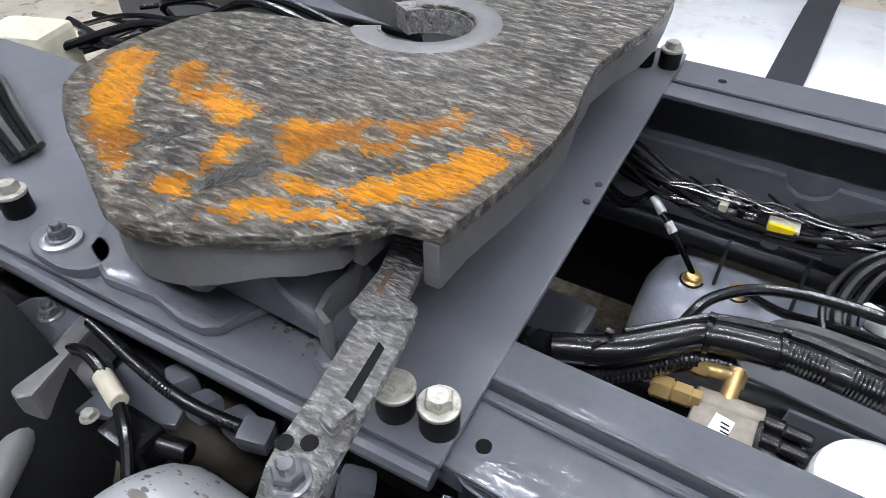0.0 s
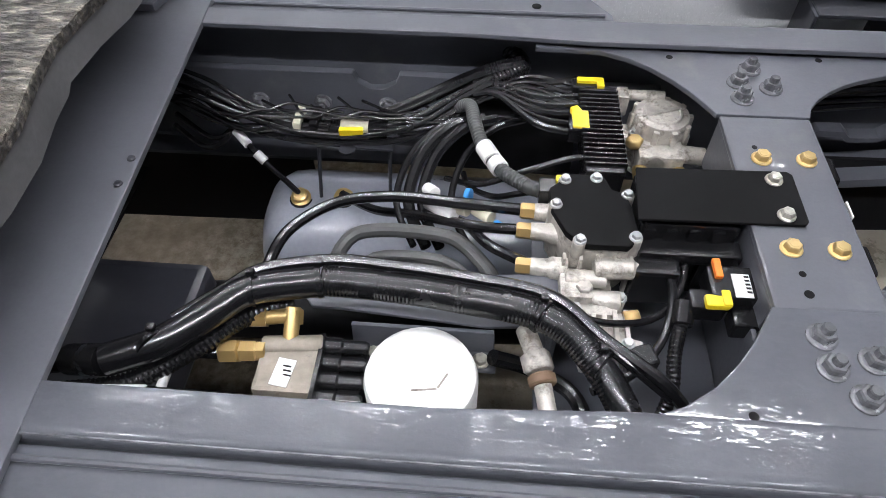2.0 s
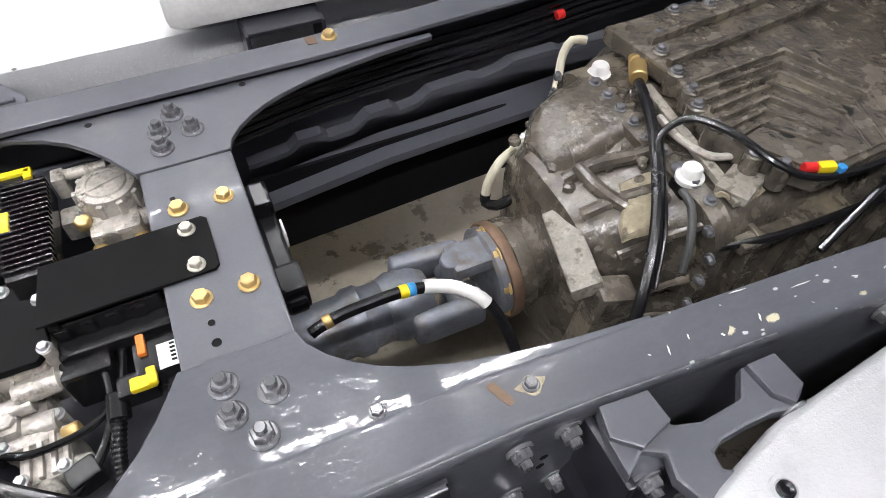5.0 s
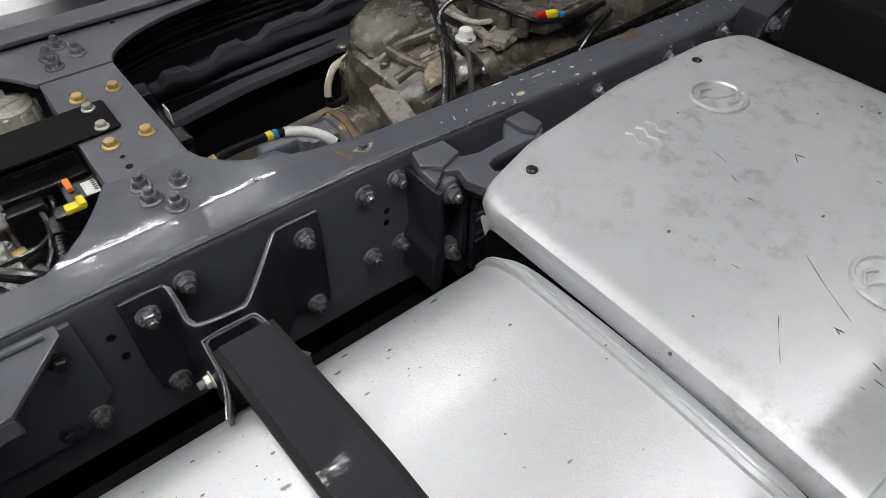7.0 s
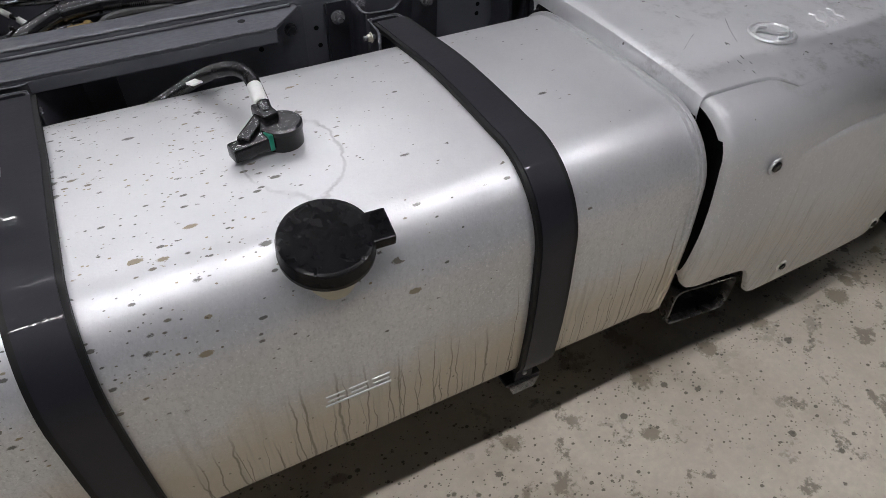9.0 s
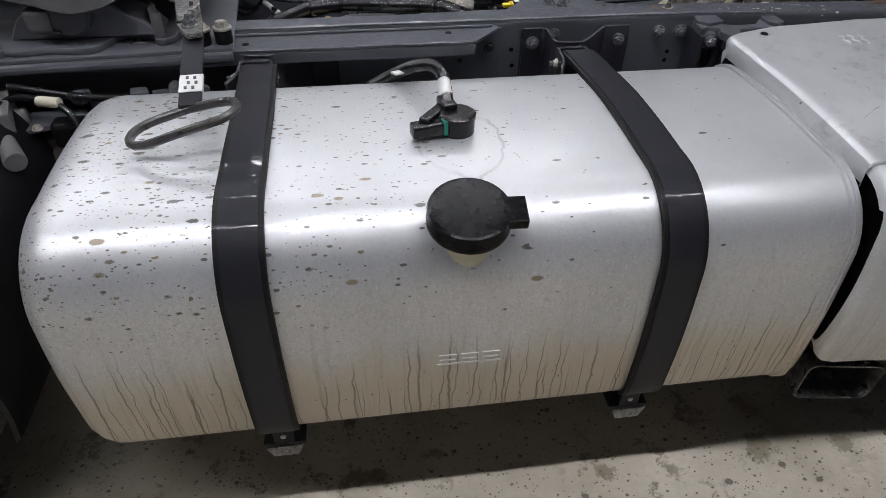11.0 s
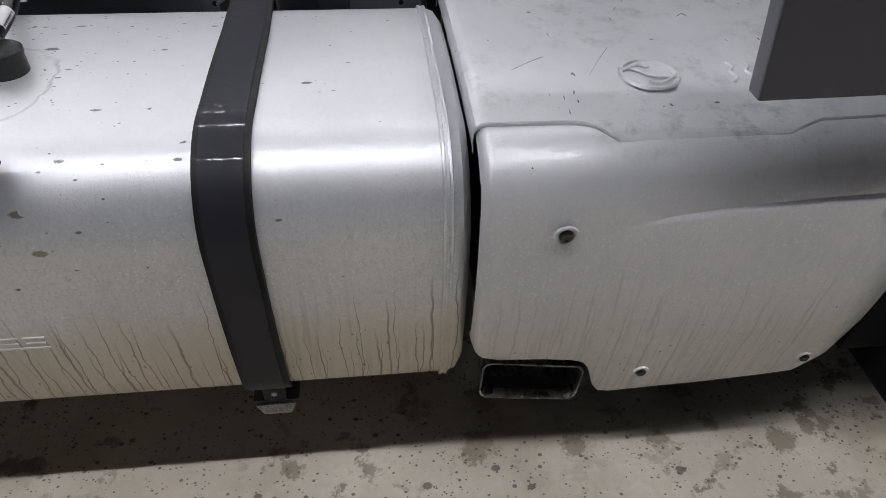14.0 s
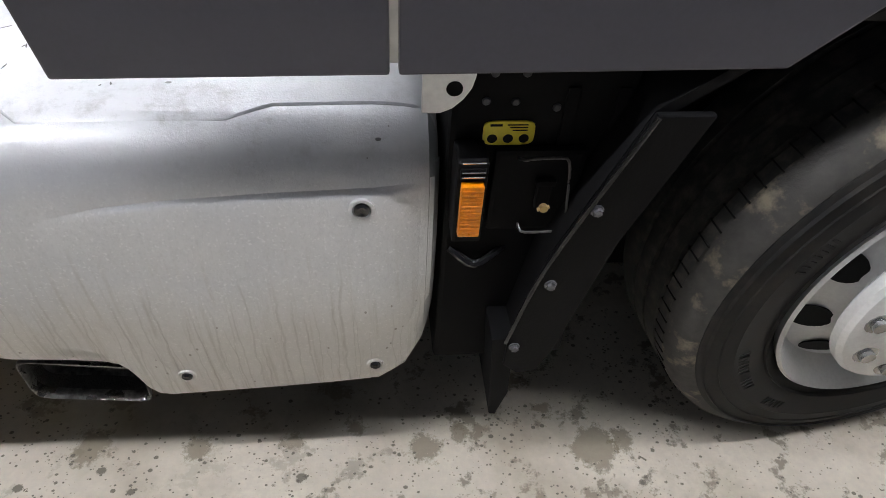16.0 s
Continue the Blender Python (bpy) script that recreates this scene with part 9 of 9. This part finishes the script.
part("ear", prism([(-1.500, -0.585), (-1.495, -0.555), (-1.472, -0.535), (-1.43, -0.530), (-1.385, -0.540), (-1.360, -0.610), (-1.375, -0.640), (-1.42, -0.635), (-1.47, -0.615)], 0.775, 0.797, "z", 0.006), PAINT, sb, "rounded cast ear")
part("stop_bar", prism([(-1.402, -0.530), (-1.372, -0.525), (-1.328, -0.655), (-1.340, -0.668), (-1.360, -0.664)], 0.730, 0.806, "z", 0.006), CASTING, sb, "thick flat bar with a rubbed edge")
part("shelf", prism([(-1.34, -0.535), (-1.22, -0.53), (-1.20, -0.575), (-1.33, -0.63)], 0.735, 0.747, "z", 0.003), PAINT, sb)
part("tube_arm", joined(rod((-1.39, -0.615, 0.755), (-1.30, -0.76, 0.745), 0.023, 18), rod((-1.40, -0.60, 0.752), (-1.33, -0.575, 0.76), 0.021, 14)), CASTING, sb, "pale dusty tube arm")
bolt(sb, (-1.44, -0.560, 0.797), (0, 0, 1), "nut")
bolt(sb, (-1.30, -0.622, 0.747), (0, 0, 1), "zinc")
bolt(sb, (-1.02, -0.41, 0.78), (0, -1, 0), "nut")
sol = thing("height_valve", (-1.22, -0.60, 0.68), "black valve with pale sleeve on a cable", "valve")
part("body", joined(box((-1.235, -0.61, 0.73), (0.07, 0.05, 0.06), 0.01), rod((-1.20, -0.60, 0.74), (-1.16, -0.59, 0.74), 0.014, 12)), PLASTIC, sol)
part("sleeve", rod((-1.291, -0.590, 0.80), (-1.239, -0.605, 0.80), 0.012, 14), CREAM, sol, "pale cream sleeve")
part("cable", sweep([(-1.40, -0.60, 0.76), (-1.36, -0.585, 0.80), (-1.32, -0.582, 0.806), (-1.265, -0.597, 0.80), (-1.22, -0.62, 0.78), (-1.19, -0.66, 0.72)], 0.008, 10), RUBBER, sol)
part("cable", sweep([(-1.36, -0.55, 0.82), (-1.20, -0.56, 0.79), (-1.08, -0.54, 0.775), (-0.98, -0.52, 0.765), (-0.93, -0.53, 0.74)], 0.008, 10, ribs=0.001), CONDUIT, sol, "black sleeved cable below the plate")
for k in range(7):
    rgx = random.Random(30 + k)
    part("lever_end", box((-1.22 + 0.045 * k, -0.535 - 0.01 * (k % 2), 0.78 - 0.012 * (k % 3)), (0.04, 0.035, 0.03), 0.008, (rgx.uniform(-20, 20), rgx.uniform(-20, 20), rgx.uniform(-30, 30))), PAINT, sol)
hose("corrugated_hose", [(-1.0, -0.56, 0.80), (-0.985, -0.60, 0.82), (-0.99, -0.66, 0.78), (-1.02, -0.72, 0.70)], 0.012, GREYHOSE, "grey corrugated conduit below the lever", ribs=0.0015)
# clutter of valves and cables behind the coupling
cl = thing("rear_valve_cluster", (-1.9, 0.05, 0.6), "pale valve housing with cables behind the coupling", "valve")
part("housing", box((-2.19, -0.10, 0.80), (0.16, 0.12, 0.16), 0.015, (0, 0, 20)), CREAM, cl)
part("drum", joined(lathe([(0.09, 0), (0.10, 0.01), (0.10, 0.05), (0.085, 0.06)], (-1.78, 0.06, 0.80), (-1.78, 0.06, 1), 28), box((-1.70, 0.05, 0.80), (0.14, 0.10, 0.08), 0.01)), PLASTIC, cl)
part("sleeve", rod((-1.84, -0.12, 0.885), (-1.77, -0.10, 0.89), 0.010, 12), WHITE, cl, "white sleeve")
rgc = random.Random(5)
for k in range(12):
    a = (-2.2 + rgc.uniform(-.05, .1), -0.1 + 0.03 * k, 0.80 + rgc.uniform(-.05, .05))
    hose("cable", [a, (-2.0 + rgc.uniform(-.05, .05), 0.0 + 0.02 * k + rgc.uniform(-.08, .08), 0.86 + rgc.uniform(-.06, .04)), (-1.75 + rgc.uniform(-.05, .05), 0.06 + 0.02 * k + rgc.uniform(-.05, .05), 0.87 + rgc.uniform(-.05, .04)),
                   (-1.5, 0.10 + 0.02 * k, 0.83 + rgc.uniform(-.03, .03)), (-1.2, 0.14 + 0.015 * k, 0.76)], rgc.choice((0.006, 0.008, 0.010)), RUBBER, "black cable in the bundle behind the coupling", "cable", group="rear cables", seg=8)
for k in range(6):
    hose("cable", [(-2.1, -0.30 - 0.015 * k, 0.90), (-1.95, -0.29 - 0.012 * k, 0.905 + 0.01 * math.sin(k)), (-1.80, -0.34 - 0.012 * k, 0.90), (-1.68, -0.38 - 0.01 * k, 0.888)], 0.006, GREYHOSE if k % 3 == 0 else RUBBER, "cable with plug lying on the mounting plate", "cable", group="rear cables", seg=8)
solo("cable_marker", box((-2.0, -0.27, 0.905), (0.03, 0.018, 0.014), 0.003), YELLOW, "small yellow cable plug", "marker")
